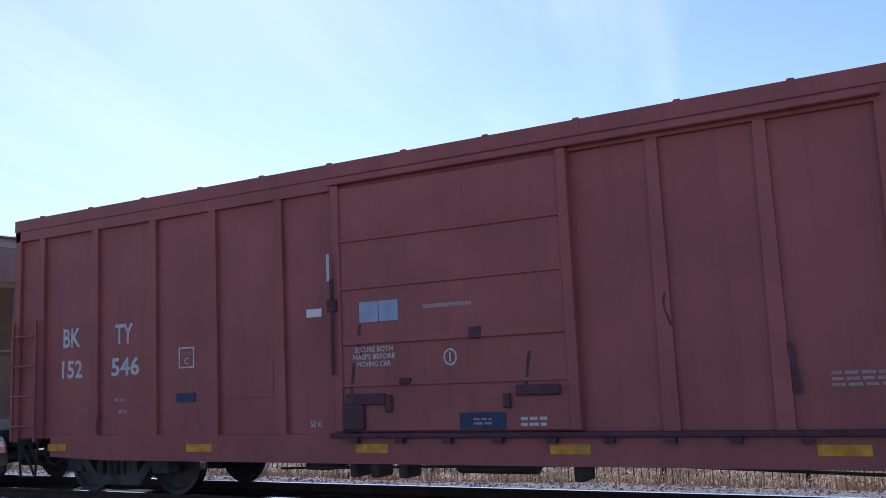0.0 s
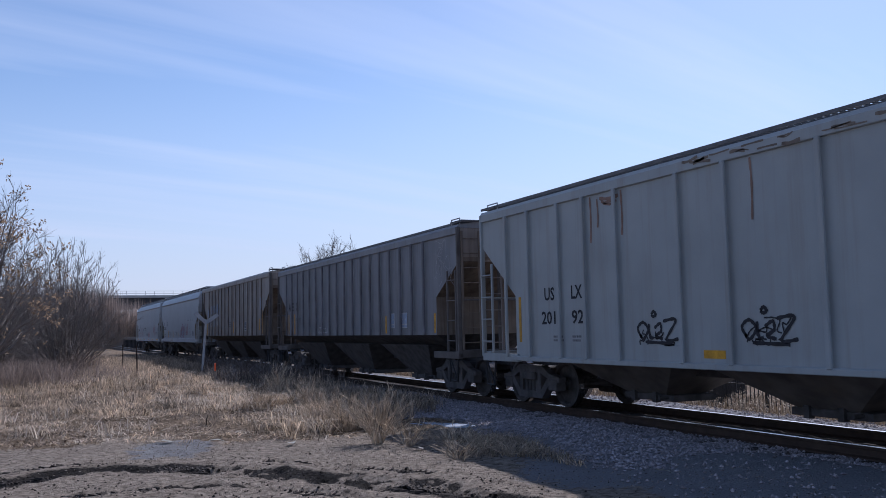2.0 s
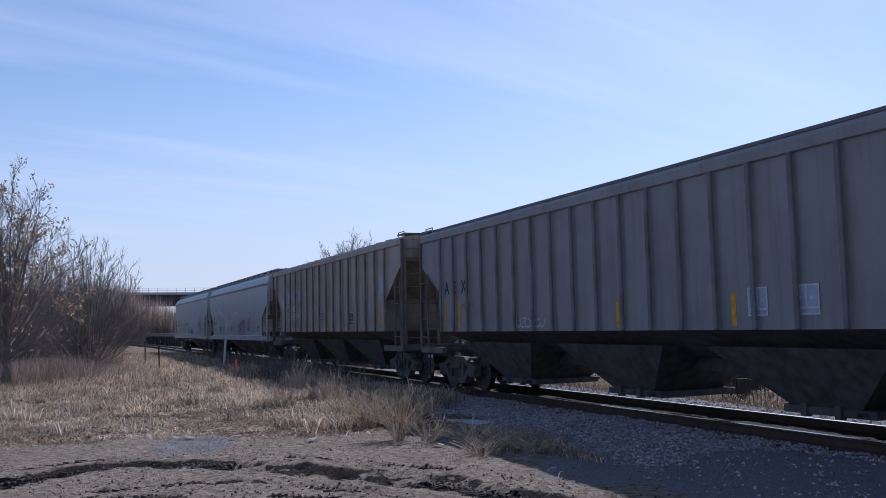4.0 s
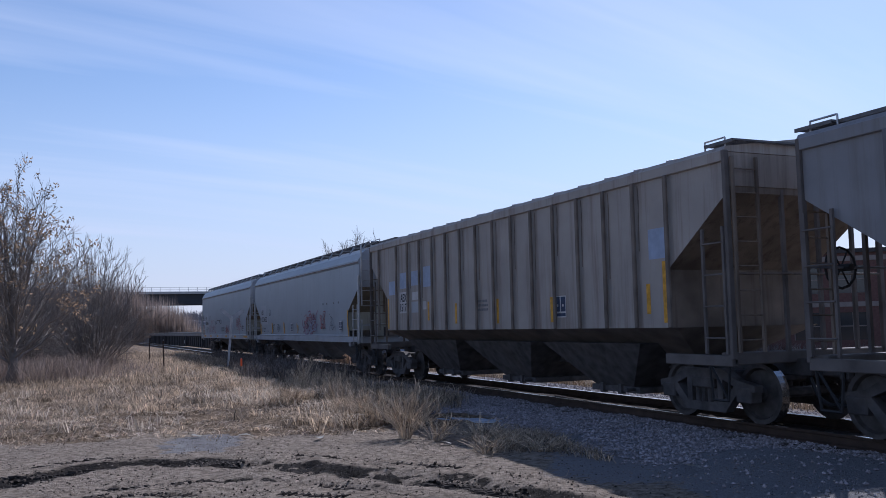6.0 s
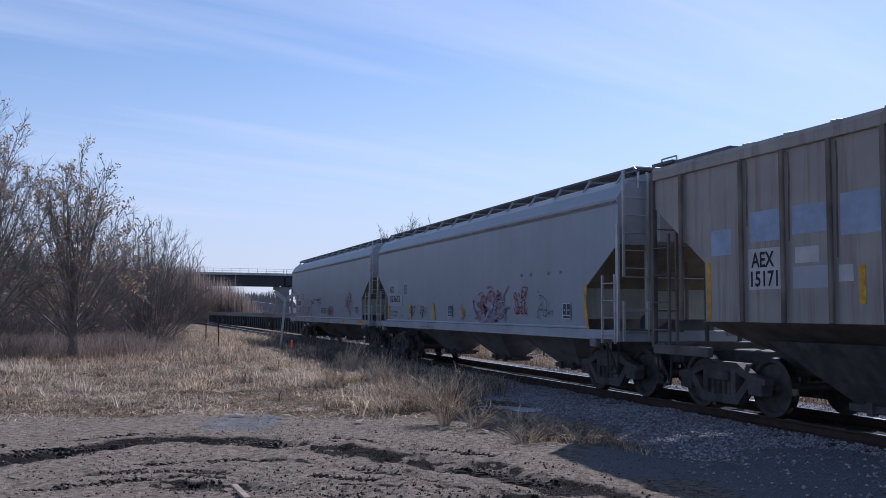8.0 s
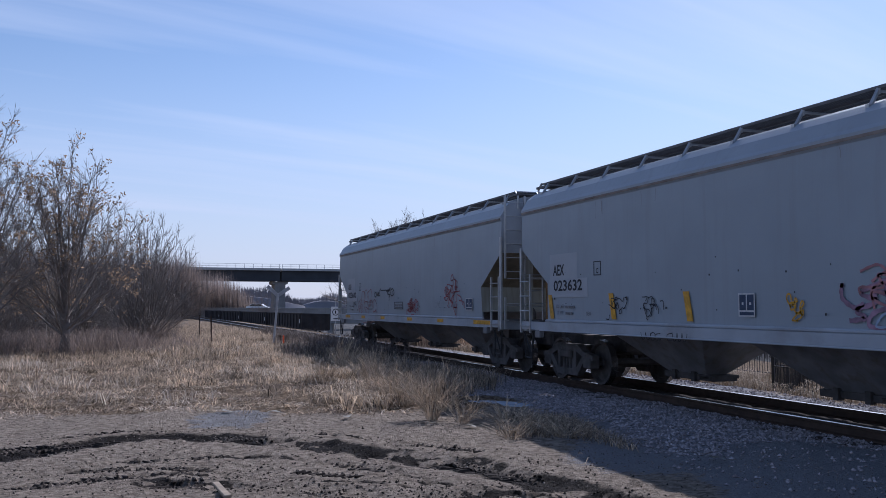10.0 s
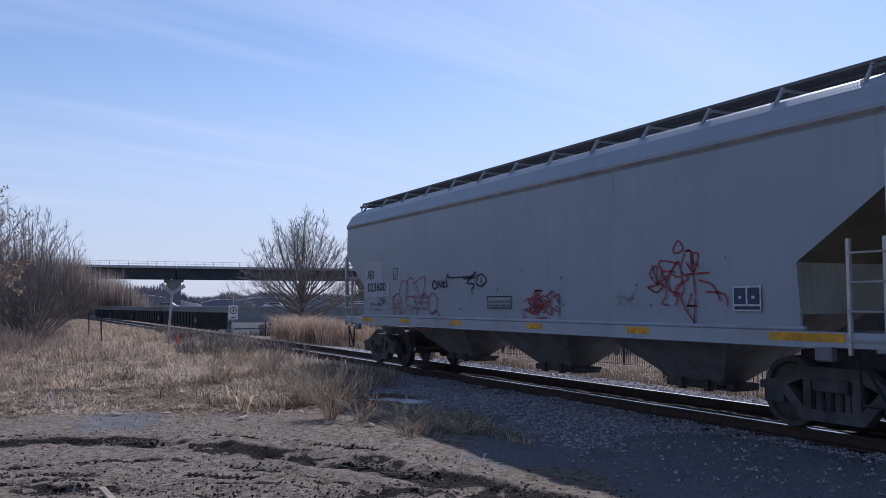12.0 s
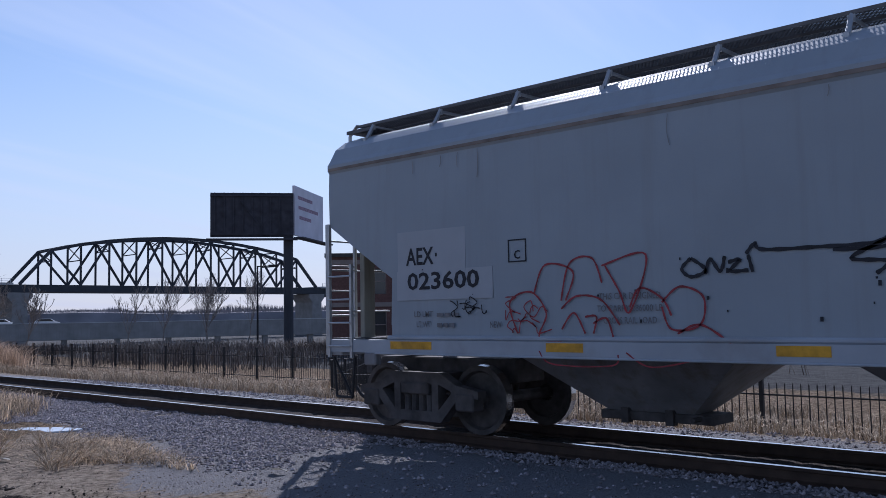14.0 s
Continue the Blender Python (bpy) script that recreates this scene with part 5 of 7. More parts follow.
    # red outlined bubble letters
    spray(car, [[(0.0, 0.1), (-0.05, 0.5), (0.1, 0.62), (0.2, 0.35), (0.15, 0.05), (0.3, 0.0)], [(0.12, 0.6), (0.2, 0.95), (0.38, 0.85), (0.33, 0.5)], [(0.30, 0.5), (0.36, 0.95), (0.5, 1.0), (0.56, 0.7)],
                [(0.56, 0.9), (0.82, 1.0), (0.72, 0.35), (0.66, 0.6), (0.58, 0.9)], [(0.72, 0.4), (0.78, 0.62), (0.9, 0.5), (0.95, 0.3)], [(0.9, 0.45), (1.0, 0.62), (1.12, 0.5), (1.1, 0.2), (0.95, 0.15), (0.9, 0.4)],
                [(0.98, 0.1), (1.1, 0.2), (1.25, 0.0)], [(0.3, 0.4), (0.4, 0.55), (0.55, 0.5), (0.66, 0.2)], [(0.30, 0.15), (0.38, 0.35), (0.45, 0.1)], [(0.45, 0.3), (0.52, 0.3), (0.5, 0.1)], [(0.5, 0.22), (0.58, 0.28), (0.62, 0.05)]],
          3.42, 1.2, 2.1, 0.92, 0.022, "spray_red", y - 0.002, "red outlined spray-paint letters")
    spray(car, [[(0, 0.6), (0.1, 0.0), (0.5, 0.0), (0.55, 0.5)], [(0.6, 0.6), (0.75, 0.0), (1.0, 0.3)]], 3.75, 0.95, 1.9, 0.24, 0.016, "spray_red", -1.604)
    spray(car, [[(0.1, 0.6), (0.0, 0.35), (0.1, 0.15), (0.25, 0.3), (0.1, 0.6)], [(0.25, 0.2), (0.3, 0.55), (0.4, 0.25), (0.45, 0.6)], [(0.48, 0.45), (0.6, 0.5), (0.5, 0.25), (0.68, 0.25)], [(0.68, 0.6), (0.72, 0.2)],
                [(0.66, 0.62), (0.75, 0.85), (0.82, 0.7), (1.3, 0.68), (1.8, 0.7), (1.95, 0.9), (1.9, 0.62), (1.45, 0.6)], [(1.9, 0.75), (1.6, 0.4), (1.9, 0.3), (1.8, 0.05)],
                [(2.05, 0.7), (2.0, 0.35), (2.2, 0.2), (2.4, 0.45), (2.25, 0.75), (2.05, 0.7)], [(2.2, 0.6), (2.2, 0.35)]],
          5.55, 1.80, 1.03, 0.42, 0.036, "spray_black", y - 0.002, "black looping spray-paint tag")
    spray(car, tangle(47, 8), 3.25, 1.3, 0.8, 0.42, 0.014, "spray_red", y - 0.003, "small red scribble")
    frame_box(car, 8.05, 1.44, 0.95, 0.24, "black", y, 0.02)
    bars(car, 8.13, 1.48, 0.8, 0.15, "grey_ink", y, 2)
    lettering(car, "THIS CAR DESIGNED", 4.55, 1.66, 0.07, "grey_ink", y, 0.75)
    lettering(car, "TO CARRY 286000 LB", 4.52, 1.53, 0.07, "grey_ink", y, 0.8)
    lettering(car, "GROSS RAIL LOAD", 4.6, 1.40, 0.07, "grey_ink", y, 0.65)
    for k in range(2):
        spray(car, tangle(40 + k, 14), 9.45, 1.28, 1.15, 0.48, 0.022, "spray_red", y - 0.002 - 0.001 * k, "dense red tag")
    spray(car, [[(0.0, 0.4), (0.25, 0.45), (0.15, 0.3), (0.0, 0.4)], [(0.3, 0.5), (0.2, 0.85), (0.5, 0.8)], [(0.25, 0.68), (0.45, 0.66)], [(0.42, 1.05), (0.5, 1.2), (0.58, 1.05), (0.46, 0.98), (0.42, 1.05)],
                [(0.5, 0.85), (0.55, 0.5), (0.4, 0.3), (0.3, 0.5), (0.5, 0.85)], [(0.7, 0.85), (0.75, 0.25)], [(0.6, 0.6), (0.95, 0.62)], [(0.8, 0.5), (1.0, 0.4), (1.1, 0.15)], [(0.5, 0.3), (0.6, 0.0), (0.75, -0.25)], [(0.75, 0.2), (0.72, -0.25)],
                [(0.9, 0.3), (1.15, 0.25), (1.2, 0.05)]], 12.95, 1.45, 1.35, 0.8, 0.026, "spray_red", y - 0.002, "red spidery spray-paint tag")
    spray(car, tangle(61, 10), 13.0, 1.5, 1.2, 0.75, 0.022, "spray_red", y - 0.003)
    data_panel(car, 14.68, 1.44, 0.46, 0.30, y)
    spray(car, tangle(55, 8), 12.2, 1.5, 0.7, 0.25, 0.01, "grey_run", y - 0.002)
    spray(car, tangle(56, 9), 2.35, 1.5, 0.6, 0.26, 0.014, "spray_black", y - 0.003)
    for x, w in ((1.3, 0.75), (3.85, 0.5), (6.5, 0.5), (9.6, 0.5), (12.5, 0.5), (15.3, 1.1)):
        tape(car, x, 1.085, w, 0.10, y=-1.60)
    raise_body(car, 0.07)
    return car


boxcar()
hopper_u()
hopper_b()
hopper_c()
hopper_d()
hopper_e()


# ---------------------------------------------------------------- ground
def smoothstep(a, b, v):
    t = np.clip((v - a) / (b - a), 0, 1)
    return t * t * (3 - 2 * t)


def value_noise(x, y, scale, seed):
    """Smooth random heights on a lattice, -1 to 1."""
    r = np.random.RandomState(seed)
    tab = r.uniform(-1, 1, (256, 256))
    u, v = x / scale, y / scale
    i, j = np.floor(u).astype(int), np.floor(v).astype(int)
    fu, fv = u - i, v - j
    fu, fv = fu * fu * (3 - 2 * fu), fv * fv * (3 - 2 * fv)
    a, b = tab[i % 256, j % 256], tab[(i + 1) % 256, j % 256]
    c, d = tab[i % 256, (j + 1) % 256], tab[(i + 1) % 256, (j + 1) % 256]
    return (a * (1 - fu) + b * fu) * (1 - fv) + (c * (1 - fu) + d * fu) * fv


RUTS = [  # centre line, half width, depth
    ([(-10.6, -3.5), (-11.6, -0.96), (-12.6, 0.6), (-11.6, 2.35), (-9.6, 3.75), (-8.2, 4.25), (-5.5, 5.0)], 0.40, 0.05),
    ([(-9.4, 0.6), (-8.7, 1.9), (-8.0, 2.7), (-7.7, 3.7), (-6.5, 4.4)], 0.26, 0.035),
    ([(-10.6, -0.4), (-10.9, 1.1), (-10.3, 2.2), (-9.0, 3.2), (-7.4, 3.9)], 0.12, 0.02),
    ([(-9.6, -0.8), (-9.9, 0.6), (-9.2, 2.0), (-8.1, 3.4), (-7.0, 4.7)], 0.06, 0.02),
    ([(-12.0, -3.2), (-12.9, -0.8), (-13.3, 1.0), (-12.3, 2.7), (-10.2, 4.3), (-7.6, 5.2)], 0.07, 0.015),
    ([(-11.2, -3.4), (-12.1, -0.9), (-12.0, 1.1), (-11.0, 2.6), (-9.2, 4.0), (-6.4, 5.1)], 0.06, 0.012),
    ([(-9.9, -2.8), (-10.3, -0.6), (-10.2, 0.8), (-9.6, 2.0), (-8.6, 3.2), (-6.4, 4.7)], 0.06, 0.012),
]


def rut_distance(x, y, line):
    pts = np.array(smooth_line(line, 10))
    best = np.full(x.shape, 1e9)
    for a, b in zip(pts, pts[1:]):
        d = b - a
        t = np.clip(((x - a[0]) * d[0] + (y - a[1]) * d[1]) / max(d @ d, 1e-9), 0, 1)
        best = np.minimum(best, np.hypot(x - a[0] - t * d[0], y - a[1] - t * d[1]))
    return best


def land(x, y):
    """Height of the ground, without the fine relief near the camera."""
    x, y = np.asarray(x, float), np.asarray(y, float)
    h = -0.85 * smoothstep(12.6, 17.0, y) - 1.9 * smoothstep(45, 75, y - 0.18 * (x + 40))
    h = h - 1.3 * smoothstep(-75, -95, x) * smoothstep(14, 16, y) - 0.8 * smoothstep(-110, -150, x)
    return h


RELIEF = []        # grid lines and heights of the ground as built


def surface(x, y):
    """Height of the ground with its relief."""
    xs, ys, Z = RELIEF
    i = np.clip(np.searchsorted(xs, x) - 1, 0, len(xs) - 2)
    j = np.clip(np.searchsorted(ys, y) - 1, 0, len(ys) - 2)
    u, v = (x - xs[i]) / (xs[i + 1] - xs[i]), (y - ys[j]) / (ys[j + 1] - ys[j])
    return Z[i, j] * (1 - u) * (1 - v) + Z[i + 1, j] * u * (1 - v) + Z[i, j + 1] * (1 - u) * v + Z[i + 1, j + 1] * u * v


def build_ground():
    def lines(lo, hi, step, reach):
        v = list(np.arange(lo, hi, step))
        s, k = step, hi
        while k < reach:
            v.append(k); s *= 1.16; k += s
        v.append(reach)
        s, k = step, lo
        while k > -reach:
            s *= 1.16; k -= s; v.append(max(k, -reach))
        return np.unique(np.array(v))
    xs, ys = lines(-17, -4, 0.05, 4000.0), lines(-2.5, 8.2, 0.05, 4000.0)
    X, Y = np.meshgrid(xs, ys, indexing="ij")
    near = smoothstep(60, 25, np.hypot(X, Y))
    Z = land(X, Y)
    Z = Z + near * (0.02 * value_noise(X, Y, 1.7, 1) + 0.016 * value_noise(X, Y, 0.5, 2) + 0.012 * value_noise(X * 1.8, Y, 0.22, 3) + 0.006 * value_noise(X * 1.6, Y, 0.11, 4))
    mud = np.zeros_like(X)
    for k, (line, w, d) in enumerate(RUTS):
        wob = 0.10 * value_noise(X, Y, 0.6, 20 + k) + 0.06 * value_noise(X, Y, 0.2, 30 + k)
        r = rut_distance(X, Y, line) + wob
        inside = smoothstep(w, w * 0.35, r)
        rim = smoothstep(w * 2.2, w * 1.2, r) * (1 - inside)
        Z = Z - d * inside + d * 0.4 * rim * (0.6 + 0.5 * value_noise(X, Y, 0.22, 40 + k)) + inside * 0.03 * value_noise(X, Y, 0.12, 50 + k)
        broken = smoothstep(-0.2, 0.3, value_noise(X, Y, 0.55, 60 + k) + 0.6 * value_noise(X, Y, 0.13, 70 + k) + ((0.5, -0.05)[k] if k < 2 else -0.1) + (0.7 * smoothstep(2.2, 0.5, Y) if k == 0 else 0.0))
        wide = smoothstep(w * 1.3, w * 0.4, r)
        mud = np.maximum(mud, wide * broken * (1.0 if k < 2 else 0.7))
    edge = 0.8 * value_noise(X, Y, 1.5, 5) + 0.4 * value_noise(X, Y, 0.4, 6)
    straw = smoothstep(-14.6, -15.8, X + edge + 0.20 * (3 - Y)) * smoothstep(8.2, 7.0, Y + 0.5 * edge)
    straw = np.maximum(straw, smoothstep(12.8, 13.8, Y + 0.4 * edge) * smoothstep(46, 40, Y))
    straw = np.maximum(straw, smoothstep(-50, -62, X) * smoothstep(30, 24, Y))
    straw = np.maximum(straw, smoothstep(-24, -30, X) * smoothstep(9.0, 8.2, Y))
    gravel = smoothstep(6.6, 7.8, Y + 0.7 * edge + 1.6 * smoothstep(-13.0, -10.5, X)) * smoothstep(13.4, 12.6, Y + 0.4 * edge) * smoothstep(-48, -26, X)
    pale = smoothstep(1.1, 0.4, np.hypot((X + 14.6) / 1.3, (Y - 1.9) / 0.9) + 0.4 * edge)
    # everything past the fence takes the dark tone that holds the viaduct's shade
    road = smoothstep(27, 30, Y) * 0.9
    oily = smoothstep(9.0, 9.4, Y + 0.15 * edge) * smoothstep(11.7, 11.3, Y + 0.15 * edge)
    # lumpy crumbs in the mud
    Z = Z + mud * (0.022 * value_noise(X, Y, 0.11, 81) + 0.02 * value_noise(X, Y, 0.23, 82))
    RELIEF.extend((xs, ys, Z))
    xy = np.stack([X.ravel(), Y.ravel(), Z.ravel()], 1)
    nx, ny = X.shape
    idx = np.arange(nx * ny).reshape(nx, ny)
    quads = np.stack([idx[:-1, :-1].ravel(), idx[1:, :-1].ravel(), idx[1:, 1:].ravel(), idx[:-1, 1:].ravel()], 1)
    me = bpy.data.meshes.new("ground")
    me.from_pydata(xy.tolist(), [], quads.tolist())
    me.polygons.foreach_set("use_smooth", [True] * len(me.polygons))
    for name, v in (("straw", straw), ("gravel", gravel), ("oily", oily), ("pale", pale), ("road", road), ("mud", mud)):
        a = me.attributes.new(name, "FLOAT", "POINT")
        a.data.foreach_set("value", v.ravel().astype(np.float32))
    me.materials.append(ground_material())
    tagged(new("ground", me), "dry dirt yard with wet tyre ruts, straw and gravel", "ground", kind="structure")


build_ground()


def build_track():
    track = tagged(new("railway_track"), "worn steel rails on old timber ties in gravel ballast", "track", kind="structure")
    prof = [(-0.075, 0.0), (0.075, 0.0), (0.07, 0.02), (0.012, 0.04), (0.012, 0.125), (0.036, 0.135), (0.036, 0.17), (-0.036, 0.17), (-0.036, 0.135), (-0.012, 0.125), (-0.012, 0.04), (-0.07, 0.02)]
    for y in (9.5825, 11.0175):
        bm = bmesh.new()
        for x0, x1 in ((-230, 60),):
            a = [bm.verts.new((x0, y + p, q)) for p, q in prof]
            b = [bm.verts.new((x1, y + p, q)) for p, q in prof]
            for k in range(len(prof)):
                j = (k + 1) % len(prof)
                f = bm.faces.new((a[k], b[k], b[j], a[j]))
                f.material_index = 1 if k == 6 else 0
        part("rail", bm, ["rail", "railhead"], track)
    me = None
    for k in range(170):
        x = -70 + k * 0.52
        if me is None:
            bm = boxed(-0.11, 0.11, -1.3, 1.3, -0.14, -0.002, 0.01)
            ob = part("tie", bm, "tie", track)
            me = ob.data
        else:
            ob = new("tie", me)
            ob.parent = track
        ob.matrix_basis = pose(x, TRACK_Y, 0, 0, 0, random.uniform(-1.2, 1.2))


build_track()


def stones():
    """Loose ballast on both sides of the rails and between them."""
    r = np.random.RandomState(4)
    n = 70000
    x = r.uniform(-27, 3, n)
    side = r.rand(n)
    y = np.where(side < 0.88, 5.7 + 3.8 * r.rand(n) ** 0.75, 11.1 + 2.2 * r.rand(n) ** 1.3)
    s = 0.010 + 0.025 * r.rand(n) ** 2.0
    base = np.array([(1, 0, 0), (0, 1, 0), (-1, 0, 0), (0, -1, 0), (0, 0, 0.7), (0, 0, -0.7)], float)
    fac = np.array([(0, 1, 4), (1, 2, 4), (2, 3, 4), (3, 0, 4), (1, 0, 5), (2, 1, 5), (3, 2, 5), (0, 3, 5)])
    a = r.uniform(0, 6.28, n)
    keep = (y < 9.5) & (y + 0.7 * value_noise(x, y, 1.2, 77) > 6.9 - 0.9 * smoothstep(-13, -9, x)) & ((x < -9.6 + 1.2 * value_noise(x, y, 1.0, 78)) | (y > 9.0) | (r.rand(n) < 0.06)) | (y > 11.15)
    x, y, s, a = x[keep], y[keep], s[keep], a[keep]
    n = len(x)
    V = base[None] * (1 + r.uniform(-0.4, 0.4, (n, 6, 3))) * s[:, None, None]
    ca, sa = np.cos(a)[:, None], np.sin(a)[:, None]
    V = np.stack([V[..., 0] * ca - V[..., 1] * sa, V[..., 0] * sa + V[..., 1] * ca, V[..., 2]], -1)
    V = V + np.stack([x, y, surface(x, y) + s * 0.3], -1)[:, None]
    F = (fac[None] + 6 * np.arange(n)[:, None, None]).reshape(-1, 3)
    tagged(raw("ballast", V.reshape(-1, 3).tolist(), F.tolist(), "stone"), "loose grey crushed-stone ballast beside the rails", "gravel", kind="stuff")


stones()


def clods():
    """Dark clods thrown up along the ruts and small stones on the dirt."""
    r = np.random.RandomState(14)
    px, py = [], []
    for line, w, d in RUTS:
        pts = np.array(smooth_line(line, 10))
        m = 1500 if w > 0.2 else 350
        k = r.randint(0, len(pts) - 1, m)
        f = r.rand(m)[:, None]
        c = pts[k] * (1 - f) + pts[k + 1] * f
        wide = 0.16 + 0.5 * r.rand(m) ** 2
        px.append(c[:, 0] + r.normal(0, 1, m) * wide); py.append(c[:, 1] + r.normal(0, 1, m) * wide)
    for name, x, y, lo, hi, m, label in (
            ("mud_clods", np.concatenate(px), np.concatenate(py), 0.003, 0.020, "mudclod", "dark wet mud clods along the tyre ruts"),
            ("pebbles", r.uniform(-17, -4, 22000), r.uniform(-3, 8, 22000), 0.003, 0.014, "pebble", "small loose pebbles scattered on the dirt")):
        n = len(x)
        s = lo + (hi - lo) * r.rand(n) ** 2.2
        base = np.array([(1, 0, 0), (0, 1, 0), (-1, 0, 0), (0, -1, 0), (0, 0, 0.7), (0, 0, -0.7)], float)
        fac = np.array([(0, 1, 4), (1, 2, 4), (2, 3, 4), (3, 0, 4), (1, 0, 5), (2, 1, 5), (3, 2, 5), (0, 3, 5)])
        V = base[None] * (1 + r.uniform(-0.45, 0.45, (n, 6, 3))) * s[:, None, None]
        V = V + np.stack([x, y, surface(x, y) + s * 0.3], -1)[:, None]
        F = (fac[None] + 6 * np.arange(n)[:, None, None]).reshape(-1, 3)
        tagged(raw(name, V.reshape(-1, 3).tolist(), F.tolist(), m), label, "soil", kind="stuff")


clods()


def tread_ridges():
    """Rows of short ridges pressed by tyre lugs into the soft ruts."""
    r = np.random.RandomState(15)
    bars_x, bars_y, ang = [], [], []
    for line, w, d in RUTS:
        pts = np.array(smooth_line(line, 10))
        seg = np.diff(pts, axis=0)
        run = np.concatenate([[0], np.cumsum(np.hypot(seg[:, 0], seg[:, 1]))])
        for off in ((-0.2, -0.07, 0.07, 0.2) if w > 0.2 else (-0.05, 0.05)):
            s = np.arange(0, run[-1], 0.075)
            cx, cy = np.interp(s, run, pts[:, 0]), np.interp(s, run, pts[:, 1])
            a = np.arctan2(np.gradient(cy), np.gradient(cx))
            k = value_noise(cx + off, cy, 0.8, 91) > 0.15
            bars_x.append((cx - off * np.sin(a))[k]); bars_y.append((cy + off * np.cos(a))[k]); ang.append((a + (0.5 if off > 0 else -0.5))[k])
    x, y, a = np.concatenate(bars_x), np.concatenate(bars_y), np.concatenate(ang)
    n = len(x)
    base = np.array([(-0.022, -0.06, 0), (0.022, -0.06, 0), (0.022, 0.06, 0), (-0.022, 0.06, 0), (-0.010, -0.05, 1), (0.010, -0.05, 1), (0.010, 0.05, 1), (-0.010, 0.05, 1)], float)
    V = np.repeat(base[None], n, 0) * (1 + r.uniform(-0.25, 0.25, (n, 8, 3)))
    V[:, :, 2] *= r.uniform(0.012, 0.028, n)[:, None]
    ca, sa = np.cos(a)[:, None], np.sin(a)[:, None]
    V = np.stack([V[..., 0] * ca - V[..., 1] * sa + x[:, None], V[..., 0] * sa + V[..., 1] * ca + y[:, None], V[..., 2] + surface(x, y)[:, None] - 0.008], -1)
    fac = np.array([(4, 5, 6, 7), (0, 1, 5, 4), (1, 2, 6, 5), (2, 3, 7, 6), (3, 0, 4, 7)])
    F = (fac[None] + 8 * np.arange(n)[:, None, None]).reshape(-1, 4)
    tagged(raw("tread_ridges", V.reshape(-1, 3).tolist(), F.tolist(), "mudclod"), "dark mud ridges left by tyre treads", "soil", kind="stuff")


tread_ridges()


def blades(name, label, x, y, height, lean, width, material, seed, swirl=0.0, category="grass"):
    """Bent blades of dry grass, two triangles and a tip each."""
    r = np.random.RandomState(seed)
    n = len(x)
    a = r.uniform(0, 6.283, n)
    if swirl:
        a = 4.5 * value_noise(x, y, 1.1, seed + 500) + 2.0 * value_noise(x, y, 0.4, seed + 501) + r.normal(0, swirl, n)
    d = np.stack([np.cos(a), np.sin(a)], 1)
    p = np.stack([-d[:, 1], d[:, 0]], 1)
    h = height * r.uniform(0.45, 1.15, n)
    out = h * lean * r.uniform(0.2, 1.4, n)
    z0 = surface(x, y) - 0.01
    w = width * r.uniform(0.6, 1.3, n)
    base = np.stack([x, y], 1)
    mid, tip = base + d * (out * 0.35)[:, None], base + d * out[:, None]
    V = np.empty((n, 5, 3))
    V[:, 0, :2], V[:, 1, :2] = base - p * w[:, None], base + p * w[:, None]
    V[:, 2, :2], V[:, 3, :2] = mid + p * (w * 0.8)[:, None], mid - p * (w * 0.8)[:, None]
    V[:, 4, :2] = tip
    V[:, 0, 2] = V[:, 1, 2] = z0
    V[:, 2, 2] = V[:, 3, 2] = z0 + h * 0.6
    V[:, 4, 2] = z0 + h * (1 - 0.35 * np.minimum(lean * 0.8, 1))
    k = 5 * np.arange(n)[:, None]
    quads = (np.array([[0, 1, 2, 3]]) + k).tolist()
    tris = (np.array([[3, 2, 4]]) + k).tolist()
    return tagged(raw(name, V.reshape(-1, 3).tolist(), quads + tris, material), label, category, kind="stuff")


def clumped(r, n, x0, x1, y0, y1, keep, clump=0.35, per=14):
    """Places in tussocks."""
    m = n // per
    cx, cy = r.uniform(x0, x1, m), r.uniform(y0, y1, m)
    x = np.repeat(cx, per) + r.normal(0, clump, m * per)
    y = np.repeat(cy, per) + r.normal(0, clump, m * per)
    k = keep(x, y)
    return x[k], y[k]


def meadow():
    r = np.random.RandomState(11)
    rim = lambda x, y: x + 0.20 * (3 - y) + 0.8 * value_noise(x, y, 1.5, 5) + 0.5 * value_noise(x, y, 0.5, 6)
    bank = lambda x, y: 4.9 + 0.12 * np.maximum(-16.0 - x, 0) + 0.35 * value_noise(x, y, 1.2, 9)
    field = lambda x, y: (rim(x, y) < -15.4) & (y < bank(x, y))
    thin = lambda x, y: (rim(x, y) + 2.6 * r.rand(len(x)) ** 2 < -14.4) & (y < bank(x, y) + 0.2)
    x, y = clumped(r, 60000, -36, -13.5, -8, 7.6, lambda x, y: thin(x, y) & (value_noise(x, y, 0.9, 26) + 0.5 * value_noise(x, y, 0.35, 24) > -0.35), 0.20, 10)
    blades("dry_grass", "matted flattened dry straw-coloured grass on the field", x, y, 0.07 + 0.07 * (0.5 + 0.5 * value_noise(x, y, 1.4, 27)), 3.2, 0.009, "grass", 1, 0.7)
    x, y = clumped(r, 36000, -36, -14, -8, 7.4, lambda x, y: thin(x, y) & (value_noise(x, y, 1.3, 35) + 0.5 * value_noise(x, y, 0.5, 36) > 0.0), 0.2, 14)
    blades("dry_grass", "darker weathered grass lying in patches", x, y, 0.10, 2.6, 0.009, "grass_dark", 9, 0.8)
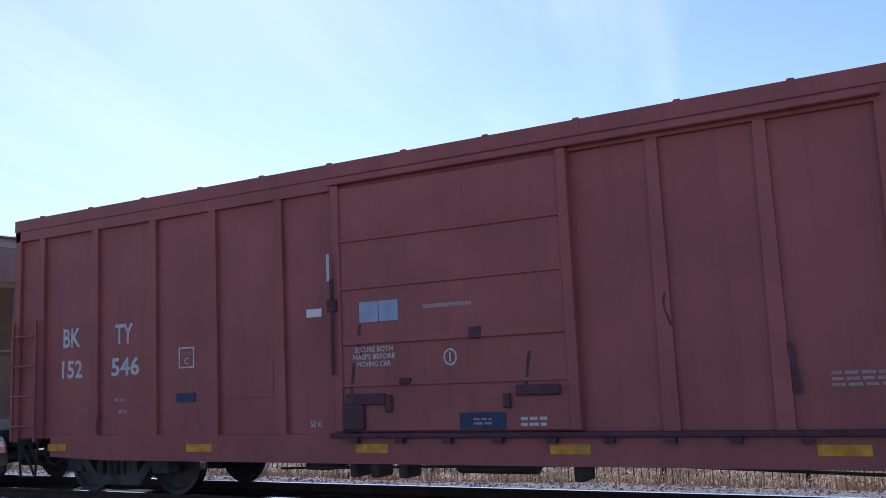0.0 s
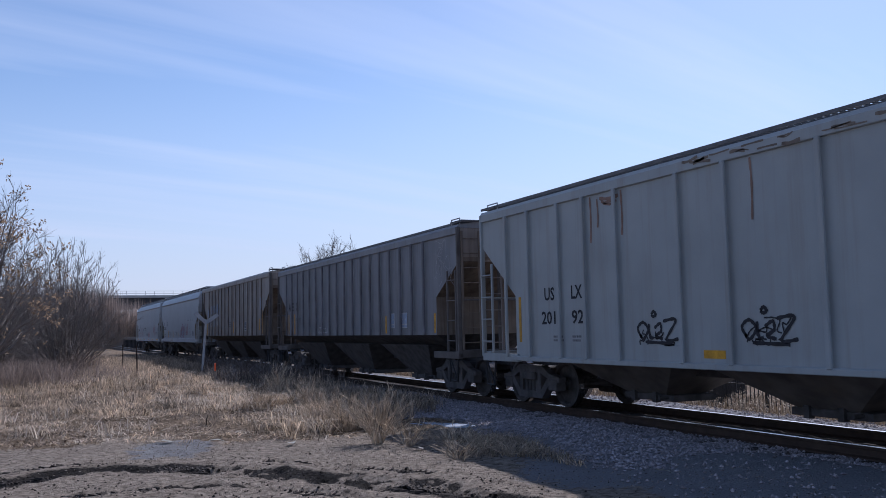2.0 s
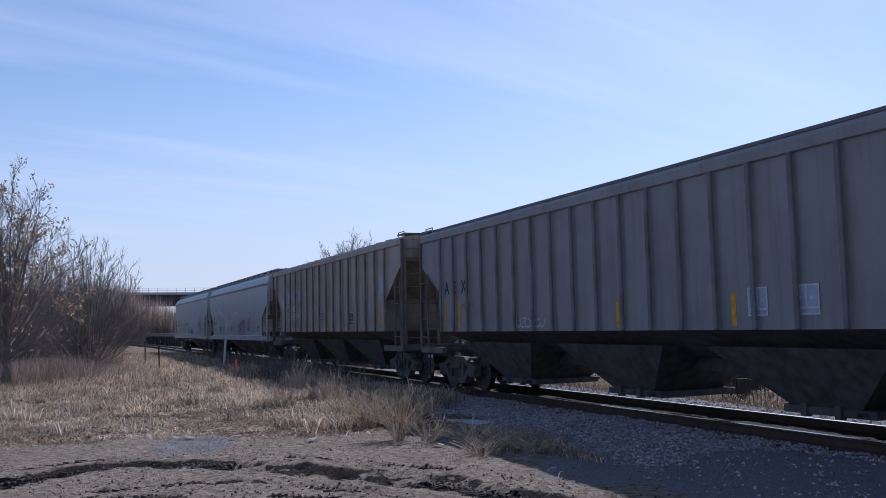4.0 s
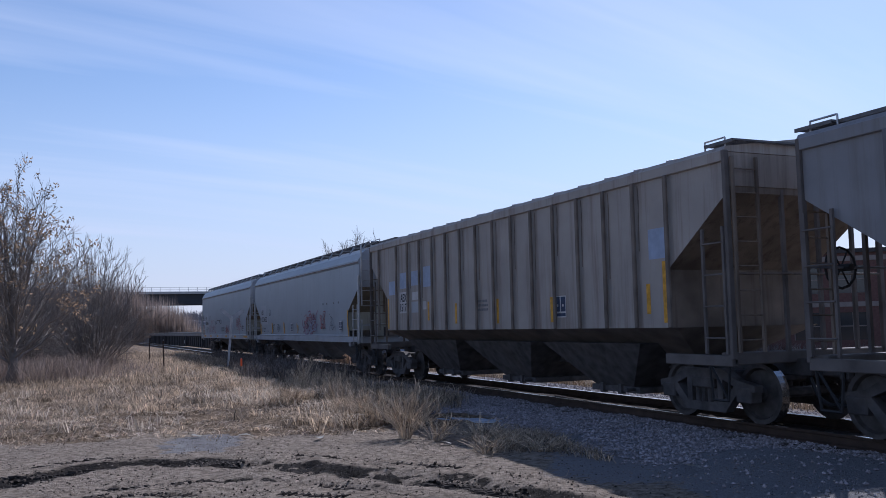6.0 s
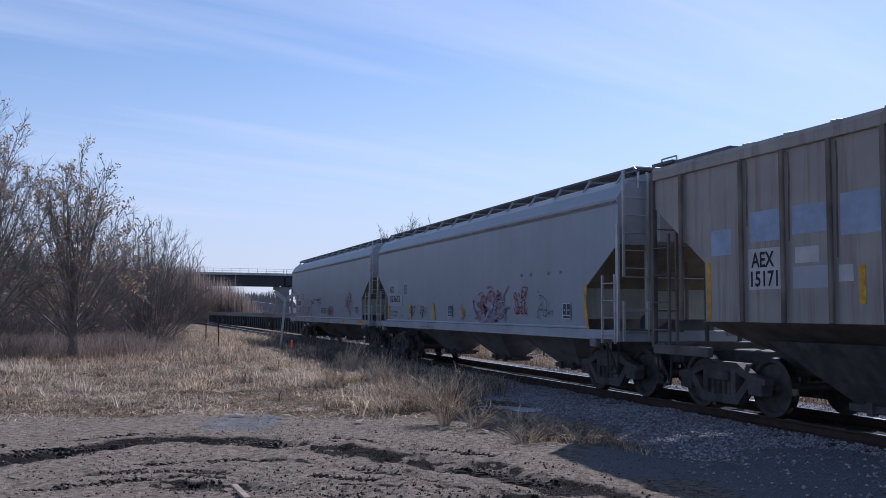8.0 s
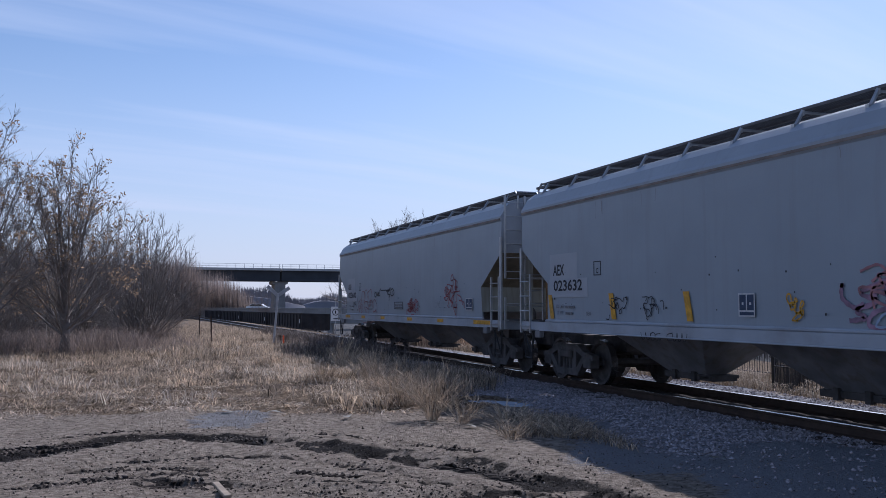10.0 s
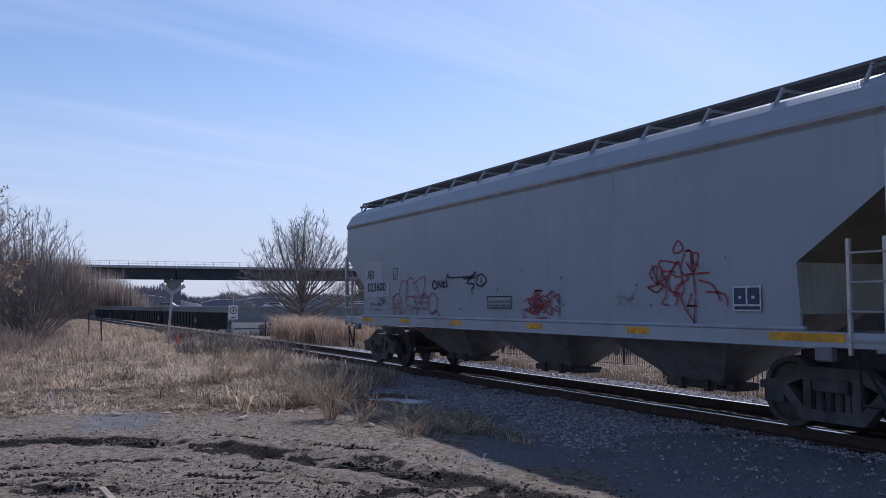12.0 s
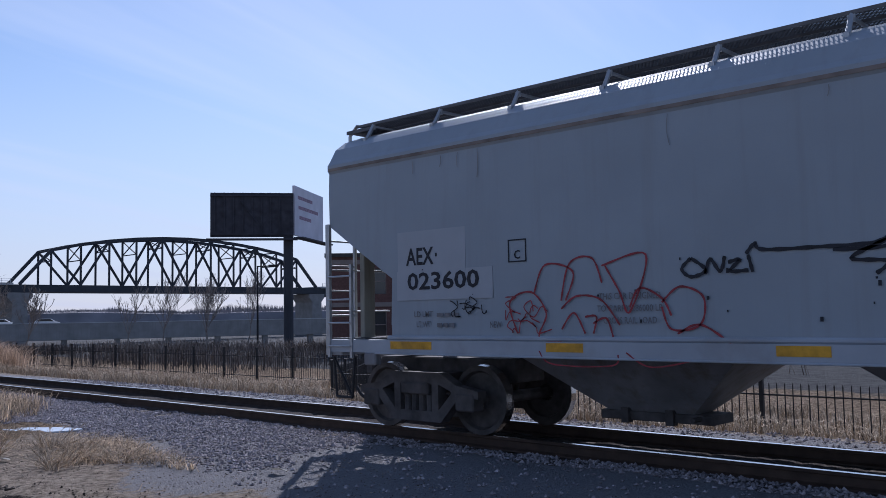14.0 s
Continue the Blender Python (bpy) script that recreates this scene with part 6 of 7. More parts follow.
    x, y = clumped(r, 22000, -32, -13.5, -7, 7.2, lambda x, y: thin(x, y) & (value_noise(x, y, 1.6, 26) + 0.6 * value_noise(x, y, 0.5, 24) > 0.1), 0.22)
    blades("straw_litter", "bleached flattened straw lying over the field", x, y, 0.075, 4.2, 0.008, "straw_flat", 7, 0.7)
    x, y = clumped(r, 32000, -38, -15.5, -9, 7.6, lambda x, y: field(x, y) & (value_noise(x, y, 1.2, 29) + 0.5 * value_noise(x, y, 0.4, 30) > 0.9 - 1.5 * smoothstep(-15.5, -24.0, x)), 0.11, 20)
    blades("dry_grass", "bent tussocks of dry grass on the field", x, y, 0.17 + 0.17 * (0.5 + 0.5 * value_noise(x, y, 0.8, 31)), 1.7, 0.008, "grass", 12, 1.2)
    x, y = clumped(r, 36000, -75, -30, -22, 8.2, field, 0.45, 18)
    blades("dry_grass", "dry straw-coloured grass further out on the field", x, y, 0.2 + 0.35 * (0.5 + 0.5 * value_noise(x, y, 1.7, 28)), 1.3, 0.009, "grass", 2, 1.2)
    x, y = clumped(r, 15000, -48, -17, -9, 7.4, lambda x, y: value_noise(x, y, 1.6, 29) > 0.1, 0.14, 9)
    blades("dead_stalks", "pale thin dead stalks standing above the grass", x, y, 0.36, 1.6, 0.008, "straw_flat", 8)
    x, y = clumped(r, 5200, -13.2, -9.0, 5.4, 6.9, lambda x, y: (y + 0.25 * (x + 11) < 6.6) & (value_noise(x, y, 0.8, 36) > -0.1), 0.16, 16)
    blades("dry_grass", "low mound of flattened straw at the gravel edge", x, y, 0.17, 2.2, 0.005, "grass", 10)
    tall = lambda x, y: (value_noise(x, y, 0.9, 12) + 0.6 * value_noise(x, y, 0.35, 11) > -0.05) & (x + 0.5 * y < -12.6) & (y < bank(x, y) + 0.3) & (y > bank(x, y) - 1.5 - 0.05 * (-16 - x))
    x, y = clumped(r, 34000, -38, -14.2, 2.4, 7.6, tall, 0.09, 20)
    blades("tall_grass", "tall dry weeds standing along the gravel edge", x, y, 0.26 + 0.30 * (0.5 + 0.5 * value_noise(x, y, 0.6, 32)), 1.6, 0.008, "grass", 3, 1.5)
    x, y = clumped(r, 15000, -38, -14.2, 2.4, 7.6, tall, 0.07, 14)
    blades("tall_grass", "bleached weed stalks along the gravel edge", x, y, 0.40, 1.7, 0.007, "straw_flat", 13, 1.5)
    x, y = clumped(r, 20000, -30, -13.4, 4.9, 8.3, lambda x, y: (y > bank(x, y)) & (x + 0.8 * y < -11.2) & (value_noise(x, y, 0.8, 15) > -0.3) & (np.hypot(x + 14.9, y - 6.6) > 1.0), 0.12, 16)
    blades("tall_grass", "thin dry weeds in the gravel beside the railway", x, y, 0.5, 1.1, 0.006, "grass", 15)
    x, y = clumped(r, 20000, -70, -30, 2.0, 8.0, lambda x, y: (value_noise(x, y, 1.5, 14) > -0.3) & (y < bank(x, y) + 0.4), 0.2, 18)
    blades("tall_grass", "tall dry weeds at the field's far side", x, y, 0.55, 1.0, 0.008, "grass", 4)
    x, y = clumped(r, 26000, -75, -27, 4.5, 8.9, lambda x, y: (y > bank(x, y) - 1.2) & (value_noise(x, y, 1.2, 17) + 0.5 * value_noise(x, y, 0.4, 18) > -0.3), 0.14, 14)
    blades("tall_grass", "dark dead stems among the weeds", x, y, 0.85, 0.8, 0.007, "brush_shade_dark", 14)
    x, y = clumped(r, 60000, -46, 8, 13.2, 22, lambda x, y: x == x, 0.3, 18)
    blades("tall_grass", "tall tan grass between the railway and the fence", x, y, 0.25 + 0.4 * (0.5 + 0.5 * value_noise(x, y, 1.3, 34)), 1.0, 0.007, "grass2", 5)
    x, y = clumped(r, 11000, -47, -37, 12.9, 15.5, lambda x, y: value_noise(x, y, 1.8, 41) > -0.4, 0.28, 24)
    blades("tall_grass", "high feathery reddish reeds behind the railway", x, y, 1.6, 0.7, 0.009, "reed", 6)


meadow()


def viaduct_shade():
    r = np.random.RandomState(31)
    # dark blades added beyond the fence in place of shade below the viaduct
    x, y = clumped(r, 26000, -110, -36, 26, 60, lambda x, y: value_noise(x, y, 6.0, 15) > -0.15, 0.9, 20)
    blades("dead_brush", "dark upright blades beyond the fence, standing in for shade", x, y, 1.1, 0.4, 0.02, "brush_shade_dark", 33, category="bushes")
    # second band of added blades, same stand-in for the viaduct's shade
    x, y = clumped(r, 10000, -62, 6, 36, 46, lambda x, y: value_noise(x, y, 5.0, 16) > 0.1, 0.8, 20)
    blades("dead_brush", "dark upright blades standing in for the shade below the viaduct", x, y, 1.3, 0.6, 0.018, "brush_shade_dark", 34, category="bushes")


viaduct_shade()


def undergrowth():
    r = np.random.RandomState(37)
    x, y = clumped(r, 22000, -120, -52, -45, 1.5, lambda x, y: value_noise(x, y, 7.0, 18) > -0.45, 0.9, 20)
    blades("dead_brush", "dark leafless undergrowth at the back of the field", x, y, 1.5, 1.3, 0.015, "brush_shade_dark", 38, category="bushes")
    x, y = clumped(r, 30000, -56, -34, -14, 2.8, lambda x, y: (y < 2.4 + 0.15 * (x + 44)) & (value_noise(x, y, 1.8, 19) > -0.5), 0.3, 16)
    blades("dead_brush", "twiggy leafless undergrowth below the shrubs", x, y, 0.6 + 1.0 * (0.5 + 0.5 * value_noise(x, y, 2.2, 20)), 1.5, 0.007, "thicket", 39, category="bushes")


undergrowth()


def weed(x, y, h, n, seed, label, spread=0.55, material="weed_stem"):
    """A dead branching weed: thin stems that fork."""
    r = random.Random(seed)
    bm = bmesh.new()
    z0 = float(land(x, y)) - 0.02
    for k in range(n):
        a = r.uniform(0, 6.28)
        reach = r.uniform(0.15, 1.0) * spread
        hh = h * r.uniform(0.5, 1.05) * (1.08 - 0.3 * reach / spread)
        p = Vector((x + 0.07 * math.cos(a), y + 0.07 * math.sin(a), z0))
        pts = [p]
        for i in range(1, 5):
            t = i / 4
            b = a + r.uniform(-0.3, 0.3)
            pts.append(p + Vector((reach * t ** 1.3 * math.cos(b), reach * t ** 1.3 * math.sin(b), hh * t ** 0.85)))
        for i in range(4):
            rod(bm, pts[i], pts[i + 1], 0.0066 - 0.0011 * i, 3, 0.0055 - 0.0011 * i)
        for q in range(9):
            i = r.choice((1, 2, 2, 3, 3))
            b = pts[i].lerp(pts[i + 1], r.random())
            d = (pts[i + 1] - pts[i]).normalized() + Vector((r.uniform(-0.8, 0.8), r.uniform(-0.8, 0.8), r.uniform(-0.1, 0.5)))
            e = b + d.normalized() * h * r.uniform(0.08, 0.26)
            rod(bm, b, e, 0.0038, 3, 0.0016)
    ob = part("dead_weed", bm, material)
    return tagged(ob, label, "weed", "dead weeds at the gravel edge")


weed(-13.3, 4.85, 0.86, 62, 1, "bushy dead weed at the edge of the gravel", 0.55)
weed(-12.75, 5.15, 0.5, 22, 3, "low spreading dead weed at the edge of the gravel", 0.55)
weed(-14.4, 5.5, 0.6, 22, 2, "dead weed at the edge of the gravel", 0.5)
for k, (wx, wy, wh) in enumerate(((-19.5, 5.6, 0.80), (-18.2, 5.2, 0.70), (-16.0, 4.6, 0.50), (-17.0, 5.1, 0.70), (-16.4, 5.3, 0.75), (-15.3, 5.0, 0.6), (-21.0, 5.9, 0.8), (-23.0, 5.8, 0.8), (-25.5, 6.3, 0.9), (-20.2, 4.6, 0.6), (-11.5, 5.7, 0.30), (-12.3, 5.7, 0.4), (-10.8, 5.9, 0.26), (-11.0, 5.2, 0.3))):
    weed(wx, wy, wh, 30, 10 + k, "low tuft of dead grass in the gravel", 0.5)


# ---------------------------------------------------------------- trees
def tree(x, y, h, seed, label, spread=0.5, trunk=0.14, stems=1, depth=5, leaves=0, up=0.25, twig_r=0.008, splay=(0.2, 0.75)):
    r = random.Random(seed)
    segs = []
    tips = []

    def grow(p, d, length, rad, level):
        q = p
        n = 3 if level < 2 else 2
        for k in range(n):
            d = (d + Vector((r.uniform(-1, 1), r.uniform(-1, 1), r.uniform(-0.5, 1) * up)) * 0.16).normalized()
            q2 = q + d * (length / n)
            r2 = max(rad * 0.86, twig_r)
            segs.append((q, q2, rad, r2, level))
            q, rad = q2, r2
            if level >= 1 and k < n - 1 and level < depth:
                side(q, d, length * 0.62, rad * 0.55, level + 1)
        if level >= depth:
            tips.append(q)
            return
        for k in range(r.choice((2, 3)) if level else r.choice((3, 4, 5))):
            side(q, d, length * r.uniform(0.6, 0.82), rad * r.uniform(0.55, 0.75), level + 1)

    def side(p, d, length, rad, level):
        v = Vector((r.uniform(-1, 1), r.uniform(-1, 1), r.uniform(-0.5, 1)))
        nd = (d + v.normalized() * spread * 1.5 + Vector((0, 0, up * 0.4))).normalized()
        grow(p, nd, length, max(rad, twig_r), level)

    z0 = float(land(x, y)) - 0.1
    for k in range(stems):
        a = 6.28 * k / stems + r.uniform(0, 1)
        lean = 0.0 if stems == 1 else r.uniform(*splay)
        grow(Vector((0.15 * math.cos(a) * (stems > 1), 0.15 * math.sin(a) * (stems > 1), 0)), Vector((lean * math.cos(a), lean * math.sin(a), 1)).normalized(), 1.0, trunk, 0)
    top = max(s[1].z for s in segs)
    k = h / top
    thing = tagged(new("tree"), label, "tree")
    thing.matrix_basis = pose(x, y, z0)

    def tubes(name, chosen, material):
        verts, faces = [], []
        for p, q, r0, r1, lv in chosen:
            p, q = p * k, q * k
            d = (q - p).normalized()
            u = d.orthogonal().normalized()
            w = d.cross(u)
            n = 7 if lv == 0 else (5 if lv < 3 else 3)
            b = len(verts)
            for c, rr in ((p, r0), (q, r1)):
                for i in range(n):
                    a = 6.28318 * i / n
                    verts.append(c + (u * math.cos(a) + w * math.sin(a)) * rr)
            for i in range(n):
                j = (i + 1) % n
                faces.append((b + i, b + j, b + n + j, b + n + i))
        return raw(name, [tuple(v) for v in verts], faces, material, thing, True)

    tubes("trunk", [s for s in segs if s[4] <= 1], "bark")
    tubes("crown", [s for s in segs if s[4] > 1], "twig")
    if leaves:
        verts, faces = [], []
        for q in r.sample(tips, min(len(tips), leaves)):
            for i in range(r.randint(3, 7)):
                c = q * k + Vector([r.uniform(-0.17, 0.17) for _ in range(3)])
                a = Vector([r.uniform(-1, 1) for _ in range(3)]).normalized() * r.uniform(0.05, 0.10)
                b = a.orthogonal().normalized() * 0.04
                n = len(verts)
                verts += [tuple(c - a), tuple(c + b), tuple(c + a), tuple(c - b)]
                faces.append((n, n + 1, n + 2, n + 3))
        raw("dead_leaves", verts, faces, "leaf", thing)
    return thing


def fan_tree(x, y, h, w, seed, label, base=0.2, limbs=26, subs=12, twigs=6, trunk=0.16, material="twig", low=12.0, leaves=0, r_twig=0.006, rise=0.5):
    """Limbs that fan out of a low fork to a rounded crown, with many fine twigs."""
    r = random.Random(seed)
    thing = tagged(new("tree"), label, "tree")
    thing.matrix_basis = pose(x, y, float(land(x, y)) - 0.1)
    stem, fine, tips = [], [], []
    jit = lambda k: Vector((r.uniform(-k, k), r.uniform(-k, k), r.uniform(-k, k)))
    if base > 0.05:
        p = Vector((0, 0, 0))
        for k in range(5):
            q = Vector((r.uniform(-0.06, 0.06), r.uniform(-0.06, 0.06), h * 0.55 * (k + 1) / 5))
            stem.append((p, q, trunk * (1 - 0.17 * k), trunk * (0.83 - 0.17 * k), 7))
            p = q
    for i in range(limbs):
        az = i * 2.4 + r.uniform(-0.3, 0.3)
        el = math.radians(low + (86 - low) * ((i + 0.5) / limbs) ** 1.25)
        reach = r.uniform(0.82, 1.05)
        cz = base * h
        end = Vector((w / 2 * math.cos(el) * math.cos(az) * reach, w / 2 * math.cos(el) * math.sin(az) * reach, cz + (h - cz) * math.sin(el) * reach))
        start = Vector((0, 0, cz * r.uniform(0.7, 1.0) + 0.25 * h * (i / limbs) * (base > 0.05)))
        if base <= 0.05:
            start = Vector((0.25 * math.cos(az), 0.25 * math.sin(az), 0))
        ctrl = Vector((end.x * rise, end.y * rise, start.z + (end.z - start.z) * 0.5)) + jit(0.03 * h)
        curve = lambda t: start * (1 - t) ** 2 + ctrl * 2 * t * (1 - t) + end * t * t
        r0 = max(trunk * 0.3 * r.uniform(0.7, 1.1), r_twig * 1.5)
        p = start
        for k in range(6):
            q = curve((k + 1) / 6) + jit(0.012 * h)
            stem.append((p, q, max(r0 * (1 - k / 6.5), r_twig), max(r0 * (1 - (k + 1) / 6.5), r_twig), 5))
            p = q
        for k in range(subs):
            t = 0.28 + 0.72 * (k + r.random()) / subs
            p = curve(min(t, 1.0))
            d = ((end - ctrl).normalized() + jit(0.9) + Vector((0, 0, 0.25))).normalized()
            length = h * (0.07 + 0.15 * (1.05 - t)) * r.uniform(0.6, 1.3)
            m = p + d * length * 0.5
            q = m + (d + jit(0.3) + Vector((0, 0, 0.12))).normalized() * length * 0.5
            fine.append((p, m, r_twig * 1.6, r_twig * 1.2, 3)); fine.append((m, q, r_twig * 1.2, r_twig * 0.8, 3))
            tips.append(q)
            for g in range(twigs):
                f = r.uniform(0.2, 1.0)
                b = p.lerp(m, f * 2) if f < 0.5 else m.lerp(q, f * 2 - 1)
                e = b + (d + jit(0.8) + Vector((0, 0, 0.15))).normalized() * length * r.uniform(0.25, 0.6)
                fine.append((b, e, r_twig * 0.9, r_twig * 0.5, 3))
    for name, segs, m in (("trunk", stem, "bark" if material == "twig" else material), ("crown", fine, material)):
        verts, faces = [], []
        for p, q, r0, r1, n in segs:
            d = (q - p).normalized()
            u = d.orthogonal().normalized()
            v = d.cross(u)
            b = len(verts)
            for c, rr in ((p, r0), (q, r1)):
                for i in range(n):
                    a = 6.28318 * i / n
                    verts.append(tuple(c + (u * math.cos(a) + v * math.sin(a)) * rr))
            for i in range(n):
                j = (i + 1) % n
                faces.append((b + i, b + j, b + n + j, b + n + i))
        raw(name, verts, faces, m, thing, True)
    if leaves:
        verts, faces = [], []
        for q in r.sample([t for t in tips if t.length > 0.45 * h], leaves):
            for i in range(r.randint(5, 12)):
                c = q + jit(0.16)
                a = jit(1).normalized() * r.uniform(0.05, 0.09)
                b = a.orthogonal().normalized() * 0.032
                n = len(verts)
                verts += [tuple(c - a), tuple(c + b), tuple(c + a), tuple(c - b)]
                faces.append((n, n + 1, n + 2, n + 3))
        raw("dead_leaves", verts, faces, "leaf", thing)
    return thing


fan_tree(-57.4, 17.9, 8.6, 10.0, 24, "bare round-crowned tree beside the railway", 0.22, 44, 15, 9, 0.24, r_twig=0.008, low=10.0, rise=0.72)
fan_tree(-35.5, -1.8, 7.6, 7.4, 8, "tree with clusters of dry brown leaves", 0.1, 30, 16, 9, 0.2, low=22, leaves=260, r_twig=0.0065, rise=0.5)
fan_tree(-33.5, -4.6, 8.6, 7.8, 9, "tree with clusters of dry brown leaves", 0.1, 30, 16, 9, 0.2, low=22, leaves=140, r_twig=0.0065, rise=0.5)
fan_tree(-44.0, 1.2, 6.1, 6.8, 5, "bare many-stemmed shrubby tree on the field", 0.0, 52, 14, 7, 0.17, low=15, r_twig=0.007, rise=0.45)
BACK_SHRUB = fan_tree(-53.0, -1.0, 7.0, 7.6, 51, "bare many-stemmed shrubby tree behind the field", 0.0, 46, 12, 6, 0.17, low=8, r_twig=0.008, rise=0.5)
tagged(BACK_SHRUB, group="shrubs behind the field")
for bx, by, turn in ((-57.0, -6.5, 70), (-49.0, -9.5, 150), (-60.0, -13.0, 230), (-66.0, 1.0, 300), (-44.0, -12.5, 20), (-71.0, -6.0, 110)):
    copy_thing(BACK_SHRUB, pose(bx, by, float(land(bx, by)) - 0.1, 0, 0, turn))
fan_tree(-46.0, -1.8, 5.6, 6.0, 6, "bare many-stemmed shrubby tree on the field", 0.0, 44, 13, 7, 0.17, low=15, r_twig=0.007, rise=0.45)
fan_tree(-50.0, -5.0, 5.4, 6.4, 7, "bare many-stemmed shrubby tree on the field", 0.0, 40, 13, 7, 0.17, low=15, r_twig=0.007, rise=0.45)
fan_tree(-42.0, -5.5, 5.0, 6.0, 16, "bare many-stemmed shrubby tree on the field", 0.0, 40, 13, 7, 0.17, low=15, r_twig=0.007, rise=0.45)
tree(-38.5, -2.6, 3.6, 12, "low bare shrub with dry leaves", 0.6, 0.03, 6, 4, 180, 0.3, 0.006)
tree(-62.0, -3.5, 5.2, 13, "bare shrub behind the field", 0.4, 0.05, 8, 4, 0, 0.7, 0.010)
tree(-78.0, -1.0, 6.0, 14, "bare shrub behind the field", 0.4, 0.06, 8, 4, 0, 0.7, 0.012)
tree(-72.0, 50.0, 8.0, 17, "slender bare young tree beyond the fence", 0.4, 0.07, 1, 4, 0, 0.9, 0.012)
tree(-66.0, 42.0, 6.5, 18, "slender bare young tree beyond the fence", 0.4, 0.06, 1, 4, 0, 0.9, 0.012)
tree(-55.4, 29.2, 5.4, 61, "slender bare young tree beyond the fence", 0.4, 0.06, 1, 4, 0, 0.9, 0.010)
tree(-54.2, 31.0, 6.0, 62, "slender bare young tree beyond the fence", 0.4, 0.06, 1, 4, 0, 0.9, 0.010)
tree(-52.6, 33.4, 5.6, 63, "slender bare young tree beyond the fence", 0.45, 0.06, 1, 4, 0, 0.9, 0.010)
tree(-62.0, 24.5, 5.5, 19, "slender bare young tree beyond the fence", 0.4, 0.05, 2, 4, 0, 0.9, 0.012)


def thicket():
    r = np.random.RandomState(8)
    n = 60000
    yaw = np.radians(80.2 + 19 * r.rand(n) ** 0.9)
    d = r.uniform(185, 230, n)
    x, y = -d * np.sin(yaw), d * np.cos(yaw)
    edge = smoothstep(80.8, 84.5, np.degrees(yaw))
    h = (3.5 + 12.0 * edge) * (0.75 + 0.25 * value_noise(x, y, 9.0, 3)) * r.uniform(0.75, 1.1, n)
    ob = blades("thicket", "brown leafless thicket at the end of the field", x, y, 1.0, 0.25, 0.055, "thicket", 21, category="bushes")
    co = np.empty(n * 15)
    ob.data.vertices.foreach_get("co", co)
    co = co.reshape(n, 5, 3)
    z0 = co[:, :1, 2].copy()
    co[:, :, 2] = z0 + (co[:, :, 2] - z0) * h[:, None]
    ob.data.vertices.foreach_set("co", co.ravel())


thicket()


def thicket_shrubs():
    made = [fan_tree(-186.0, 24.0, 8.4, 9.5, 41, "bare brown shrub in the thicket behind the field", 0.0, 30, 10, 5, 0.10, "thicket", 15, 0, 0.010, 0.45),
            fan_tree(-196.0, 12.0, 9.4, 10.5, 42, "bare brown shrub in the thicket behind the field", 0.0, 30, 10, 5, 0.10, "thicket", 15, 0, 0.010, 0.45)]
    for t in made:
        tagged(t, group="shrubs of the thicket")
    r = random.Random(6)
    for k in range(34):
        yaw, d = math.radians(81.3 + 17.5 * k / 34 + r.uniform(-0.4, 0.4)), r.uniform(178, 222)
        x, y = -d * math.sin(yaw), d * math.cos(yaw)
        tall = 0.8 + 0.35 * min(1.0, k / 6)
        copy_thing(made[k % 2], pose(x, y, float(land(x, y)) - 0.1, 0, 0, r.uniform(0, 360)) @ Matrix.Scale(tall, 4))


thicket_shrubs()


# ---------------------------------------------------------------- fence, sign, crossing, small things by the track
def fence():
    f = tagged(new("iron_fence"), "black iron picket fence beyond the railway", "fence")
    bm = bmesh.new()
    rod(bm, (0, 0, 0), (0, 0, 1.16), 0.013, 4, 0.011)
    rod(bm, (0, 0, 1.16), (0, 0, 1.22), 0.016, 4, 0.001)
    me = bpy.data.meshes.new("picket")
    bm.to_mesh(me); bm.free(); me.materials.append(M["iron"])
    pm = part("post", box(boxed(-0.035, 0.035, -0.035, 0.035, -0.1, 1.32), -0.045, 0.045, -0.045, 0.045, 1.32, 1.37), "iron", f)
    first = True
    count = 0
    corners = [Vector(c) for c in ((5.0, 15.9, 0), (-19.0, 16.2, 0), (-24.5, 22.8, 0), (-84.0, 21.8, 0))]
    for p0, p1 in zip(corners, corners[1:]):
        d = (p1 - p0).normalized()
        ang = math.degrees(math.atan2(d.y, d.x))
        total = (p1 - p0).length
        bays = max(1, round(total / 2.4))
        step = total / bays
        for b in range(bays):
            q, q2 = p0 + d * (b * step), p0 + d * ((b + 1) * step)
            z, z2 = float(land(q.x, q.y)), float(land(q2.x, q2.y))
            if first:
                ob, first = pm, False
            else:
                ob = new("post", pm.data)
                ob.parent = f
            ob.matrix_basis = pose(q.x, q.y, z, 0, 0, ang)
            for zr in (0.18, 1.0):
                bm = bmesh.new()
                rod(bm, (q.x, q.y, z + zr), (q2.x, q2.y, z2 + zr), 0.02, 4)
                part("fence_rail", bm, "iron", f)
            rest = bmesh.new()
            for i in range(1, 17):
                t = i / 17
                w = q.lerp(q2, t)
                zz = z + (z2 - z) * t
                if -27 < w.x < 3 and count < 290 or -46 < w.x < -33 and count < 299:
                    ob = new("picket", me)
                    ob.parent = f
                    ob.matrix_basis = pose(w.x, w.y, zz, 0, 0, ang)
                    count += 1
                else:
                    rod(rest, (w.x, w.y, zz), (w.x, w.y, zz + 1.2), 0.013, 3)
            if rest.verts:
                tagged(part("picket_run", rest, "iron", f), kind="stuff")
            else:
                rest.free()


fence()


def crossbuck():
    t = tagged(new("crossing_sign"), "weathered crossbuck with two upward blades on a leaning post", "sign")
    t.matrix_basis = pose(-37.0, 6.08, 0, 0, 4, 78)
    part("post", boxed(-0.045, 0.045, -0.045, 0.045, -0.2, 2.3, 0.01), "signback", t)
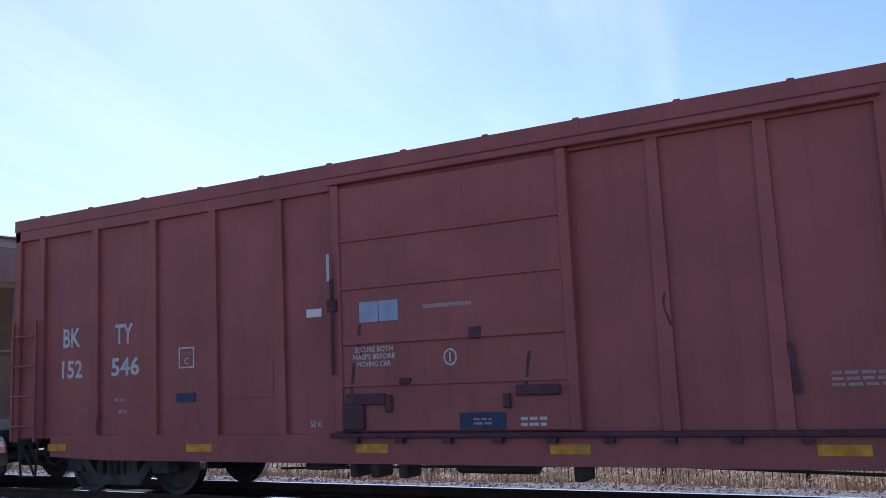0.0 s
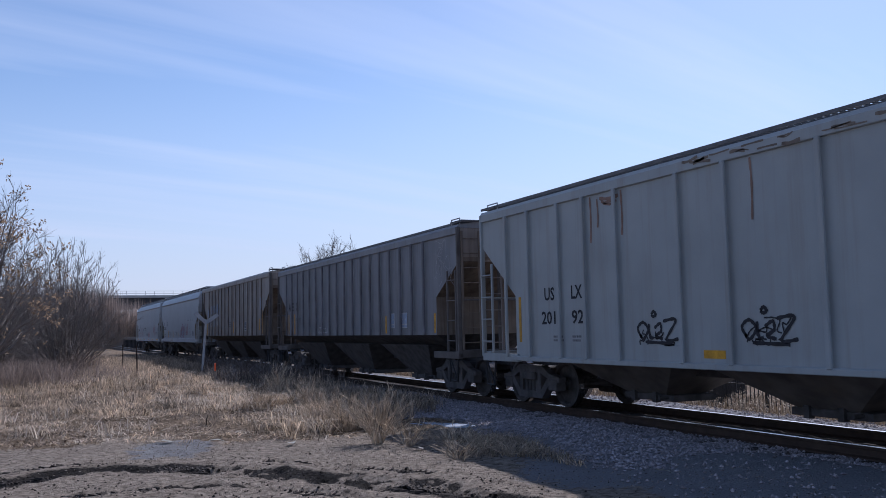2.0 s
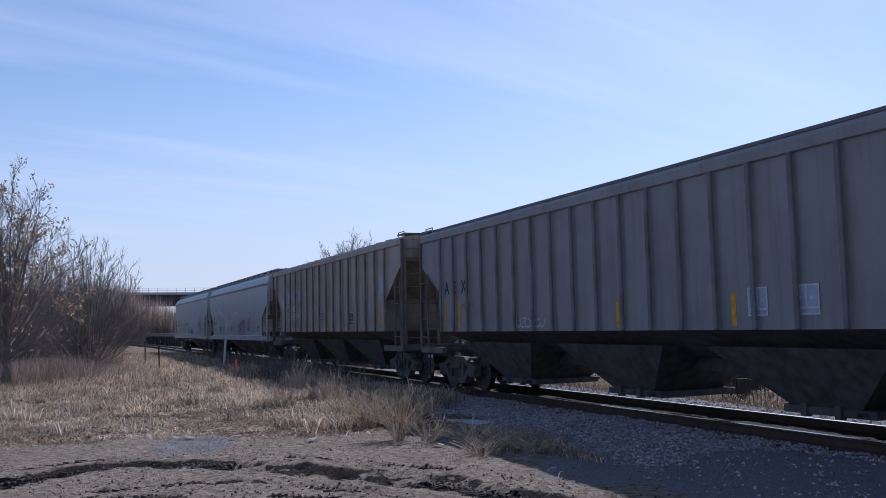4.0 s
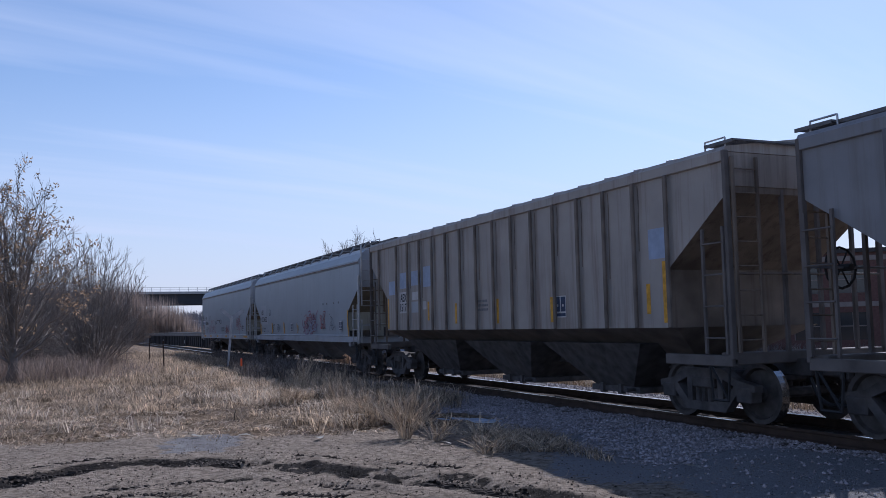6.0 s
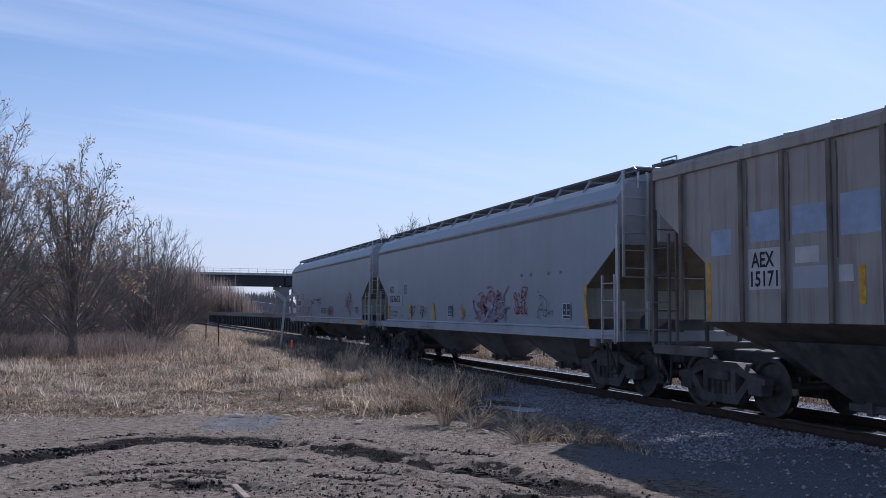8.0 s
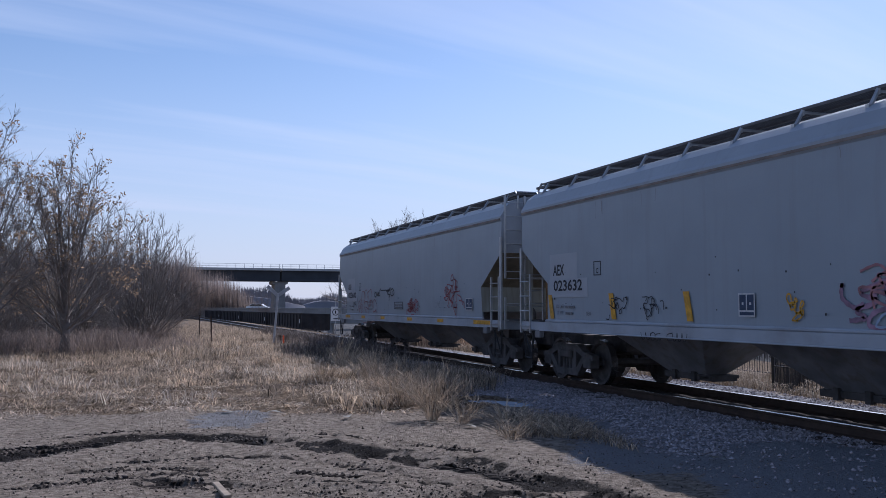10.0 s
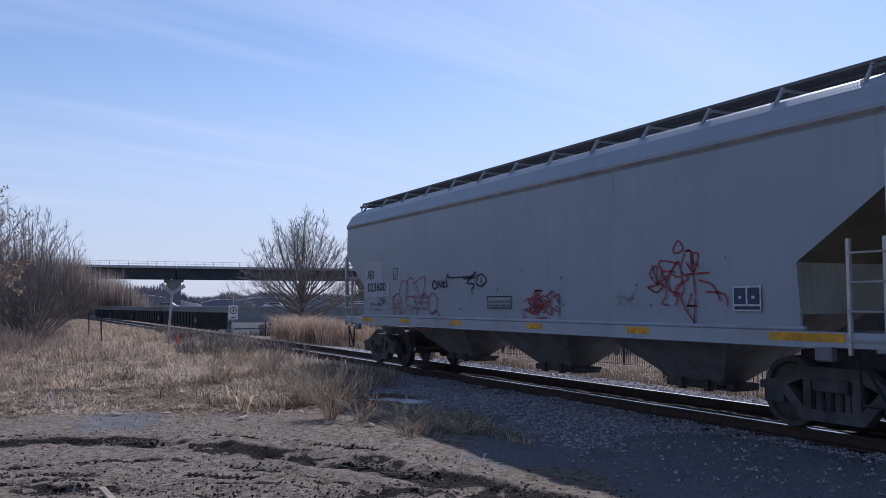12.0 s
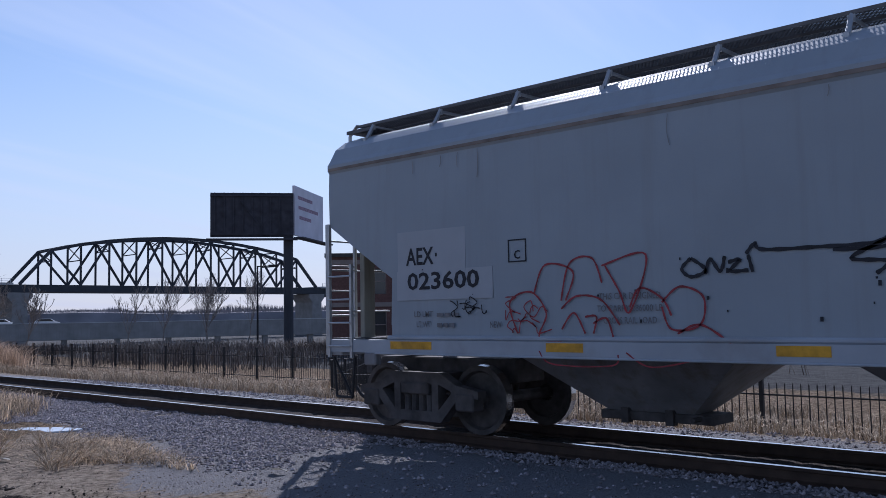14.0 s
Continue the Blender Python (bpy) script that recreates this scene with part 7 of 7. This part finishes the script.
    for a in (38, 142):
        bm = boxed(-0.03, 0.58, 0.055 + 0.016 * (a > 90), 0.07 + 0.016 * (a > 90), -0.075, 0.075)
        ob = part("blade", bm, "signback", t)
        ob.matrix_basis = pose(0, 0, 2.22, 0, -a, 0)


crossbuck()


def small_sign():
    t = tagged(new("warning_sign"), "small white warning sign on a thin post", "sign")
    t.matrix_basis = pose(-81.0, 18.7, float(land(-81, 18.7)), 0, 0, 76)
    part("post", boxed(-0.04, 0.04, -0.04, 0.04, -0.2, 4.0), "galv", t)
    part("sign_plate", boxed(-0.42, 0.42, -0.06, -0.04, 1.55, 2.85, 0.01), "signwhite", t)
    bm = bmesh.new()
    ribbon(bm, [(0.28 * math.cos(a * 0.5236), 2.35 + 0.28 * math.sin(a * 0.5236)) for a in range(13)], 0.07, -0.066, 2)
    box(bm, -0.2, 0.2, -0.07, -0.064, 1.7, 1.78)
    box(bm, -0.05, 0.05, -0.07, -0.064, 2.2, 2.5)
    part("sign_marking", bm, "black", t)


small_sign()


def marker_posts():
    for x, y, h, lean in ((-38.4, 3.74, 1.35, 2), (-48.0, 4.0, 1.3, 1)):
        p = tagged(new("marker_post"), "thin rusty steel marker post in the grass", "post", "marker posts")
        p.matrix_basis = pose(x, y, 0, lean, 0, 10)
        part("shaft", boxed(-0.035, 0.035, -0.02, 0.02, -0.1, h), "rail", p)
    f = tagged(new("marker_flag"), "small bright orange marker in the tall grass", "marker")
    f.matrix_basis = pose(-28.0, 4.98, 0)
    part("stake", boxed(-0.012, 0.012, -0.012, 0.012, -0.05, 0.85), "wood", f)
    bm = boxed(-0.07, 0.07, -0.02, 0.02, 0.62, 0.86, 0.015)
    part("flag", bm, "orange", f)


marker_posts()


def litter():
    b = tagged(part("board", boxed(-0.34, 0.34, -0.035, 0.035, 0.0, 0.03, 0.006), "wood"), "weathered broken board lying in the dirt", "board")
    b.matrix_basis = pose(-8.7, 1.15, 0.02, 0, 0, 4)
    for k, (x, y) in enumerate(((-12.1, 5.05), (-12.6, 4.6), (-14.8, 2.6), (-11.5, 5.4), (-13.8, 3.6), (-8.6, 6.7), (-10.4, 6.4), (-15.2, 1.9))):
        bm = bmesh.new()
        r = random.Random(k)
        pts = [bm.verts.new((0.16 * math.cos(a) * r.uniform(0.4, 1), 0.09 * math.sin(a) * r.uniform(0.4, 1), r.uniform(0.02, 0.07))) for a in (0, 1, 2.2, 3.3, 4.2, 5.3)]
        c = bm.verts.new((0, 0, 0.05))
        for i in range(6):
            bm.faces.new((pts[i], pts[(i + 1) % 6], c))
        bmesh.ops.solidify(bm, geom=bm.faces[:], thickness=0.006)
        ob = tagged(part("litter", bm, "litter"), "crumpled scrap of pale paper litter", "litter", "scraps of litter")
        ob.matrix_basis = pose(x, y, 0.0, 0, 0, 40 * k)
    bm = bmesh.new()
    n = 18
    r = random.Random(5)
    ring = [bm.verts.new((0.8 * math.cos(6.283 * i / n) * r.uniform(0.7, 1), 0.34 * math.sin(6.283 * i / n) * r.uniform(0.6, 1), 0.0)) for i in range(n)]
    low = [bm.verts.new((v.co.x, v.co.y, -0.05)) for v in ring]
    bm.faces.new(ring)
    for i in range(n):
        bm.faces.new((low[i], low[(i + 1) % n], ring[(i + 1) % n], ring[i]))
    p = tagged(part("ice_patch", bm, "ice"), "flat shiny patch of meltwater ice on the gravel", "puddle")
    p.matrix_basis = pose(-15.1, 6.75, float(surface(np.array(-15.1), np.array(6.75))) + 0.008, 0, 0, 30)


litter()


# ---------------------------------------------------------------- parked gondolas
def gondola(x, y, z, ang):
    g = tagged(new("gondola_car"), "black low-sided gondola car parked below the field", "freight car", "parked gondola cars")
    g.matrix_basis = pose(x, y, z, 0, 0, ang)
    L = 15.8
    bm = bmesh.new()
    for y0, y1 in ((-1.45, -1.35), (1.35, 1.45)):
        box(bm, 0, L, y0, y1, 1.0, 2.6)
    for x0, x1 in ((0, 0.1), (L - 0.1, L)):
        box(bm, x0, x1, -1.35, 1.35, 1.0, 2.6)
    box(bm, 0, L, -1.35, 1.35, 0.95, 1.05)
    part("body", bm, "gondola", g)
    part("top_rail", boxed(-0.03, L + 0.03, -1.53, -1.33, 2.6, 2.71, 0.02), "gondola", g)
    for k in range(12):
        part("side_post", boxed(0.5 + k * 1.33, 0.64 + k * 1.33, -1.54, -1.45, 0.9, 2.6, 0.015), "gondola", g)
    part("side_sill", boxed(0, L, -1.52, -1.3, 0.8, 1.0, 0.02), "gondola", g)
    part("end_mark", boxed(L - 0.5, L - 0.35, -1.545, -1.535, 1.7, 2.1), "signwhite", g)
    for c in (2.0, L - 2.0):
        for s in (0, 1):
            f = new("side_frame", SIDE_FRAME)
            f.parent = g
            f.matrix_basis = pose(c, 0, 0, 0, 0, 180 * s)
        for s in (-1, 1):
            w = new("wheelset", WHEELSET)
            w.parent = g
            w.matrix_basis = pose(c + s * 0.89, 0, WHEEL_R)


for k in range(4):
    gx = -88.0 - 15.9 - k * 17.2
    gondola(gx, 18.4 - (k + 1) * 0.93, -1.62, 3.1)


# ---------------------------------------------------------------- far side: viaduct, bridges, billboard, building
def along(p, q, s):
    return p + (q - p).normalized() * s


def viaduct():
    """Low concrete road on columns, with a solid parapet."""
    v = tagged(new("road_viaduct"), "long low grey concrete road viaduct with a solid parapet", "bridge", kind="structure")
    p, q = Vector((-173.0, 41.5, 0)), Vector((-138.5, 116.0, 0))
    a, b = p + (p - q).normalized() * 160, q + (q - p).normalized() * 120
    d = (b - a)
    L = d.length
    v.matrix_basis = pose(a.x, a.y, 0, 0, 0, math.degrees(math.atan2(d.y, d.x)))
    part("deck", boxed(0, L, -0.3, 9.0, -0.2, 0.8), "concrete", v)
    part("parapet", boxed(0, L, -0.45, -0.1, -1.7, 1.3, 0.05), "concrete", v)
    part("parapet_cap", boxed(0, L, -0.52, -0.03, 1.3, 1.42, 0.03), "deck", v)
    part("parapet", boxed(0, L, 8.8, 9.1, -1.0, 1.2), "concrete", v)
    me = None
    for k in range(int(L / 9)):
        ob = part("column", boxed(-0.5, 0.5, 0.2, 1.4, -4.5, -0.9, 0.08), "concrete", v) if me is None else new("column", me)
        me = ob.data
        ob.parent = v
        ob.matrix_basis = pose(4 + k * 9.0, 0, 0)
    return a, d.normalized()


VIA_A, VIA_D = viaduct()


def bridge():
    """Girder approach spans and one steel truss span over the river."""
    A, B = Vector((-251.0, 100.0, 0)), Vector((-249.0, 201.5, 0))
    d = (B - A).normalized()
    L = (B - A).length
    br = tagged(new("truss_bridge"), "dark steel through-truss river bridge with plate-girder approach spans", "bridge", kind="structure")
    br.matrix_basis = pose(A.x, A.y, 0, 0, 0, math.degrees(math.atan2(d.y, d.x)))
    zd = 11.4
    # truss
    n = 12
    top = []
    for k in range(n + 1):
        t = k / n
        zt = zd if k in (0, n) else zd + 9.6 + 5.2 * math.sin(math.pi * (k - 1) / (n - 2)) ** 0.8
        top.append((L * t, zt + 0.6))
    for y in (0.0, 9.0):
        s = 0.62
        for k in range(n):
            bm = bmesh.new()
            rod(bm, (top[k][0], y, top[k][1]), (top[k + 1][0], y, top[k + 1][1]), s, 4)
            part("top_chord", bm, "girder", br)
            bm = bmesh.new()
            lo, hi = (k + 1, k) if k % 2 else (k, k + 1)
            if 0 < k < n - 1:
                rod(bm, (top[lo][0], y, zd + 0.6), (top[hi][0], y, top[hi][1]), 0.42, 4)
                part("diagonal", bm, "girder", br)
            else:
                bm.free()
        for k in range(1, n):
            bm = bmesh.new()
            rod(bm, (top[k][0], y, zd), (top[k][0], y, top[k][1]), 0.34, 4)
            part("vertical", bm, "girder", br)
    for k in range(1, n):
        x, zt = top[k]
        bm = bmesh.new()
        h = 4.6 if k % 2 == 0 else 3.0
        rod(bm, (x, 0, zt - h), (x, 9.0, zt - h), 0.2, 4)
        rod(bm, (x, 0, zt - h), (x, 9.0, zt - 0.2), 0.18, 4)
        rod(bm, (x, 9.0, zt - h), (x, 0, zt - 0.2), 0.18, 4)
        part("sway_brace", bm, "girder", br)
    for k in range(1, n, 1):
        bm = bmesh.new()
        rod(bm, (top[k][0], 0, top[k][1]), (top[k][0], 9.0, top[k][1]), 0.25, 4)
        part("portal_strut", bm, "girder", br)
    part("floor_beam", boxed(-2, L + 2, -0.3, 9.3, zd - 1.6, zd + 0.5), "girder", br)
    # approach girders to both sides
    for x0, x1 in ((-58, -2), (-114, -58.4), (-170, -114.4), (-226, -170.4), (-282, -226.4), (L + 2, L + 60)):
        part("plate_girder", boxed(x0, x1, -0.2, 0.2, zd - 2.6, zd + 0.3, 0.03), "girder", br)
        part("plate_girder", boxed(x0, x1, 8.8, 9.2, zd - 2.6, zd + 0.3, 0.03), "girder", br)
        part("deck_slab", boxed(x0, x1, -1.2, 10.2, zd + 0.3, zd + 0.95), "deck", br)
        bm = bmesh.new()
        k = x0
        while k < x1:
            box(bm, k, k + 0.1, -1.15, -1.05, zd + 0.95, zd + 2.1)
            k += 2.4
        for z in (1.4, 2.05):
            box(bm, x0, x1, -1.13, -1.07, zd + z, zd + z + 0.07)
        part("railing", bm, "galv", br)
    for x in (-282, -226.2, -170.2, -114.2, -58.2, 0.0, L):
        bm = bmesh.new()
        if x not in (0.0, L):
            prism_y(bm, [(x - 1.5, -6), (x + 1.5, -6), (x + 1.5, zd - 3.6), (x + 2.2, zd - 3.4), (x + 2.2, zd - 2.7), (x - 2.2, zd - 2.7), (x - 2.2, zd - 3.4), (x - 1.5, zd - 3.6)], 1.0, 8.0)
            part("pier", bm, "concrete", br)
            continue
        prism_y(bm, [(x - 2.3, -6), (x + 2.3, -6), (x + 2.0, zd - 4.6), (x + 3.3, zd - 3.0), (x + 3.3, zd - 1.7), (x - 3.3, zd - 1.7), (x - 3.3, zd - 3.0), (x - 2.0, zd - 4.6)], -0.5, 9.5)
        part("pier", bm, "concrete", br)


bridge()


def billboard():
    b = tagged(new("billboard"), "two-sided roadside billboard on a steel pole, one face seen from behind", "billboard")
    b.matrix_basis = pose(-72.0, 55.0, float(land(-72, 55)))
    z = -float(land(-72, 55))
    bm = bmesh.new()
    rod(bm, (0, 0, -0.3), (0, 0, z + 12.0), 0.48, 14)
    part("pole", bm, "girder", b)
    view = math.degrees(math.atan2(-72.0, -55.0))
    # back of the far face
    for name, p0, p1, z0, z1, m in (("back_panel", (-4.3, -6.2), (0.6, 0.2), z + 9.7, z + 14.1, "billback"), ("front_panel", (0.5, 0.3), (-4.7, 8.2), z + 9.9, z + 14.9, "billface")):
        dx, dy = p1[0] - p0[0], p1[1] - p0[1]
        w = math.hypot(dx, dy)
        f = part(name, boxed(0, w, -0.12, 0.12, z0, z1), m, b)
        f.matrix_basis = pose(p0[0], p0[1], 0, 0, 0, math.degrees(math.atan2(dy, dx)))
        bm = bmesh.new()
        for k in range(9):
            x = w * (k + 0.5) / 9
            box(bm, x - 0.06, x + 0.06, -0.25, -0.12, z0, z1)
        for q in (z0 + 0.3, z1 - 0.3):
            box(bm, 0, w, -0.3, -0.18, q - 0.08, q + 0.08)
        if name == "back_panel":
            rod(bm, (w * 0.35, -0.3, z1 - 0.8), (w * 0.62, -0.3, z0 + 0.9), 0.05, 5)
            part("back_frame", bm, "billback", f)
        else:
            bm.free()
            bm = bmesh.new()
            for q, a, c in ((0.75, 0.1, 0.6), (0.55, 0.12, 0.8), (0.35, 0.15, 0.55)):
                box(bm, w * a, w * c, -0.135, -0.122, z0 + (z1 - z0) * q, z0 + (z1 - z0) * q + 0.35)
            part("poster_bars", bm, "spray_mauve", f)
        bm = bmesh.new()
        box(bm, -0.3, w + 0.4, -1.1, -0.1, z0 - 0.35, z0 - 0.2)
        for k in range(7):
            rod(bm, (w * k / 6, -1.1, z0 - 0.28), (w * k / 6, 0.1, z0 - 0.28), 0.06, 4)
        part("catwalk", bm, "billback", f)


billboard()


def street_lamp(x, y, h):
    s = tagged(new("street_lamp"), "dark steel street lamp with a short arm", "street lamp")
    s.matrix_basis = pose(x, y, float(land(x, y)))
    bm = bmesh.new()
    rod(bm, (0, 0, 0), (0, 0, h), 0.09, 8, 0.06)
    part("pole", bm, "iron", s)
    bm = bmesh.new()
    rod(bm, (0, 0, h - 0.05), (0.7, 0.9, h), 0.05, 6)
    part("arm", bm, "iron", s)
    ob = part("lamp_head", boxed(-0.4, 0.4, -0.14, 0.14, -0.1, 0.1, 0.04), "iron", s)
    ob.matrix_basis = pose(0.8, 1.0, h, 0, 0, 50)


street_lamp(-61.4, 43.8, 6.9)


def building():
    b = tagged(new("building"), "two-storey red brick building with pale trim and tall windows", "building")
    b.matrix_basis = pose(-46.4, 38.8, float(land(-46, 39)), 0, 0, 48)
    z = -float(land(-46, 39))
    L, D, H = 10.4, 9.0, z + 5.7
    bm = bmesh.new()
    wins = [(2.2 + k * 2.6, 3.9 + k * 2.6) for k in range(3)]
    rows = [(z + 0.3, z + 2.0), (z + 3.2, z + 4.9)]
    # front wall built round its openings
    zs = [0.0] + [q for r in rows for q in r] + [H]
    xs = [0.0] + [q for w in wins for q in w] + [L]
    for i in range(len(xs) - 1):
        for j in range(len(zs) - 1):
            if i % 2 == 1 and j % 2 == 1:
                continue
            box(bm, xs[i], xs[i + 1], 0, 0.3, zs[j], zs[j + 1])
    box(bm, 0, 0.3, 0.3, D, 0, H)
    box(bm, L - 0.3, L, 0.3, D, 0, H)
    box(bm, 0.3, L - 0.3, D - 0.3, D, 0, H)
    part("wall", bm, "brickred", b)
    part("roof", boxed(-0.2, L + 0.2, -0.2, D + 0.2, H, H + 0.25), "roofdark", b)
    for q in (z + 2.35, z + 5.2):
        part("trim_band", boxed(-0.04, L + 0.04, -0.06, -0.003, q, q + 0.3), "trimtan", b)
    for w in wins:
        for r in rows:
            f = part("window", boxed(w[0], w[1], 0.14, 0.18, r[0], r[1]), "glass", b)
            bm = bmesh.new()
            for x in (w[0], (w[0] + w[1]) / 2 - 0.03, w[1] - 0.06):
                box(bm, x, x + 0.06, 0.09, 0.138, r[0], r[1])
            box(bm, w[0], w[1], 0.085, 0.138, (r[0] + r[1]) / 2 - 0.03, (r[0] + r[1]) / 2 + 0.03)
            part("window_frame", bm, "trimtan", f)


building()


def painted_wall():
    """Low concrete wall with a mural, and a pipe rail before it."""
    w = tagged(new("retaining_wall"), "grey concrete retaining wall with a blue and white mural", "wall")
    w.matrix_basis = pose(-38.2, 47.2, 0, 0, 0, 27)
    part("wall", boxed(0, 16, 0, 0.4, -3.2, 3.05, 0.03), "concrete", w)
    part("coping", boxed(-0.05, 16.05, -0.06, 0.46, 3.05, 3.2, 0.02), "deck", w)
    for k in range(3):
        spray(w, tangle(80 + k, 9), (1.6, 3.6, 1.9)[k], 1.2, 1.9, 1.2, 0.06, ("signwhite", "signwhite", "mural_blue")[k], -0.012 - 0.003 * k, "large white and blue mural letters")
    rail = tagged(new("pipe_rail"), "grey two-bar pipe railing before the wall", "railing")
    rail.matrix_basis = pose(-37.2, 43.5, float(land(-37.2, 43.5)), 0, 0, 27)
    z = -float(land(-37.2, 43.5))
    for h in (z + 0.25, z + 0.95):
        bm = bmesh.new()
        rod(bm, (0, 0, h), (15, 0, h), 0.05, 6)
        part("rail_bar", bm, "galv", rail)
    for k in range(7):
        bm = bmesh.new()
        rod(bm, (0.2 + k * 2.4, 0, -0.1), (0.2 + k * 2.4, 0, z + 1.0), 0.05, 6)
        part("post", bm, "galv", rail)


painted_wall()


def hills():
    """Wooded ridges and the far shore."""
    r = np.random.RandomState(2)
    for yaw0, yaw1, dist, h0, h1, label in ((40, 84, 900, 9, 17, "low wooded far shore in winter"), (79.0, 100, 560, 9, 17, "bare wooded bluff beyond the highway"), (70, 79.6, 760, 8, 13, "wooded ridge beyond the highway"), (-20, 42, 700, 7, 12, "far line of bare trees")):
        n = 160
        verts, faces, crest = [], [], []
        for k in range(n + 1):
            t = k / n
            yaw = math.radians(yaw0 + (yaw1 - yaw0) * t)
            e = math.sin(math.pi * min(1, max(0, t))) ** 0.35
            h = (h0 + (h1 - h0) * (0.5 + 0.5 * float(value_noise(np.array(t * 7.0), np.array(dist * 0.1), 1.0, 7)))) * e * 0.8
            crest.append((yaw, h))
            for dd, z in ((0, -4), (8, h * 0.75), (60, h), (160, -4)):
                verts.append((-(dist + dd) * math.sin(yaw), (dist + dd) * math.cos(yaw), z))
        for k in range(n):
            for j in range(3):
                a = k * 4 + j
                faces.append((a, a + 4, a + 5, a + 1))
        tagged(raw("hill", verts, faces, "hill"), label, "hill", kind="structure")
        # bare trees over the whole slope, as thin forked spikes
        m = int((yaw1 - yaw0) * 190)
        a = np.radians(r.uniform(yaw0, yaw1, m))
        top = np.interp(a, [c[0] for c in crest], [c[1] for c in crest])
        f = r.rand(m) ** 0.7
        d = dist + 8 + 52 * f
        z = top * (0.75 + 0.25 * f) - 1.0
        tall = r.uniform(3.5, 9.0, m) * (0.75 + 0.4 * value_noise(a * 60, d * 0, 1.0, 9)) * np.minimum(1, top / 5)
        w = r.uniform(0.15, 0.5, m)
        lean = r.normal(0, 0.8, m)
        P = np.stack([-d * np.sin(a), d * np.cos(a)], 1)
        T = np.stack([-np.cos(a), -np.sin(a)], 1)
        V = np.empty((m, 3, 3))
        V[:, 0, :2], V[:, 1, :2], V[:, 2, :2] = P - T * w[:, None], P + T * w[:, None], P + T * lean[:, None]
        V[:, 0, 2] = V[:, 1, 2] = z
        V[:, 2, 2] = z + tall
        tagged(raw("far_woods", V.reshape(-1, 3).tolist(), np.arange(3 * m).reshape(-1, 3).tolist(), "hill"), "leafless winter woods on the far ridge", "woods", kind="stuff")


hills()


# ---------------------------------------------------------------- small cars on the viaduct
def small_car(material, label):
    c = tagged(new("car"), label, "car", "cars on the viaduct")
    bm = bmesh.new()
    prism_y(bm, [(-2.2, 0.35), (2.2, 0.35), (2.25, 0.75), (1.5, 0.9), (0.8, 1.4), (-1.1, 1.42), (-1.9, 0.95), (-2.25, 0.85)], -0.85, 0.85)
    part("body", bm, material, c)
    bm = bmesh.new()
    prism_y(bm, [(1.3, 0.93), (0.75, 1.33), (-1.05, 1.35), (-1.7, 0.97)], -0.87, 0.87)
    part("side_glass", bm, "glass", c)
    for x in (-1.35, 1.35):
        for y in (-0.75, 0.75):
            bm = bmesh.new()
            rod(bm, (0, -0.1, 0), (0, 0.1, 0), 0.32, 12)
            w = part("wheel", bm, "tyre", c)
            w.matrix_basis = pose(x, y, 0.32)
    return c


VIA_ANG = math.degrees(math.atan2(VIA_D.y, VIA_D.x))
TRAFFIC = [(small_car("carwhite", "small white car driving along the viaduct"), 1.5, 30.0, 12.0),
           (small_car("cargrey", "silver car driving along the viaduct"), 1.5, 9.0, 12.0),
           (small_car("carwhite", "white car driving the other way on the viaduct"), 5.5, 22.0, -12.0)]

set_texts()


# ---------------------------------------------------------------- what moves
def motions():
    ts = [0.0, 2.0, 4.0, 6.0, 8.0, 10.0, 12.0, 14.0]
    for car, x0 in CARS:
        walk(car, [(t, pose(x0 + SPEED * t, TRACK_Y, RAIL_Z)) for t in ts])
    turn = math.degrees(SPEED / WHEEL_R)
    for w, x in WHEELSETS:
        walk(w, [(k / 10, pose(x, 0, WHEEL_R) @ pose(0, 0, 0, 0, turn * k / 10, 0)) for k in range(141)])
    base = VIA_A + VIA_D * 160
    side = Vector((-VIA_D.y, VIA_D.x, 0))
    for car, off, s14, v in TRAFFIC:
        rows = []
        for t in ts:
            p = base + side * off + VIA_D * (s14 + v * (t - 14.0))
            rows.append((t, pose(p.x, p.y, 0.8, 0, 0, VIA_ANG + (180 if v < 0 else 0))))
        walk(car, rows)


motions()
